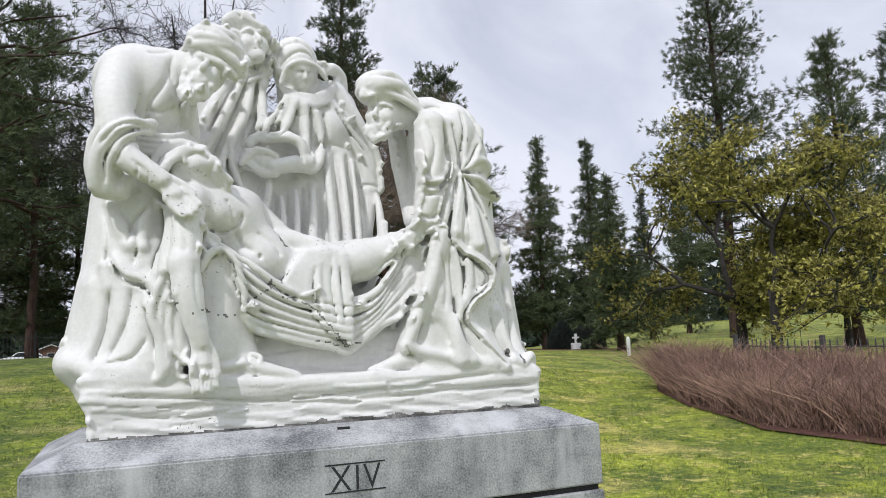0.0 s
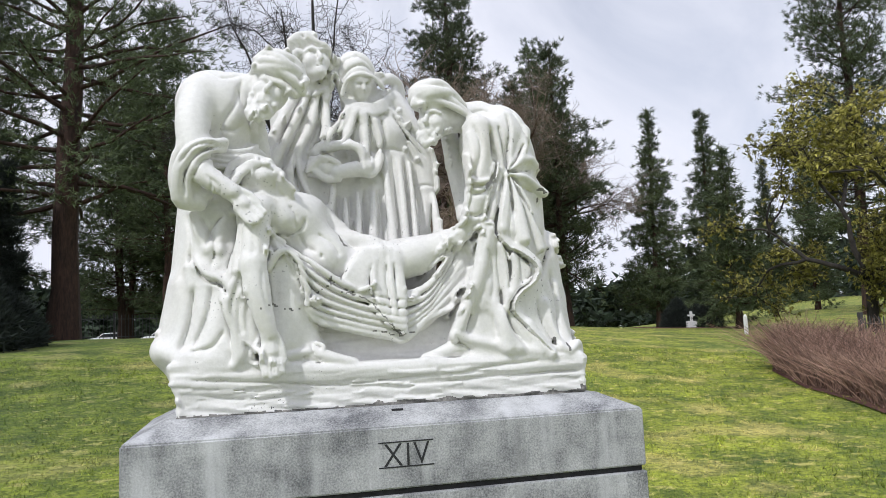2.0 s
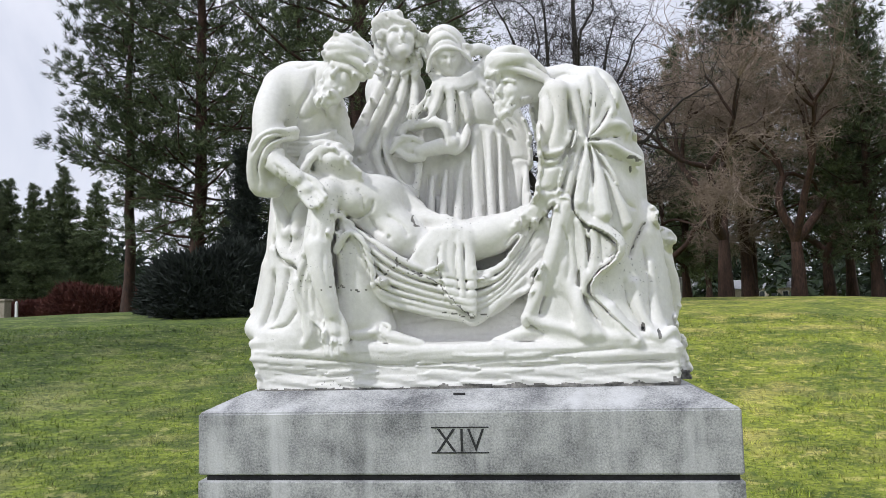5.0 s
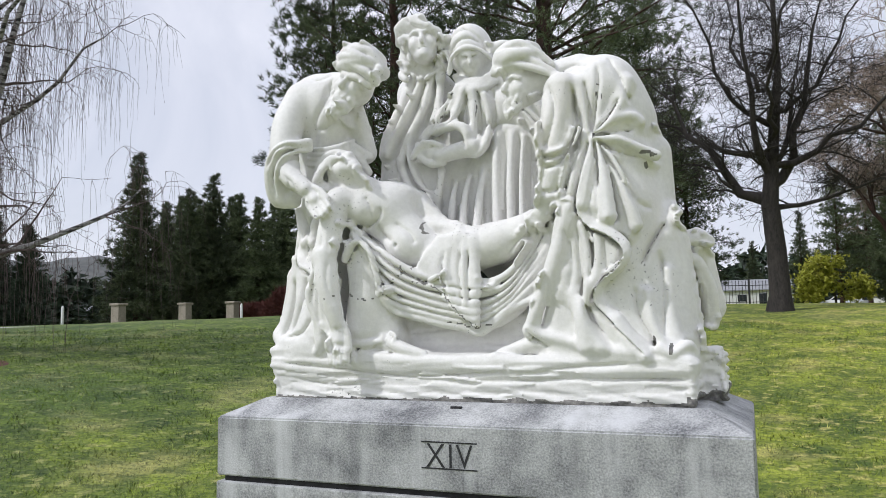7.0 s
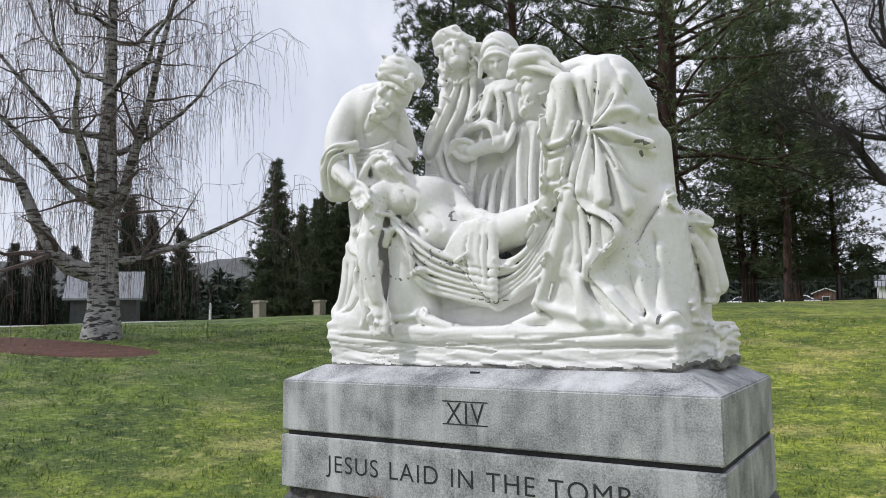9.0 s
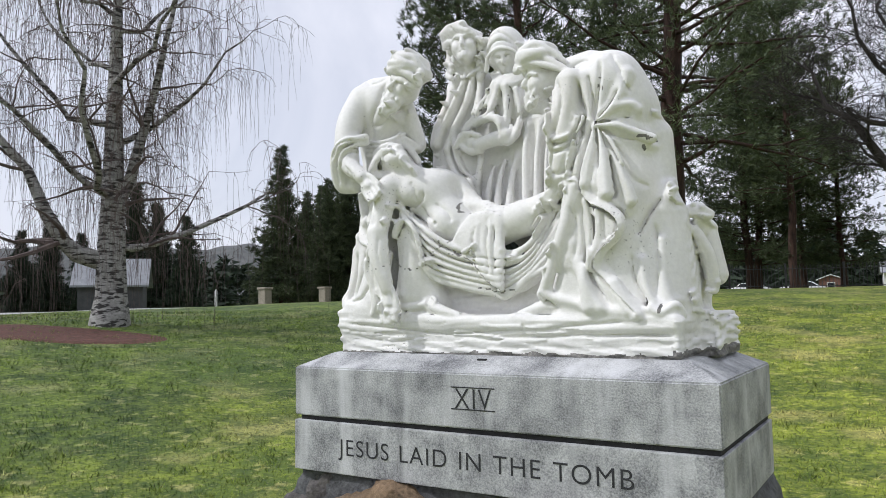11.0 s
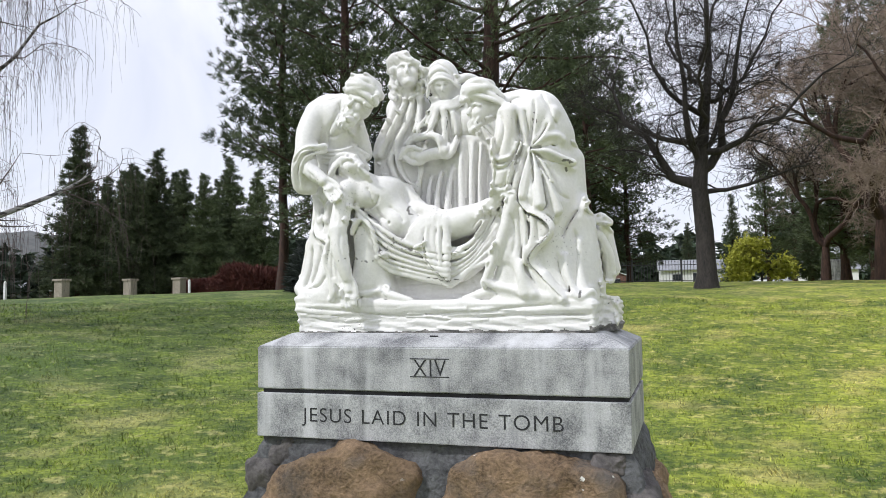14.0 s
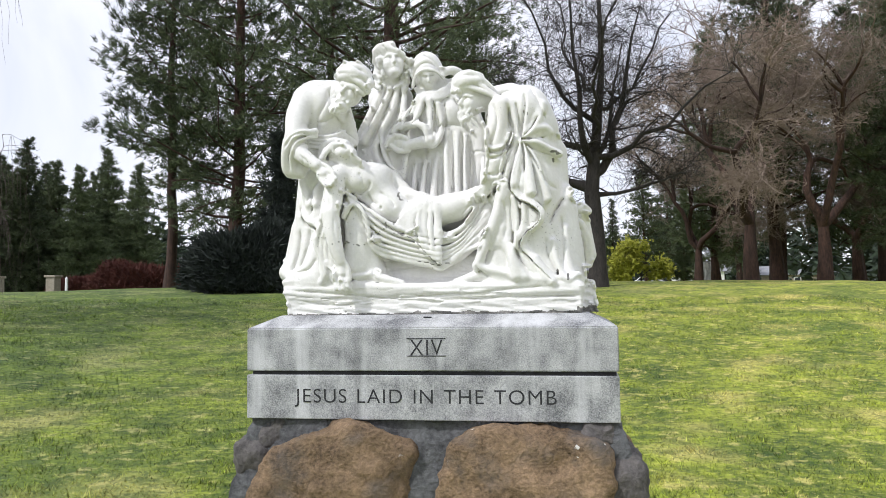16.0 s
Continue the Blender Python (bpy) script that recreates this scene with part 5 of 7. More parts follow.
    # mantle gathered at the belt: folds that fan out from one point
    for pts, r0, r1 in ((((0.461, 0.135, 2.346), (0.439, 0.145, 2.443), (0.425, 0.165, 2.521)), 0.007, 0.020), (((0.473, 0.140, 2.354), (0.492, 0.155, 2.445), (0.486, 0.180, 2.563)), 0.007, 0.020), (((0.480, 0.140, 2.351), (0.545, 0.160, 2.423), (0.569, 0.200, 2.512)), 0.008, 0.026),
                        (((0.484, 0.140, 2.349), (0.536, 0.150, 2.384), (0.584, 0.180, 2.395), (0.607, 0.200, 2.377)), 0.010, 0.018), (((0.483, 0.140, 2.325), (0.544, 0.150, 2.318), (0.608, 0.190, 2.286), (0.651, 0.220, 2.269)), 0.010, 0.016),
                        (((0.468, 0.135, 2.324), (0.447, 0.120, 2.210), (0.424, 0.115, 2.113)), 0.008, 0.022), (((0.477, 0.135, 2.320), (0.501, 0.120, 2.187), (0.510, 0.110, 2.069)), 0.008, 0.026), (((0.487, 0.140, 2.321), (0.550, 0.140, 2.190), (0.588, 0.150, 2.040)), 0.008, 0.022)):
        c.rope(pts, r0, r1, 0.035)
    c.ball((0.558, 0.155, 2.360), (0.030, 0.030, 0.010), 0.012, cut=True, turn=(0, -10, 0))
    c.ball((0.454, 0.125, 2.335), (0.010, 0.020, 0.007), 0.008, cut=True)
    for pts, w, d in ((((0.461, 0.120, 2.338), (0.457, 0.130, 2.439), (0.444, 0.150, 2.521)), 0.005, 0.014), (((0.468, 0.120, 2.343), (0.476, 0.130, 2.417), (0.489, 0.150, 2.499), (0.486, 0.180, 2.574)), 0.005, 0.016), (((0.475, 0.130, 2.345), (0.516, 0.140, 2.390), (0.553, 0.170, 2.455)), 0.005, 0.016),
                      (((0.470, 0.120, 2.334), (0.529, 0.130, 2.344), (0.592, 0.160, 2.355)), 0.006, 0.018), (((0.469, 0.120, 2.325), (0.480, 0.110, 2.250), (0.477, 0.100, 2.152)), 0.007, 0.014), (((0.473, 0.120, 2.325), (0.526, 0.130, 2.286), (0.608, 0.180, 2.262)), 0.006, 0.014),
                      (((0.456, 0.120, 2.326), (0.426, 0.120, 2.231), (0.406, 0.110, 2.124), (0.413, 0.110, 2.081)), 0.006, 0.018), (((0.485, 0.120, 2.306), (0.541, 0.120, 2.208), (0.587, 0.130, 2.123), (0.633, 0.160, 2.094)), 0.008, 0.014),
                      (((0.515, 0.200, 2.603), (0.556, 0.200, 2.523), (0.584, 0.220, 2.439)), 0.006, 0.010), (((0.343, 0.180, 2.576), (0.399, 0.180, 2.597), (0.453, 0.180, 2.575)), 0.006, 0.008)):
        c.stroke(pts, w, d)
    # overmantle: its turned hem stands proud of the robe below
    hem = ((0.407, 0.100, 2.097), (0.442, 0.100, 2.041), (0.503, 0.095, 2.010), (0.550, 0.090, 1.962), (0.539, 0.090, 1.913), (0.480, 0.100, 1.865), (0.456, 0.110, 1.825), (0.464, 0.115, 1.787), (0.527, 0.120, 1.719), (0.603, 0.125, 1.638))
    c.rope([(p[0] + 0.010, p[1] + 0.020, p[2] + 0.008) for p in hem], 0.014, 0.014, 0.03, steps=26)
    c.stroke(hem, 0.006, 0.020, step=True)
    c.rope(((0.696, 0.280, 2.088), (0.656, 0.250, 2.007), (0.618, 0.220, 1.895), (0.638, 0.200, 1.742), (0.676, 0.200, 1.645)), 0.020, 0.026, 0.04)
    c.stroke(((0.667, 0.220, 2.052), (0.623, 0.190, 1.979), (0.596, 0.170, 1.918)), 0.006, 0.018)
    # robe folds below
    for pts, r0, r1 in ((((0.380, 0.140, 2.107), (0.340, 0.135, 1.959), (0.282, 0.140, 1.814), (0.244, 0.150, 1.720)), 0.030, 0.026), (((0.428, 0.130, 2.041), (0.444, 0.130, 1.914), (0.417, 0.120, 1.768), (0.429, 0.120, 1.664)), 0.014, 0.026),
                        (((0.472, 0.120, 2.018), (0.476, 0.120, 1.933), (0.456, 0.125, 1.850)), 0.012, 0.012), (((0.370, 0.140, 1.896), (0.405, 0.130, 1.769), (0.472, 0.120, 1.663)), 0.016, 0.018), (((0.521, 0.130, 1.744), (0.558, 0.125, 1.676), (0.601, 0.120, 1.634)), 0.014, 0.016),
                        (((0.667, 0.220, 1.894), (0.672, 0.200, 1.763), (0.702, 0.180, 1.644)), 0.014, 0.022), (((0.237, 0.150, 1.711), (0.350, 0.140, 1.683), (0.453, 0.130, 1.659), (0.558, 0.130, 1.643)), 0.016, 0.014), (((0.611, 0.170, 1.827), (0.625, 0.160, 1.731), (0.670, 0.150, 1.635)), 0.012, 0.016)):
        c.rope(pts, r0, r1, 0.04)
    for pts, w, d in ((((0.406, 0.120, 2.062), (0.412, 0.120, 1.935), (0.429, 0.110, 1.788), (0.511, 0.110, 1.662)), 0.009, 0.016), (((0.445, 0.110, 2.038), (0.452, 0.110, 1.933), (0.441, 0.110, 1.871)), 0.007, 0.012), (((0.315, 0.130, 1.896), (0.294, 0.130, 1.793), (0.253, 0.130, 1.719)), 0.010, 0.008),
                      (((0.574, 0.150, 1.849), (0.584, 0.140, 1.764), (0.642, 0.140, 1.647)), 0.008, 0.014), (((0.649, 0.200, 1.958), (0.662, 0.200, 1.827), (0.657, 0.180, 1.699)), 0.008, 0.010), (((0.364, 0.130, 2.043), (0.389, 0.120, 1.936), (0.374, 0.120, 1.831)), 0.012, 0.010)):
        c.stroke(pts, w, d)
    # hem end curled on the rock, and shoe
    c.rope(((0.643, 0.140, 1.657), (0.685, 0.140, 1.639), (0.727, 0.160, 1.665), (0.745, 0.180, 1.632)), 0.018, 0.014, 0.010)
    c.rope(((0.285, 0.185, 1.679), (0.230, 0.180, 1.666), (0.169, 0.175, 1.647), (0.123, 0.180, 1.636)), 0.036, 0.016, 0.015)
    c.stroke(((0.230, 0.140, 1.720), (0.256, 0.140, 1.686), (0.301, 0.130, 1.658)), 0.004, 0.010)
    # squared rock with a thrown-over cloth behind him
    c.block((0.585, 0.40, 1.60), (0.748, 0.62, 1.965), 0.02, 0.02, 0.004, 2.0)
    c.block((0.575, 0.42, 1.90), (0.765, 0.62, 1.985), 0.025, 0.02, 0.012, 4.0)
    c.rope(((0.63, 0.40, 1.985), (0.69, 0.385, 2.00), (0.765, 0.40, 2.012), (0.79, 0.43, 2.00)), 0.022, 0.018, 0.010)
    c.rope(((0.64, 0.42, 2.01), (0.70, 0.41, 2.022), (0.76, 0.42, 2.03)), 0.016, 0.014, 0.008)
    c.rope(((0.64, 0.39, 1.93), (0.69, 0.378, 1.95), (0.745, 0.385, 1.935), (0.785, 0.42, 1.85), (0.79, 0.45, 1.76), (0.785, 0.46, 1.73)), 0.014, 0.024, 0.010, steps=18)
    c.cone((0.76, 0.50, 1.95), (0.785, 0.52, 1.78), 0.04, 0.045, 0.02)
    c.ball((0.615, 0.40, 2.005), (0.03, 0.03, 0.024), 0.015)
    for z in (1.72, 1.85):
        c.stroke(((0.60, 0.39, z), (0.68, 0.395, z + 0.004), (0.75, 0.40, z)), 0.003, 0.008)


def cracks_and_shade(x, y, z):
    """Where open crack lines, chips and black lichen lie, and where gap shade is painted under the rock."""
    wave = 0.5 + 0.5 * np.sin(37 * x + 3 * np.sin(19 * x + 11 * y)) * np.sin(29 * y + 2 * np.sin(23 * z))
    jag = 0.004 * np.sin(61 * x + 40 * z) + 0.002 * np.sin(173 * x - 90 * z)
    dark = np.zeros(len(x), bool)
    # the last two lines run along carved cape creases and darken them
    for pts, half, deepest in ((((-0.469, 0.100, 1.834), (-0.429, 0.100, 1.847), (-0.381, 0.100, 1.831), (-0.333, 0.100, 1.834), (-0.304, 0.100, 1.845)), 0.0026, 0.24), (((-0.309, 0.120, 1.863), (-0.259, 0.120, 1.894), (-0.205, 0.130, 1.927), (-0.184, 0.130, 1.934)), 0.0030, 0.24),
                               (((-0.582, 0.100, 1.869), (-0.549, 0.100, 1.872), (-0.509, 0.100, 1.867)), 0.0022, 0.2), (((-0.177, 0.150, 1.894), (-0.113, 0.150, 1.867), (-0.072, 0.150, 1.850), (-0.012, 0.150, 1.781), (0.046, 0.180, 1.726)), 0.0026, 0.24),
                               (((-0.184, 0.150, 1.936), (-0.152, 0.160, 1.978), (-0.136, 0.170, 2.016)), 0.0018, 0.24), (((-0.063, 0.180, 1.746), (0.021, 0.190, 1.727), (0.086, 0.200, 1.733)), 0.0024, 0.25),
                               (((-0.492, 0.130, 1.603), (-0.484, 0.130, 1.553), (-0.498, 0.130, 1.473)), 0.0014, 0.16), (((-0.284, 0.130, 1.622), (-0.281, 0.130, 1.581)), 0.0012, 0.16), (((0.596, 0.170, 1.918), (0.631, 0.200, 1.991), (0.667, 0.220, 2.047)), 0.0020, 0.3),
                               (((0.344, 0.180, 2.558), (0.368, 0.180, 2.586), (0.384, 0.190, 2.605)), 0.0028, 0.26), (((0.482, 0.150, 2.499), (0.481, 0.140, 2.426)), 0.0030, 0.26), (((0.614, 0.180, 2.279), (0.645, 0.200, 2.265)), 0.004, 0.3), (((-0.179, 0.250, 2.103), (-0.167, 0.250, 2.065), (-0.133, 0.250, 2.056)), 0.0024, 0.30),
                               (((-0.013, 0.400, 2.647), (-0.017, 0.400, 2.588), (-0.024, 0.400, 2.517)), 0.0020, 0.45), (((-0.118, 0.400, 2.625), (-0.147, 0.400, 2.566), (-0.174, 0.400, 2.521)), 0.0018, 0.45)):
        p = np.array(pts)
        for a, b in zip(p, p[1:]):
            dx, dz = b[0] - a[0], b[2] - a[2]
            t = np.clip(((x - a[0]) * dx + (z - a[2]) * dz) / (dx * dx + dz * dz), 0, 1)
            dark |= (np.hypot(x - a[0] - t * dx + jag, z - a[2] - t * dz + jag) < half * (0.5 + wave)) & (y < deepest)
    # shade of the gap, painted dark along the foot of the rock
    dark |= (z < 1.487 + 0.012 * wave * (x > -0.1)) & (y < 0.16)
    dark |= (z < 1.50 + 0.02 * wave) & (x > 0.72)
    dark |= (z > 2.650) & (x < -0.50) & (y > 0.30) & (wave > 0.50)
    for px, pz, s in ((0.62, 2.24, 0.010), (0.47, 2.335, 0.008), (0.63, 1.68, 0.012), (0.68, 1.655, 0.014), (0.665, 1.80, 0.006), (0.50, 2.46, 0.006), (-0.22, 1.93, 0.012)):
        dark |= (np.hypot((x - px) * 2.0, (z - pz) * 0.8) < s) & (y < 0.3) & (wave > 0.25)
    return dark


def build_statue():
    c = Clay((-0.94, -0.01, 1.476), (0.90, 0.84, 3.0), 0.0055)
    sculpt_rock(c)
    sculpt_elder(c)
    sculpt_young_man(c)
    sculpt_woman(c)
    sculpt_bearer(c)
    sculpt_lying_man(c)
    c.fill_folds()
    c.carve()
    c.crisp(0.5)
    verts, quads = c.skin()
    me = raw_mesh("statue", verts, None, M_STATUE, True, quads=quads)
    me.materials.append(M_CRACK_SHADE)
    me.polygons.foreach_set("material_index", cracks_and_shade(*verts[quads].mean(1).T).astype(np.int32))
    ob = new("statue", me)
    tagged(ob, "stained white stone group of robed mourners carrying a man", "statue")


build_pedestal()
build_statue()


# ---- trees ----
def limb(start, way, length, r, rng, bend=0.15, lift=0.0, n=5):
    """A crooked limb: places and radii."""
    d = np.array(way, float)
    d /= np.linalg.norm(d)
    p = [np.array(start, float)]
    for i in range(n):
        d = d + rng.normal(0, bend, 3) + (0, 0, lift)
        d /= np.linalg.norm(d)
        p.append(p[-1] + d * length / n)
    return np.array(p), np.linspace(r, max(r * 0.22, 0.004), n + 1)


def pine(name, label, group, x, y, h, seed, clear=0.3, width=0.2, thick=0.018, dense=1.0, bark=None, needles=None, shape="pine", tuft=0.30, per=17):
    """A conifer: tapered trunk with limbs, and a ragged crown of needle tufts with gaps."""
    rng = np.random.default_rng(seed)
    root = thing(name, x, y, gz(x, y) - 0.05, label, "tree", group)
    zz = np.linspace(0, h, 14)
    sway = np.cumsum(rng.normal(0, h * 0.0035, (14, 2)), 0)
    pts = np.column_stack([sway, zz])
    rad = h * thick * (1 - zz / h) ** 0.8 + 0.02
    rad[0] *= 1.35
    paths = [(pts, rad)]
    at_, way_ = [], []
    n = int(h * (5.0 if shape == "pine" else 7.0) * dense)
    for i in range(n):
        t = clear + (1 - clear) * (i + rng.random()) / n
        u = (t - clear) / (1 - clear)
        if shape == "pine":
            reach = h * width * (0.35 + 0.9 * math.sin(math.pi * min(1, u * 0.80 + 0.18)) ** 0.8) * rng.uniform(0.45, 1.15) * (1 - 0.55 * u)
            drop = rng.uniform(-0.25, 0.25) + 0.55 * u
        else:
            reach = h * width * (1.03 - u) * rng.uniform(0.72, 1.1)
            drop = rng.uniform(-0.42, -0.05) + 0.4 * u
        a = i * 2.399 + rng.normal(0, 0.5)
        z = t * h
        base = np.array([np.interp(z, zz, pts[:, 0]), np.interp(z, zz, pts[:, 1]), z])
        p, r = limb(base, (math.cos(a), math.sin(a), drop), max(reach, 0.3), max(0.012, h * thick * 0.22 * (1 - 0.7 * u)), rng, 0.16, 0.05 if shape == "pine" else 0.03)
        paths.append((p, r))
        m = max(4, int(reach * (11.0 if shape == "pine" else 12.0)))
        for s in rng.uniform(0.30 if shape == "pine" else 0.08, 1.0, m):
            q = s * (len(p) - 1)
            k = min(int(q), len(p) - 2)
            side = rng.normal(0, 0.16 * reach * (1.1 - 0.5 * s) + 0.08, 3) * (1, 1, 0.45)
            at_.append(p[k] + (p[k + 1] - p[k]) * (q - k) + side)
            w = p[k + 1] - p[k]
            way_.append(w / np.linalg.norm(w) * 0.6 + side / (np.linalg.norm(side) + 1e-6) * 0.6 + (0, 0, 0.25))
    v, f = tubes(paths, 6)
    part("trunk", raw_mesh("trunk", v, f, bark or M_PINEBARK, True), root, "rough brown bark")
    v, f = blades(np.array(at_), np.array(way_), per, tuft, tuft * 0.15, 0.55, rng)
    part("crown", raw_mesh("crown", v, f, needles or M_NEEDLE), root, "dark green needles")
    return root


def bare(name, label, group, x, y, h, seed, thick=0.024, fork=0.3, bark=None, twigs=None, droop=0.0, spread=0.75, depth=5, many=1.0, upright=0.1):
    """A leafless tree: trunk, forking limbs and a haze of fine twigs."""
    rng = np.random.default_rng(seed)
    root = thing(name, x, y, gz(x, y) - 0.05, label, "tree", group)
    big, fine = [], []
    r0 = h * thick
    p, _ = limb((0, 0, 0), (0, 0, 1), h * fork, r0, rng, 0.03, 0.1, 5)
    big.append((p, np.linspace(r0 * 1.25, r0 * 0.72, len(p))))
    todo = [(p[-1] - (0, 0, r0 * 0.6), np.array((0, 0, 1.0)), h * (1 - fork) * 0.42, r0 * 0.80, 0)]
    while todo:
        start, way, length, r, level = todo.pop()
        kids = 3 if level == 0 else (3 if rng.random() < 0.45 * many else 2)
        for k in range(kids):
            d = way / np.linalg.norm(way) + rng.normal(0, spread * (0.75 if level else 0.95), 3) * (1, 1, 0.55) + (0, 0, upright)
            L = length * rng.uniform(0.75, 1.2)
            rr = max(0.006, r * (rng.uniform(0.78, 0.98) if level == 0 else rng.uniform(0.55, 0.75)))
            p, rad = limb(start, d, L, rr, rng, 0.17, -0.02 * level * droop, 5)
            rad = np.linspace(rr, max(rr * 0.62, 0.005), len(p))
            (big if level < 3 else fine).append((p, rad))
            if level + 1 < depth:
                todo.append((p[-1], p[-1] - p[-2], L * 0.74, rr * 0.86, level + 1))
                if level > 0 and rng.random() < 0.6 * many:
                    todo.append((p[3], p[3] - p[2] + rng.normal(0, 0.3, 3), L * 0.6, rr * 0.6, level + 1))
            if level >= 2:
                for q in range(int(3 * many) + (2 if droop else 0)):
                    i = rng.integers(1, len(p))
                    if droop:
                        n, ll = 6, rng.uniform(0.5, 1.9)
                        d2 = np.array([rng.normal(0, 0.5), rng.normal(0, 0.5), 0.1])
                        t = np.linspace(0, 1, n)[:, None]
                        tw = p[i] + d2 * np.sqrt(t) * ll * 0.35 + np.array([0, 0, -1.0]) * ll * t ** 1.5
                        fine.append((tw, np.linspace(0.007, 0.003, n)))
                    else:
                        fine.append((limb(p[i], rng.normal(0, 1, 3) * (1, 1, 0.7) + (0, 0, 0.2), rng.uniform(0.35, 0.95), 0.010, rng, 0.3, 0.0, 3)))
    v, f = tubes(big, 7)
    part("trunk", raw_mesh("trunk", v, f, bark or M_DARKBARK, True), root)
    v, f = tubes(fine, 3)
    part("twig_haze", raw_mesh("twig_haze", v, f, twigs or M_DARKBARK), root, "fine leafless twigs")
    return root


def open_tree(name, label, x, y, az, seed, table, stem, girth, bark, bough, twig, weeping):
    """A leafless tree with set limbs (side, depth, start height, climb, girth, reach), boughs and fine twigs."""
    rng = np.random.default_rng(seed)
    root = thing(name, x, y, gz(x, y) - 0.05, label, "tree", "bare trees")
    stem = np.array(stem)
    big = [(stem, np.array(girth))]
    ux, uy = math.cos(radians(az)), -math.sin(radians(az))

    def spot(side, depth, z):
        return np.array((side * ux - depth * uy, side * uy + depth * ux, z))
    fine, limbs = [], []
    for side, depth, zs, up, r, reach in table:
        pts = [spot(side * reach * s, depth * reach * s * 0.9, zs + up * (1.35 * s - 0.35 * s * s) * (s ** 0.9)) + rng.normal(0, 0.12 if s else 0, 3) for s in np.linspace(0, 1, 8)]
        limbs.append((np.array(pts), np.linspace(r, 0.02, 8)))
    big += limbs
    second = []
    for pts, rad in limbs + [(stem[3:], np.linspace(0.14, 0.03, 4))]:
        for k in range(9 if weeping else 13):
            i = rng.integers(1, len(pts))
            d = rng.normal(0, 1, 3) * (1, 1, 0.35) + (0, 0, 0.45) + (pts[i] - pts[i - 1]) * 0.5
            p, r = limb(pts[i], d, rng.uniform(1.2, 2.6), max(0.012, rad[i] * 0.42), rng, 0.2, -0.03, 6)
            second.append((p, np.linspace(r[0], 0.006, len(p))))
    for p, r in second + limbs[:]:
        for k in range(8 if weeping else 11):
            i = rng.integers(2, len(p))
            q, _ = limb(p[i], rng.normal(0, 1, 3) * (1, 1, 0.3) + (p[i] - p[i - 1]), rng.uniform(0.5, 1.3), 0.007, rng, 0.25, -0.12, 5)
            fine.append((q, np.linspace(0.0075, 0.004, len(q))))
            for e in range(3):
                if not weeping:
                    o, _ = limb(q[rng.integers(1, len(q))], rng.normal(0, 1, 3) + (0, 0, 0.4), rng.uniform(0.3, 0.9), 0.006, rng, 0.25, 0.0, 4)
                    fine.append((o, np.linspace(0.008, 0.004, len(o))))
                    continue
                s = q[rng.integers(2, len(q))]
                ll = rng.uniform(0.6, 2.4)
                u = np.linspace(0, 1, 6)[:, None]
                d2 = np.array((rng.normal(0, 0.4), rng.normal(0, 0.4), 0.0))
                fine.append((s + d2 * np.sqrt(u) * 0.5 - np.array((0, 0, 1.0)) * ll * u ** 1.4 + rng.normal(0, 0.02, (6, 3)), np.linspace(0.0048, 0.0022, 6)))
    v, f = tubes(big, 9)
    part("trunk", raw_mesh("trunk", v, f, bark, True), root)
    v, f = tubes(second, 5)
    part("bough", raw_mesh("bough", v, f, bough), root)
    v, f = tubes(fine, 3)
    part("twig_haze", raw_mesh("twig_haze", v, f, twig), root, "fine leafless twigs")
    return root


def leafy(name, label, group, x, y, h, seed, leaf, spread=0.7, dense=1.0, size=0.16):
    """A broadleaf tree in young leaf: a bare frame and scattered small leaves."""
    root = bare(name, label, group, x, y, h, seed, 0.024, 0.26, M_DARKBARK, M_DARKBARK, 0, spread, 5, 1.0, 0.12)
    rng = np.random.default_rng(seed + 50)
    tw = [o for o in root.children if o.name.startswith("twig_haze")][0].data
    co = np.empty(len(tw.vertices) * 3, np.float32)
    tw.vertices.foreach_get("co", co)
    co = co.reshape(-1, 3)
    pick = co[rng.integers(0, len(co), int(5200 * dense))] + rng.normal(0, 0.12, (int(5200 * dense), 3))
    v, f = blades(pick, rng.normal(0, 1, pick.shape), 4, size, size * 0.55, 0.8, rng)
    part("leaves", raw_mesh("leaves", v, f, leaf), root, "sparse young yellow-green leaves")
    return root


def mound(name, label, x, y, rx, ry, h, seed, mat, n=2600, length=0.34, category="shrub", group=""):
    """A dense evergreen or twiggy shrub: a core of stems under a ragged coat."""
    rng = np.random.default_rng(seed)
    root = thing(name, x, y, gz(x, y) - 0.05, label, category, group)
    u = rng.normal(0, 1, (n, 3))
    u[:, 2] = np.abs(u[:, 2])
    u /= np.linalg.norm(u, axis=1, keepdims=True)
    lump = 0.80 + 0.16 * np.sin(5 * u[:, :1] + seed) * np.sin(4 * u[:, 1:2] + 2) + 0.14 * rng.random((n, 1)) - 0.25 * rng.random((n, 1)) ** 3
    p = u * lump * (rx, ry, h)
    v, f = blades(p, u + (0, 0, 0.3), 9, length, length * 0.2, 0.6, rng)
    part("foliage", raw_mesh("foliage", v, f, mat), root)
    bm = bmesh.new()
    bmesh.ops.create_icosphere(bm, subdivisions=3, radius=1.0)
    for w in bm.verts:
        w.co = Vector((w.co.x * rx * 0.72, w.co.y * ry * 0.72, max(0, w.co.z) * h * 0.74)) * (1 + 0.1 * noise.noise(w.co * 3))
    part("core", bm_mesh("core", bm, mat, True), root)
    return root


def again(ob, az, r, size, turn, eye=CENTRE):
    x, y = at(az, r, eye)
    return copy_thing(ob, pose(x, y, gz(x, y) - 0.05, 0, 0, turn) @ Matrix.Scale(size, 4))


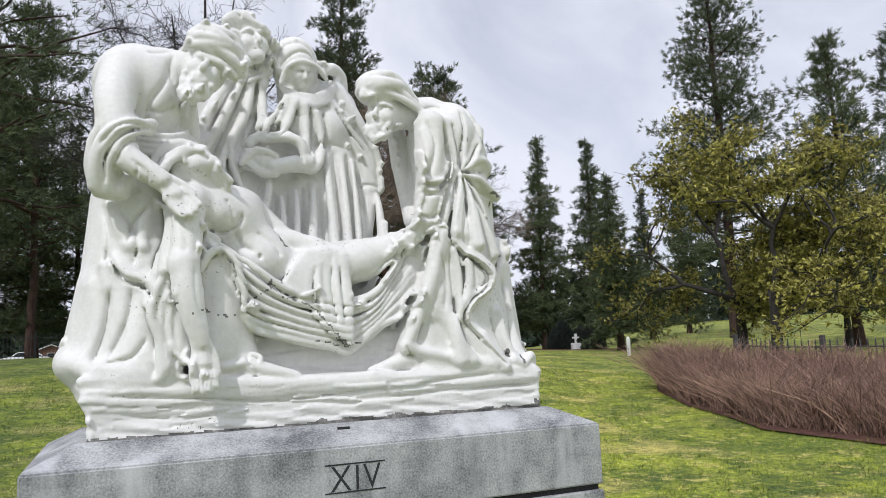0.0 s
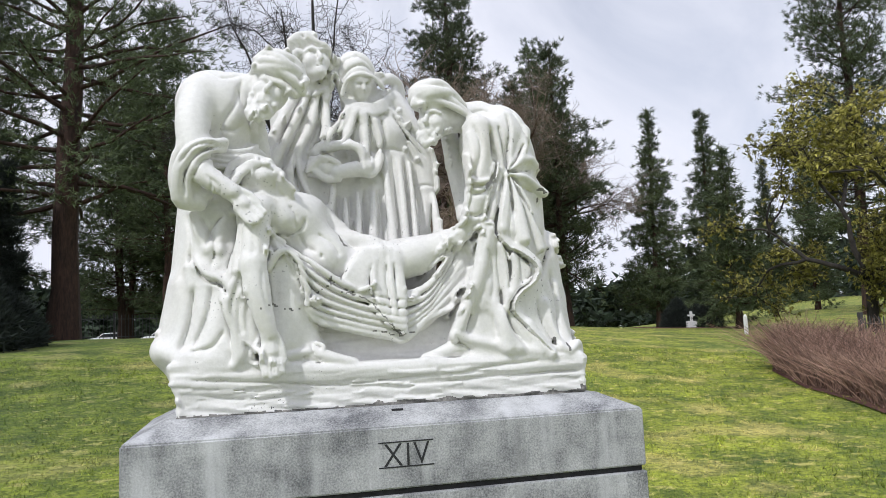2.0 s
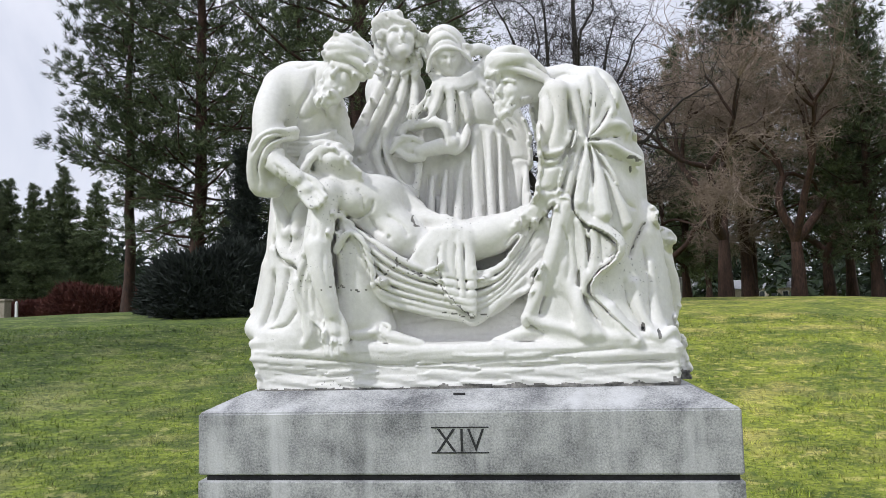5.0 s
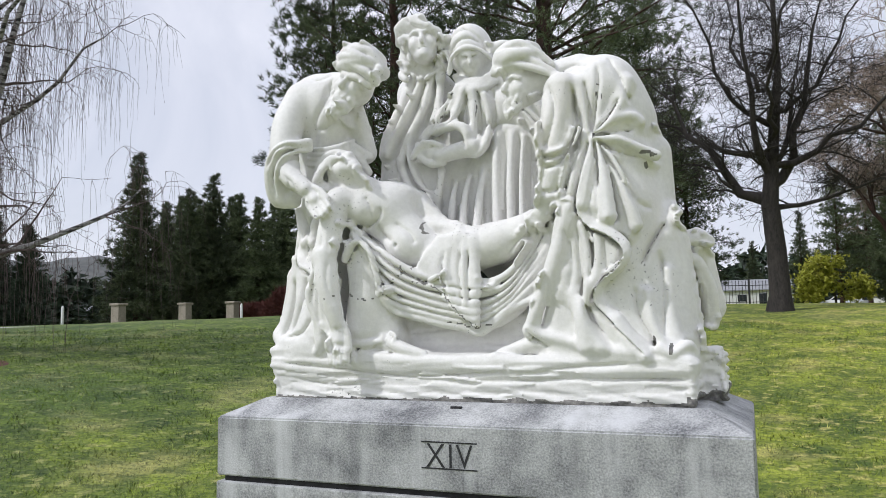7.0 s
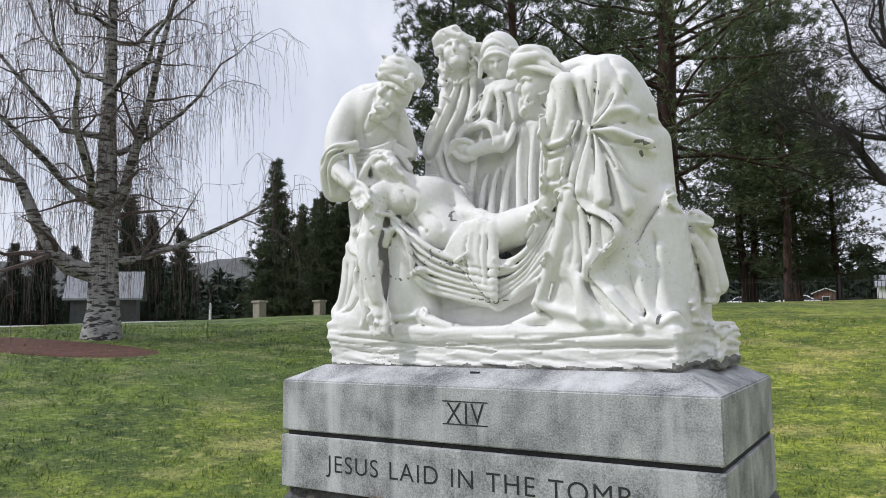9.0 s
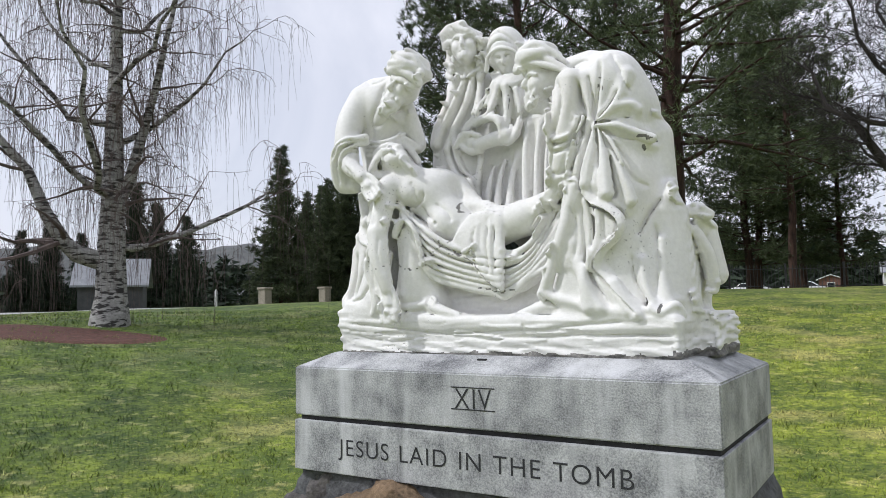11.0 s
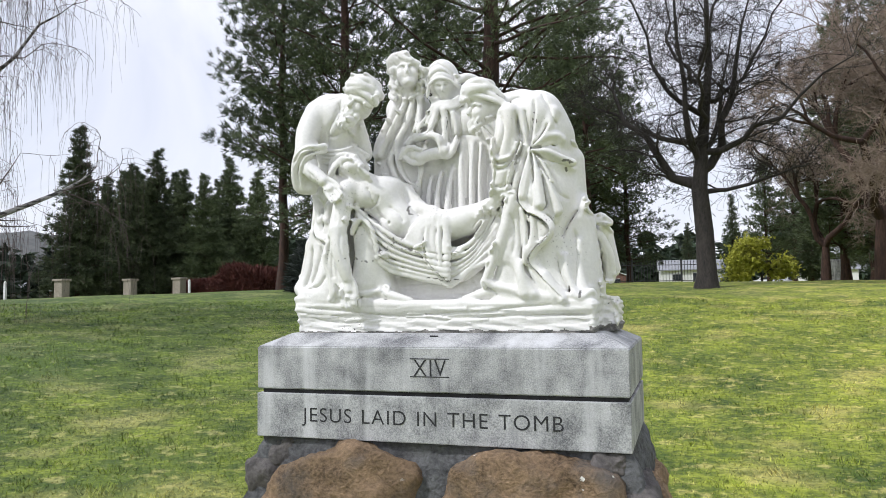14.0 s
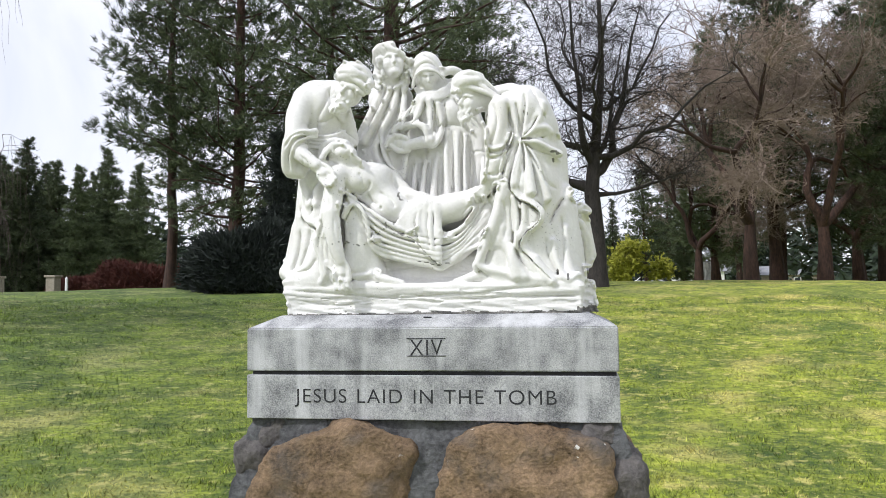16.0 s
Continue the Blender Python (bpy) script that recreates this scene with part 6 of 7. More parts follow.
E0, E3, E9, E16 = (-0.67, -2.27), (-0.36, -2.68), (1.41, -2.36), (0.68, -3.53)
PINE = "tall ponderosa pine with reddish bark and dark ragged crown"
FAR = "dark green pine standing on the far lawn"
# big pines behind the monument
big = pine("pine_tree", PINE, "pines behind the monument", *at(-12.4, 34, E3), 27, 11, 0.20, 0.25, 0.021, 0.85, tuft=0.28, per=12)
p2 = pine("pine_tree", PINE, "pines behind the monument", *at(-29.5, 40, E16), 21, 12, 0.26, 0.22, 0.012, 1.0)
p3 = pine("pine_tree", "dark pine with drooping boughs close to the ground", "pines behind the monument", *at(-25.2, 37, E16), 25, 13, 0.10, 0.20, 0.013, 1.1, tuft=0.30)
again(p3, -18.5, 46, 0.95, 70, E16)
again(p2, -5.2, 55, 1.15, 120, E0)
again(p3, -8.0, 58, 0.95, 200, E0)
for az, r, s_, t_ in ((-10.0, 60, 0.85, 30), (-7.0, 66, 0.8, 110), (-4.2, 62, 0.7, 210)):
    again(p3, az, r, s_, t_, E9)
# far left row
f1 = pine("pine_tree", FAR, "far pines", *at(-38.7, 72, E16), 13.5, 21, 0.10, 0.28, 0.014, 1.35, None, None, "spruce", 0.34, 22)
f2 = pine("pine_tree", FAR, "far pines", *at(-44.7, 66, E9), 13.8, 22, 0.08, 0.26, 0.013, 1.35, None, None, "spruce", 0.34, 22)
for az, r, s, t in ((-36.8, 76, 0.92, 30), (-35.2, 70, 0.82, 80), (-33.4, 78, 1.05, 130), (-40.6, 74, 0.86, 250), (-31.6, 74, 0.9, 10), (-39.6, 82, 0.95, 190), (-37.6, 84, 1.0, 310), (-41.8, 80, 0.9, 60), (-34.4, 86, 0.95, 200)):
    again(f1, az, r, s, t, E16)
for az, r, s, t in ((-43.4, 74, 0.6, 340), (-42.0, 78, 0.9, 100), (-43.0, 72, 0.72, 60), (-41.3, 70, 0.85, 170), (-39.8, 76, 0.8, 220)):
    again(f2, az, r, s, t, E9)
s1 = pine("spruce_tree", "dense dark spruce beside the shed", "spruces", *at(-53.5, 62, E9), 8.2, 31, 0.02, 0.25, 0.014, 2.2, None, M_SPRUCE, "spruce", 0.34, 24)
for az, r, s, t in ((-51.6, 60, 0.85, 40), (-55.2, 66, 1.25, 100), (-60.4, 64, 0.9, 180), (-62.0, 60, 0.7, 260), (-58.4, 70, 0.8, 20), (-66, 60, 1.1, 300)):
    again(s1, az, r, s, t, E9)
# right-hand pines
g1 = pine("pine_tree", FAR, "right pines", *at(24.0, 46, E3), 17.5, 41, 0.13, 0.19, 0.016, 1.5)
g2 = pine("pine_tree", FAR, "right pines", *at(30.5, 50, E3), 14.2, 42, 0.08, 0.20, 0.014, 1.4, None, None, "spruce")
again(g2, 34.4, 56, 1.08, 90, E3)
g3 = pine("pine_tree", FAR, "right pines", *at(36.6, 42, E0), 9.6, 43, 0.12, 0.24, 0.018, 1.5, None, None, "spruce")
g4 = pine("pine_tree", "very tall pine with an open dark crown", "right pines", *at(44.6, 58, E0), 30, 44, 0.20, 0.17, 0.014, 1.1, tuft=0.30)
again(g1, 52.2, 40, 0.85, 60, E0)
again(g4, 16.6, 52, 0.93, 140, E0)
again(g2, 38.9, 66, 0.9, 200, E0)
again(g1, 56.5, 55, 1.1, 10, E0)
again(g2, 41.5, 75, 1.1, 250, E0)
again(g4, 21.0, 62, 0.8, 20, E16)
again(g1, 19.8, 58, 1.1, 45, E16)
again(g1, 10.6, 60, 1.1, 95, E16)
again(g4, 14.8, 58, 0.75, 300, E16)
for ob_, az, r, s_, t_ in ((g1, 5.8, 78, 0.72, 15), (g2, 3.4, 90, 0.75, 135), (g1, 7.4, 88, 0.8, 95), (g2, 8.4, 84, 0.9, 75), (g1, 10.4, 76, 0.85, 195), (g1, 12.2, 70, 0.9, 320), (g2, 0.4, 100, 0.6, 255)):
    again(ob_, az, r, s_, t_, E16)
# leafless trees
OAK = ((-1, 0.1, 3.6, 4.5, 0.22, 3.6), (0.7, 0.2, 4.2, 6.5, 0.20, 2.6), (-0.3, -0.6, 4.4, 7.0, 0.16, 3.2), (1, -0.2, 4.8, 2.6, 0.13, 4.6), (-1, 0.5, 5.2, 2.4, 0.11, 4.4), (0.3, 1, 5.0, 5.0, 0.13, 3.6),
       (1, 0.3, 3.4, 0.9, 0.09, 3.4), (-0.8, -0.6, 6.2, 4.6, 0.11, 3.2), (0.9, 0.6, 6.6, 4.2, 0.10, 3.4), (0.1, -1, 5.6, 3.6, 0.10, 4.0), (-0.6, 0.7, 7.4, 4.6, 0.09, 2.6), (0.5, -0.5, 8.0, 4.4, 0.08, 2.4))
open_tree("bare_tree", "dark leafless broadleaf tree with forked trunk", *at(2.2, 28, E16), 2.2, 52, OAK,
          [(0, 0, 0), (0.03, 0, 0.6), (0.0, 0, 2.0), (-0.12, 0, 3.6), (0.05, 0, 5.2), (0.35, 0.1, 8.0), (0.3, 0.1, 13.5)], (0.46, 0.34, 0.31, 0.28, 0.20, 0.12, 0.03), M_DARKBARK, M_DARKBARK, M_DARKBARK, False)
t1 = bare("bare_tree", "leafless tree with a haze of brown twigs", "bare trees", *at(12.9, 42, E16), 15, 53, 0.024, 0.22, M_PINEBARK, M_TWIG, 0, 0.85, 6, 1.2, 0.12)
again(t1, 17.6, 44, 0.95, 140, E16)
again(t1, 19.6, 52, 0.9, 250, E16)
again(t1, 9.4, 54, 0.8, 60, E16)
BIRCH = ((-1, 0.2, 1.55, 5.2, 0.25, 3.5), (1, -0.1, 2.9, 7.6, 0.19, 1.7), (1, 0.3, 1.9, 2.2, 0.11, 4.4), (-1, -0.5, 3.4, 4.0, 0.10, 3.7), (0.3, 1, 2.8, 4.0, 0.11, 3.8), (-0.3, -1, 3.2, 4.2, 0.11, 3.7),
         (1, 0.4, 4.6, 3.6, 0.09, 3.3), (-1, 0.3, 5.0, 3.4, 0.09, 3.2), (0.6, -0.8, 6.0, 3.0, 0.08, 2.9), (-0.7, 0.8, 6.4, 2.6, 0.07, 2.8), (0.9, 0.5, 7.4, 2.2, 0.06, 2.5), (-0.8, -0.5, 7.8, 2.0, 0.06, 2.4))
open_tree("birch_tree", "weeping birch with white bark and hanging leafless twigs", *at(-56.7, 20, E9), -56.7, 61, BIRCH,
          [(0, 0, 0), (0.05, 0, 0.8), (0.02, 0, 1.7), (0.0, 0.05, 3.2), (-0.08, 0.1, 5.2), (0.0, 0.1, 8.0), (0.05, 0.1, 11.5)], (0.50, 0.37, 0.34, 0.27, 0.20, 0.12, 0.03), M_BIRCH, M_BIRCHTWIG, M_BIRCHTWIG, True)
# young leaf
l1 = leafy("broadleaf_tree", "broadleaf tree in sparse yellow-green spring leaf", "leafing trees", *at(45.0, 34, E0), 8.8, 71, M_LEAF, 0.8, 1.2)
again(l1, 47.2, 30, 0.92, 130, E0)
again(l1, 51.6, 34, 0.70, 240, E0)
y1 = leafy("broadleaf_tree", "small bright yellow-green tree beside the houses", "leafing trees", *at(5.4, 58, E16), 3.3, 75, M_YELLOW, 0.8, 1.0, 0.2)
again(y1, 2.6, 120, 1.3, 60, E16)
# shrubs
c1 = pine("cypress_tree", "narrow black-green conifer behind the juniper mounds", "dark conifers", *at(-20.4, 31, E3), 6.4, 33, 0.02, 0.20, 0.014, 2.6, M_DARKBARK, M_YEW, "spruce", 0.30, 24)
again(c1, -16.0, 33, 1.08, 140, E3)
for az, r, rx, h, sd in ((-22.6, 27, 2.4, 2.5, 81), (-18.6, 28, 2.6, 2.4, 82)):
    mound("juniper", "very dark dense juniper mound at the lawn edge", *at(az, r, E3), rx, rx, h, sd, M_YEW, 3800, 0.3, "shrub", "junipers")
rb = mound("round_shrub", "clipped dark round evergreen shrub", *at(32.4, 46, E0), 0.95, 0.95, 1.7, 84, M_YEW, 1500, 0.18, "shrub", "round shrubs")
again(rb, 34.3, 46, 1.0, 90, E0)
for az, r, rx, h, sd in ((-32.0, 50, 3.4, 1.9, 85), (-28.0, 49, 3.2, 1.6, 86), (-35.0, 54, 2.4, 1.1, 87)):
    mound("red_shrub", "dark red-brown leafless hedge shrub", *at(az, r, E16), rx, 1.2, h, sd, M_BURGUNDY, 2200, 0.35, "shrub", "red shrubs")


def build_far_woods():
    """Far dark woods that close the view between the nearer trees."""
    rng = np.random.default_rng(9)
    n = 620
    az = rng.uniform(-85, 80, n)
    r = rng.uniform(120, 230, n)
    vs, fs, base = [], [], 0
    for a, d in zip(az, r):
        x, y = at(a, d)
        h = rng.uniform(6, 13) * (0.75 if a < -40 else 1.0)
        m = 60
        u = rng.random(m) ** 0.8
        w = h * 0.22 * (1.05 - u)
        th = rng.uniform(0, 6.28, m)
        c = np.stack([x + w * np.cos(th), y + w * np.sin(th), gz(x, y) + u * h], -1)
        v, f = blades(c, np.stack([np.cos(th), np.sin(th), 0 * th - 0.2], -1), 3, 1.9, 0.9, 0.5, rng)
        vs.append(v)
        fs.append(f + base)
        base += len(v)
    ob = new("far_woods", raw_mesh("far_woods", np.concatenate(vs), np.concatenate(fs), M_SPRUCE))
    tagged(ob, "distant dark conifer woods", "woods", kind="stuff")
    # wooded ridge on the skyline
    a = np.linspace(-100, 20, 121)
    rows = []
    for k, (d, s) in enumerate(((420, 0.0), (520, 0.75), (640, 1.0), (900, 0.9))):
        hh = np.interp(a, (-100, -60, -48, -40, -20, 20), (44, 48, 52, 50, 36, 20)) * (1 + 0.04 * np.sin(a * 0.9) + 0.02 * np.sin(a * 3.1 + k))
        rows.append(np.stack([CENTRE[0] + d * np.sin(np.radians(a)), CENTRE[1] + d * np.cos(np.radians(a)), hh * s - 6 * (1 - s)], -1))
    v = np.concatenate(rows)
    n = len(a)
    i, j = np.arange(len(rows) - 1)[:, None] * n, np.arange(n - 1)[None]
    q = np.stack([i + j, i + j + 1, i + n + j + 1, i + n + j], -1).reshape(-1, 4)
    tagged(new("hill", raw_mesh("hill", v, None, M_HILL, True, quads=q)), "distant wooded grey-green ridge", "hill", kind="structure")


def build_red_bed():
    """A curving bed of leafless reddish stems, with leaf litter at the foot."""
    rng = np.random.default_rng(17)
    n = 12000
    az = rng.uniform(39.2, 63, n)
    front = np.interp(az, (39.2, 41, 45.7, 53, 63), (19.0, 16.6, 13.8, 12.6, 12.4))
    deep = rng.random(n) * np.interp(az, (39.2, 42, 63), (1.6, 4.6, 6.0))
    r = front + deep
    x, y = E0[0] + r * np.sin(np.radians(az)), E0[1] + r * np.cos(np.radians(az))
    z = rise(x, y)
    h = rng.uniform(0.45, 1.22, n) * (0.85 + 0.15 * np.sin(x * 1.7))
    paths = []
    for k in range(n):
        d = rng.normal(0, 0.58, 2)
        p0 = np.array((x[k], y[k], z[k]))
        paths.append((np.stack([p0, p0 + (d[0] * h[k] * 0.35, d[1] * h[k] * 0.35, h[k] * 0.55), p0 + (d[0] * h[k] + rng.normal(0, 0.05), d[1] * h[k] + rng.normal(0, 0.05), h[k])]), (0.008, 0.006, 0.003)))
        if k % 3 != 2:
            s = p0 + (d[0] * h[k] * 0.35, d[1] * h[k] * 0.35, h[k] * 0.55)
            paths.append((np.stack([s, s + rng.normal(0, 0.08, 3) + (0, 0, h[k] * 0.22), s + rng.normal(0, 0.14, 3) + (0, 0, h[k] * 0.42)]), (0.005, 0.004, 0.002)))
    v, f = tubes(paths, 3)
    tagged(new("red_stem_hedge", raw_mesh("red_stem_hedge", v, f, M_REDTWIG)), "bed of leafless reddish-brown shrub stems", "shrub bed", kind="stuff")
    a = np.linspace(38.9, 64, 60)
    fr = np.interp(a, (38.9, 41, 45.7, 53, 64), (18.8, 16.2, 13.4, 12.2, 12.0))
    rows = []
    for k in range(5):
        rr = fr + k * 1.5
        xx, yy = E0[0] + rr * np.sin(np.radians(a)), E0[1] + rr * np.cos(np.radians(a))
        rows.append(np.stack([xx, yy, rise(xx, yy) + 0.03], -1))
    v = np.concatenate(rows)
    i, j = np.arange(4)[:, None] * 60, np.arange(59)[None]
    q = np.stack([i + j, i + j + 1, i + 61 + j, i + 60 + j], -1).reshape(-1, 4)
    tagged(new("mulch_bed", raw_mesh("mulch_bed", v, None, M_MULCH, True, quads=q)), "brown leaf litter under the shrubs", "flower bed", kind="structure")


build_far_woods()
build_red_bed()


# ---- small things far off ----
def white_post(az, r, eye, h=0.8):
    x, y = at(az, r, eye)
    post = thing("marker_post", x, y, gz(x, y), "white wooden marker post standing in the lawn", "post", "white posts")
    part("shaft", bm_mesh("shaft", box_bm(-0.055, 0.055, -0.055, 0.055, -0.1, h * 0.86, 0.008), M_WHITE), post)
    bm = bmesh.new()
    bmesh.ops.create_cone(bm, cap_ends=True, segments=12, radius1=0.075, radius2=0.03, depth=h * 0.12, matrix=Matrix.Translation((0, 0, h * 0.92)))
    part("cap", bm_mesh("cap", bm, M_WHITE), post)


def picket_fence(points, h, step, label):
    """An iron fence with rails, posts and single pickets between places on the ground."""
    x0, y0 = points[0]
    fence = thing("iron_fence", 0, 0, 0, label, "fence")
    bar = box_bm(-0.012, 0.012, -0.012, 0.012, -0.05, h)
    bmesh.ops.create_cone(bar, cap_ends=True, segments=4, radius1=0.026, radius2=0.0, depth=0.10, matrix=Matrix.Translation((0, 0, h + 0.05)))
    picket = bm_mesh("picket", bar, M_IRON)
    stout = bm_mesh("post", box_bm(-0.05, 0.05, -0.05, 0.05, -0.05, h + 0.16, 0.01), M_IRON)
    k = 0
    for (ax, ay), (bx, by) in zip(points, points[1:]):
        n = max(2, int(math.hypot(bx - ax, by - ay) / step))
        for i in range(n):
            t = i / n
            x, y = ax + (bx - ax) * t, ay + (by - ay) * t
            ob = part("post" if k % 16 == 0 else "picket", stout if k % 16 == 0 else picket, fence)
            ob.matrix_basis = pose(x, y, gz(x, y))
            k += 1
        a, b = Vector((ax, ay, gz(ax, ay))), Vector((bx, by, gz(bx, by)))
        for z in (0.18, h - 0.12):
            v, f = tubes([(np.array([a + Vector((0, 0, z)), b + Vector((0, 0, z))]), np.array([0.018, 0.018]))], 4)
            part("rail", raw_mesh("rail", v, f, M_IRON), fence)


def gable_house(name, label, az, r, eye, w, d, wall, roof, turn, wall_mat, roof_mat, openings, category="house", group=""):
    """A small building: walls with thickness, pitched roof with eaves, windows and doors set in the front."""
    x, y = at(az, r, eye)
    ob = thing(name, x, y, gz(x, y) - 0.05, label, category, group, turn=turn)
    bm = bmesh.new()
    pts = [(-w / 2, 0), (w / 2, 0), (w / 2, wall), (0, wall + roof), (-w / 2, wall)]
    if roof_mat is M_ROOF and w > d:
        pts = None
    if pts is None:
        box_bm(-w / 2, w / 2, -d / 2, d / 2, 0, wall, bm=bm)
        a = [bm.verts.new(p) for p in ((-w / 2, -d / 2, wall), (-w / 2, d / 2, wall), (-w / 2, 0, wall + roof))]
        b = [bm.verts.new(p) for p in ((w / 2, -d / 2, wall), (w / 2, d / 2, wall), (w / 2, 0, wall + roof))]
        bm.faces.new(a)
        bm.faces.new(b[::-1])
    else:
        f = [bm.verts.new((px, -d / 2, pz)) for px, pz in pts]
        g = [bm.verts.new((px, d / 2, pz)) for px, pz in pts]
        bm.faces.new(f)
        bm.faces.new(g[::-1])
        for i in range(5):
            bm.faces.new((f[i], g[i], g[(i + 1) % 5], f[(i + 1) % 5]))
    part("wall", bm_mesh("wall", bm, wall_mat), ob)
    for s in (-1, 1):
        if pts is None:
            q = [(-w / 2 - 0.3, s * (d / 2 + 0.3), wall - 0.12), (w / 2 + 0.3, s * (d / 2 + 0.3), wall - 0.12), (w / 2 + 0.3, 0, wall + roof + 0.03), (-w / 2 - 0.3, 0, wall + roof + 0.03)]
        else:
            q = [(s * (w / 2 + 0.25), -d / 2 - 0.25, wall - 0.12), (s * (w / 2 + 0.25), d / 2 + 0.25, wall - 0.12), (0, d / 2 + 0.25, wall + roof + 0.03), (0, -d / 2 - 0.25, wall + roof + 0.03)]
        bm = bmesh.new()
        lo = [bm.verts.new(p) for p in q]
        hi = [bm.verts.new((p[0], p[1], p[2] + 0.1)) for p in q]
        bm.faces.new(lo[::-1])
        bm.faces.new(hi)
        for i in range(4):
            bm.faces.new((lo[i], lo[(i + 1) % 4], hi[(i + 1) % 4], hi[i]))
        bmesh.ops.recalc_face_normals(bm, faces=bm.faces[:])
        part("roof", bm_mesh("roof", bm, roof_mat), ob)
    for kind, ox, oz, ow, oh in openings:
        fr = part(kind, bm_mesh(kind, box_bm(ox - ow / 2, ox + ow / 2, -d / 2 - 0.05, -d / 2 + 0.02, oz, oz + oh, 0.01), M_WHITE), ob)
        part("pane", bm_mesh("pane", box_bm(ox - ow / 2 + 0.06, ox + ow / 2 - 0.06, -d / 2 - 0.06, -d / 2 - 0.04, oz + 0.06, oz + oh - 0.06), M_PANE), fr)
    return ob


def stone_pillar(az, r, eye, h=1.15, w=0.6):
    x, y = at(az, r, eye)
    p = thing("gate_pillar", x, y, gz(x, y) - 0.05, "tan stone gate pillar with a flat cap", "pillar", "gate pillars")
    part("shaft", bm_mesh("shaft", box_bm(-w / 2, w / 2, -w / 2, w / 2, 0, h, 0.03), M_PILLAR), p)
    part("cap", bm_mesh("cap", box_bm(-w * 0.62, w * 0.62, -w * 0.62, w * 0.62, h, h + 0.14, 0.03), M_PILLAR), p)


def car(az, r, eye, turn):
    x, y = at(az, r, eye)
    ob = thing("car", x, y, gz(x, y), "white parked car beyond the lawn", "car", "cars", turn=turn)
    bm = bmesh.new()
    prof = [(-2.2, 0.35), (-2.25, 0.75), (-1.9, 0.92), (-1.3, 0.98), (-0.7, 1.42), (0.9, 1.44), (1.6, 0.98), (2.2, 0.85), (2.25, 0.35)]
    a = [bm.verts.new((px, -0.88, pz)) for px, pz in prof]
    b = [bm.verts.new((px, 0.88, pz)) for px, pz in prof]
    bm.faces.new(a)
    bm.faces.new(b[::-1])
    for i in range(len(prof)):
        j = (i + 1) % len(prof)
        bm.faces.new((a[i], b[i], b[j], a[j]))
    bmesh.ops.recalc_face_normals(bm, faces=bm.faces[:])
    bmesh.ops.bevel(bm, geom=bm.edges[:], offset=0.07, segments=2, affect="EDGES")
    body = part("body", bm_mesh("body", bm, M_CARPAINT, True), ob)
    bm = bmesh.new()
    f = [bm.verts.new(p) for p in ((-1.1, -0.892, 1.0), (1.4, -0.892, 1.0), (0.8, -0.892, 1.36), (-0.65, -0.892, 1.36))]
    bm.faces.new(f)
    part("side_window", bm_mesh("side_window", bm, M_PANE), body)
    for wx in (-1.4, 1.4):
        for wy in (-0.82, 0.82):
            bm = bmesh.new()
            bmesh.ops.create_cone(bm, cap_ends=True, segments=18, radius1=0.33, radius2=0.33, depth=0.2, matrix=pose(wx, wy, 0.33, 90))
            part("wheel", bm_mesh("wheel", bm, M_TYRE), ob)


white_post(37.1, 31, E0, 0.78)
white_post(-36.1, 44, E16, 0.85)
white_post(-49.5, 44, E9, 1.0)
white_post(-13.9, 35, E3, 0.85)
# fences
picket_fence([at(a, r, E3) for a, r in ((-16.5, 40), (-10, 40), (-3, 41), (4, 42))], 1.15, 0.16, "dark iron picket fence behind the pines")
picket_fence([at(a, r, E0) for a, r in ((44.5, 21.5), (47, 20.5), (50, 20), (54, 20), (58, 21))], 1.05, 0.15, "weathered dark picket fence behind the red shrubs")
# buildings and cars beyond the crest
HW = [("window", -2.6, 1.1, 1.1, 0.9), ("door", -0.4, 0.1, 0.95, 2.0), ("window", 1.4, 1.1, 1.1, 0.9), ("window", 3.2, 1.1, 0.9, 0.9)]
gable_house("house", "low white house with grey roof beyond the lawn", 1.0, 96, E16, 9, 5, 2.5, 1.1, 4, M_WHITE, M_ROOF, HW, group="houses")
gable_house("house", "low white house with grey roof beyond the lawn", 8.6, 104, E16, 9, 5, 2.4, 1.0, -8, M_WHITE, M_ROOF, HW, group="houses")
gable_house("house", "tan house seen between tree trunks", 16.0, 140, E16, 12, 6, 2.6, 1.4, -14, M_PILLAR, M_ROOF, HW, group="houses")
gable_house("shed", "small dark shed with pale grey roof behind the birch", -56.4, 42, E9, 3.0, 2.6, 1.3, 1.25, 50, M_SHEDWALL, M_ROOF, [("door", 0.0, 0.1, 0.9, 1.2)], "shed")
gable_house("kiosk", "small red brick building with white roof", -4.1, 105, E0, 2.8, 2.4, 2.2, 0.5, 5, M_BRICK, M_WHITE, [("door", 0.0, 0.1, 0.9, 1.7)], "building")
gable_house("house", "low reddish house far behind the gate", -46.6, 170, E9, 14, 7, 2.6, 1.8, 40, M_BRICK, M_ROOF, HW, group="houses")
car(-7.0, 84, E9, 6)
car(-10.4, 84, E9, 4)
car(5.8, 90, E16, -10)
for az, r in ((-36.9, 52), (-40.2, 54)):
    stone_pillar(az, r, E16)
stone_pillar(-46.0, 50, E9)
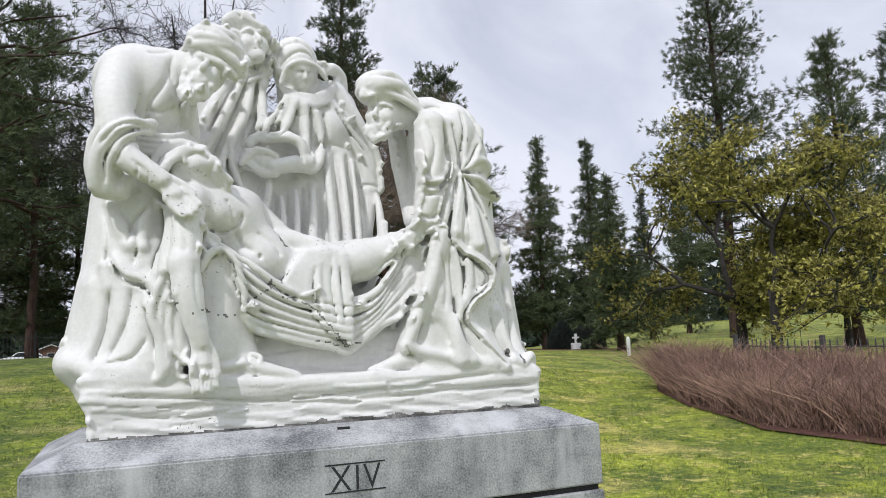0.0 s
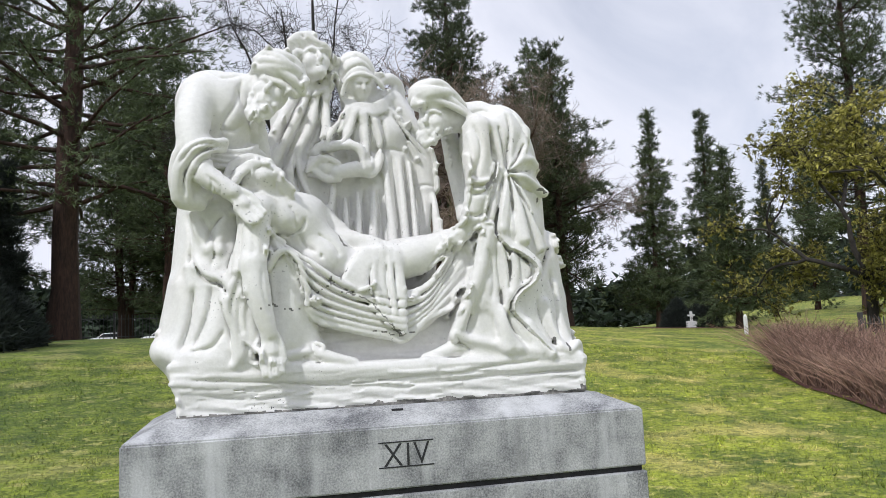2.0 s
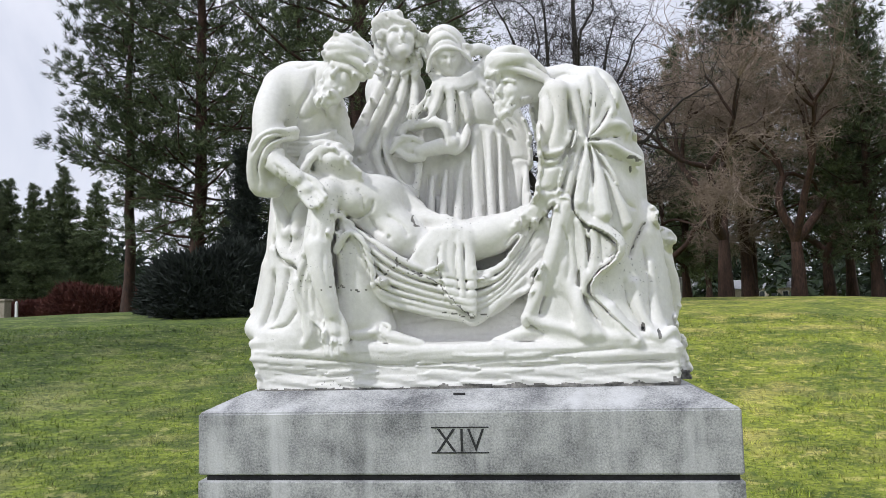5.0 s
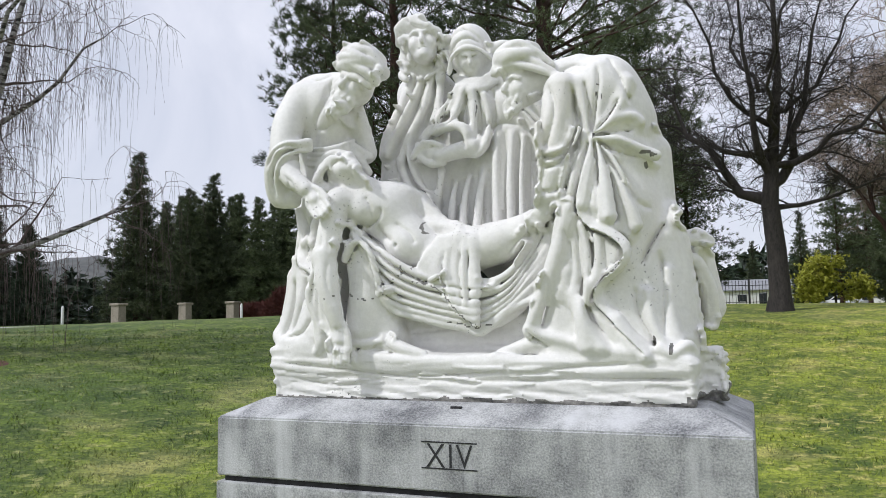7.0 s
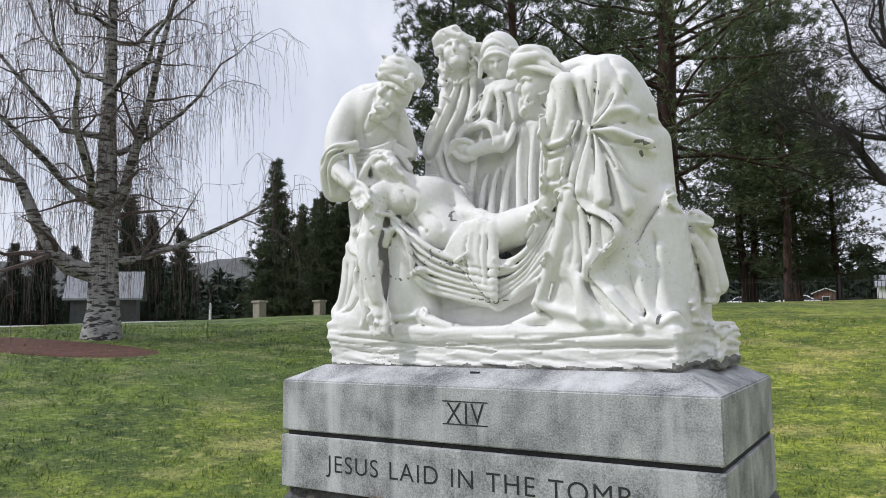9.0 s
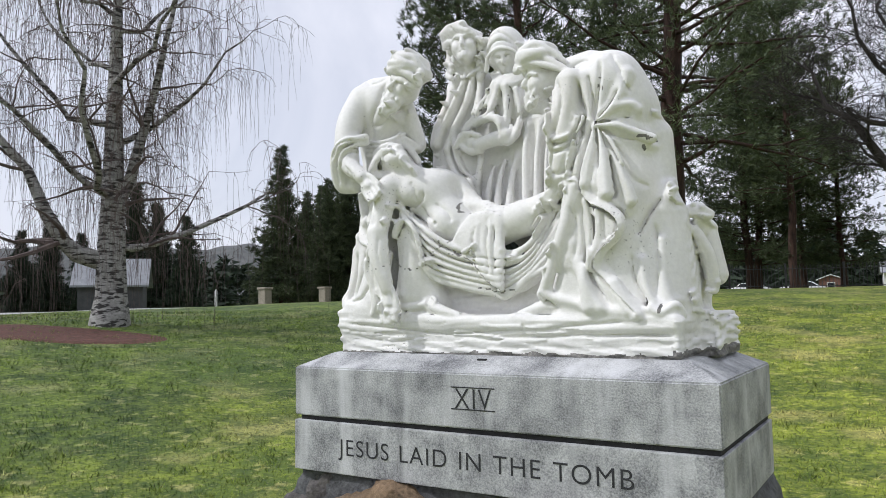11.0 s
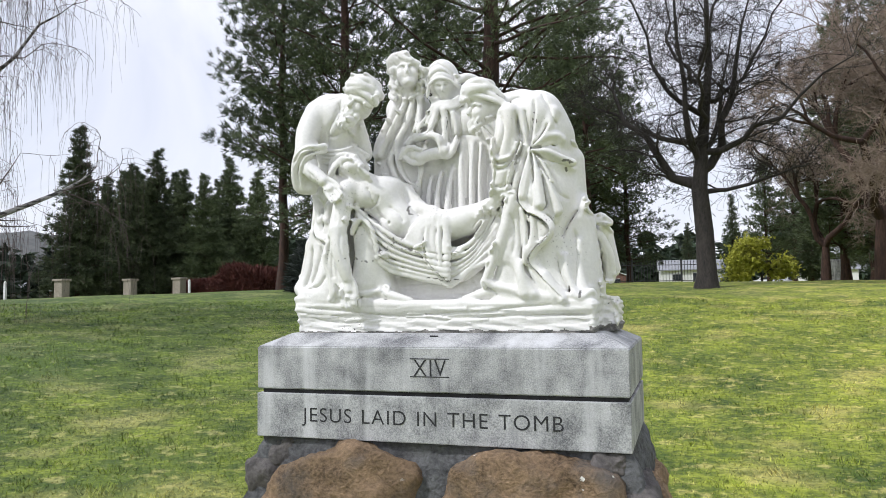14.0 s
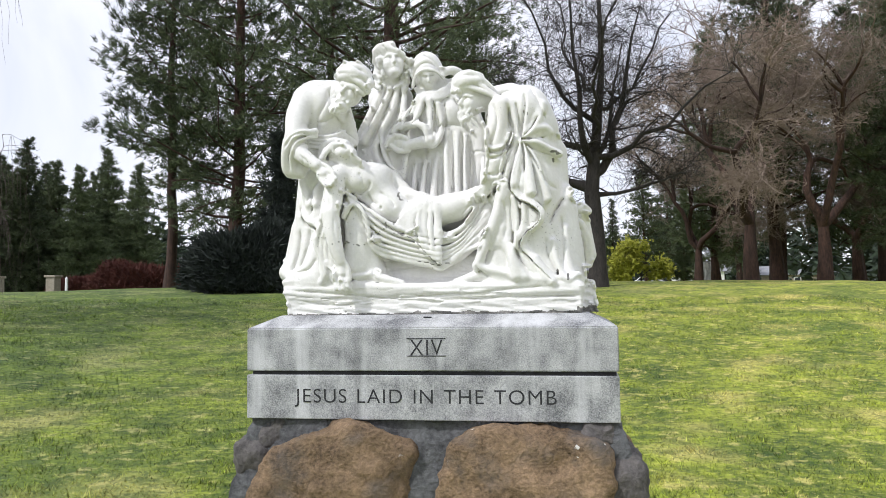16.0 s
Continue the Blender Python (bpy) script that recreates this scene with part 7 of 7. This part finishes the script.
# white cross between the round shrubs
gx, gy = at(33.3, 45.4, E0)
cross = thing("cross", gx, gy, gz(gx, gy) - 0.05, "small white stone cross between two round shrubs", "cross")
part("upright", bm_mesh("upright", box_bm(-0.07, 0.07, -0.05, 0.05, 0, 1.0, 0.01), M_WHITE), cross)
part("crossbar", bm_mesh("crossbar", box_bm(-0.22, 0.22, -0.045, 0.045, 0.72, 0.82, 0.01), M_WHITE), cross)
part("block", bm_mesh("block", box_bm(-0.25, 0.25, -0.2, 0.2, 0, 0.45, 0.02), M_WHITE), cross)
# grave stele
gx, gy = at(10.0, 60, E16)
stele = thing("gravestone", gx, gy, gz(gx, gy) - 0.05, "tall grey granite gravestone under the trees", "gravestone")
part("stone", bm_mesh("stone", box_bm(-0.4, 0.4, -0.2, 0.2, 0.3, 1.9, 0.1, 3), M_GRANITE), stele)
part("base", bm_mesh("base", box_bm(-0.6, 0.6, -0.35, 0.35, 0, 0.32, 0.02), M_GRANITE), stele)
# street lamp far behind
gx, gy = at(3.6, 100, E16)
lamp = thing("street_lamp", gx, gy, gz(gx, gy), "tall grey street lamp by the houses", "lamp")
v, f = tubes([(np.array([(0, 0, 0), (0, 0, 4), (0, 0, 8.0), (0.5, 0, 8.5), (1.6, 0, 8.6)]), np.array([0.11, 0.09, 0.07, 0.06, 0.05]))], 8)
part("pole", raw_mesh("pole", v, f, M_ROOF, True), lamp)
part("lantern", bm_mesh("lantern", box_bm(1.4, 2.1, -0.12, 0.12, 8.52, 8.64, 0.03), M_WHITE), lamp)


def flat_patch(name, label, category, cx, cy, rx, ry, turn, mat, lift=0.03):
    """A sheet that follows the ground: rings round a centre."""
    rows, n = [], 40
    a = np.arange(n) * 2 * math.pi / n
    for k in range(9):
        s = k / 8
        ux, uy = rx * s * np.cos(a), ry * s * np.sin(a)
        c, w = math.cos(radians(turn)), math.sin(radians(turn))
        x, y = cx + ux * c - uy * w, cy + ux * w + uy * c
        rows.append(np.stack([x, y, rise(x, y) + lift * (1 if k < 8 else 0)], -1))
    v = np.concatenate(rows)
    i, j = np.arange(8)[:, None] * n, np.arange(n)[None]
    k = (j + 1) % n
    q = np.stack([i + j, i + n + j, i + n + k, i + k], -1).reshape(-1, 4)
    tagged(new(name, raw_mesh(name, v, None, mat, True, quads=q)), label, category, kind="structure")


bx, by = at(-60.5, 18.5, E9)
flat_patch("mulch_ring", "reddish bark mulch round the birch", "flower bed", bx, by, 2.6, 1.1, 33, M_MULCH)
px, py = at(-63, 31, E9)
flat_patch("path", "pale gravel path behind the birch", "path", px, py, 7, 1.0, 31, M_PATH)
cx, cy = at(33.4, 45, E0)
flat_patch("burgundy_bed", "dark reddish planting bed round the cross", "flower bed", cx, cy, 3.6, 1.3, -33, M_MULCH)
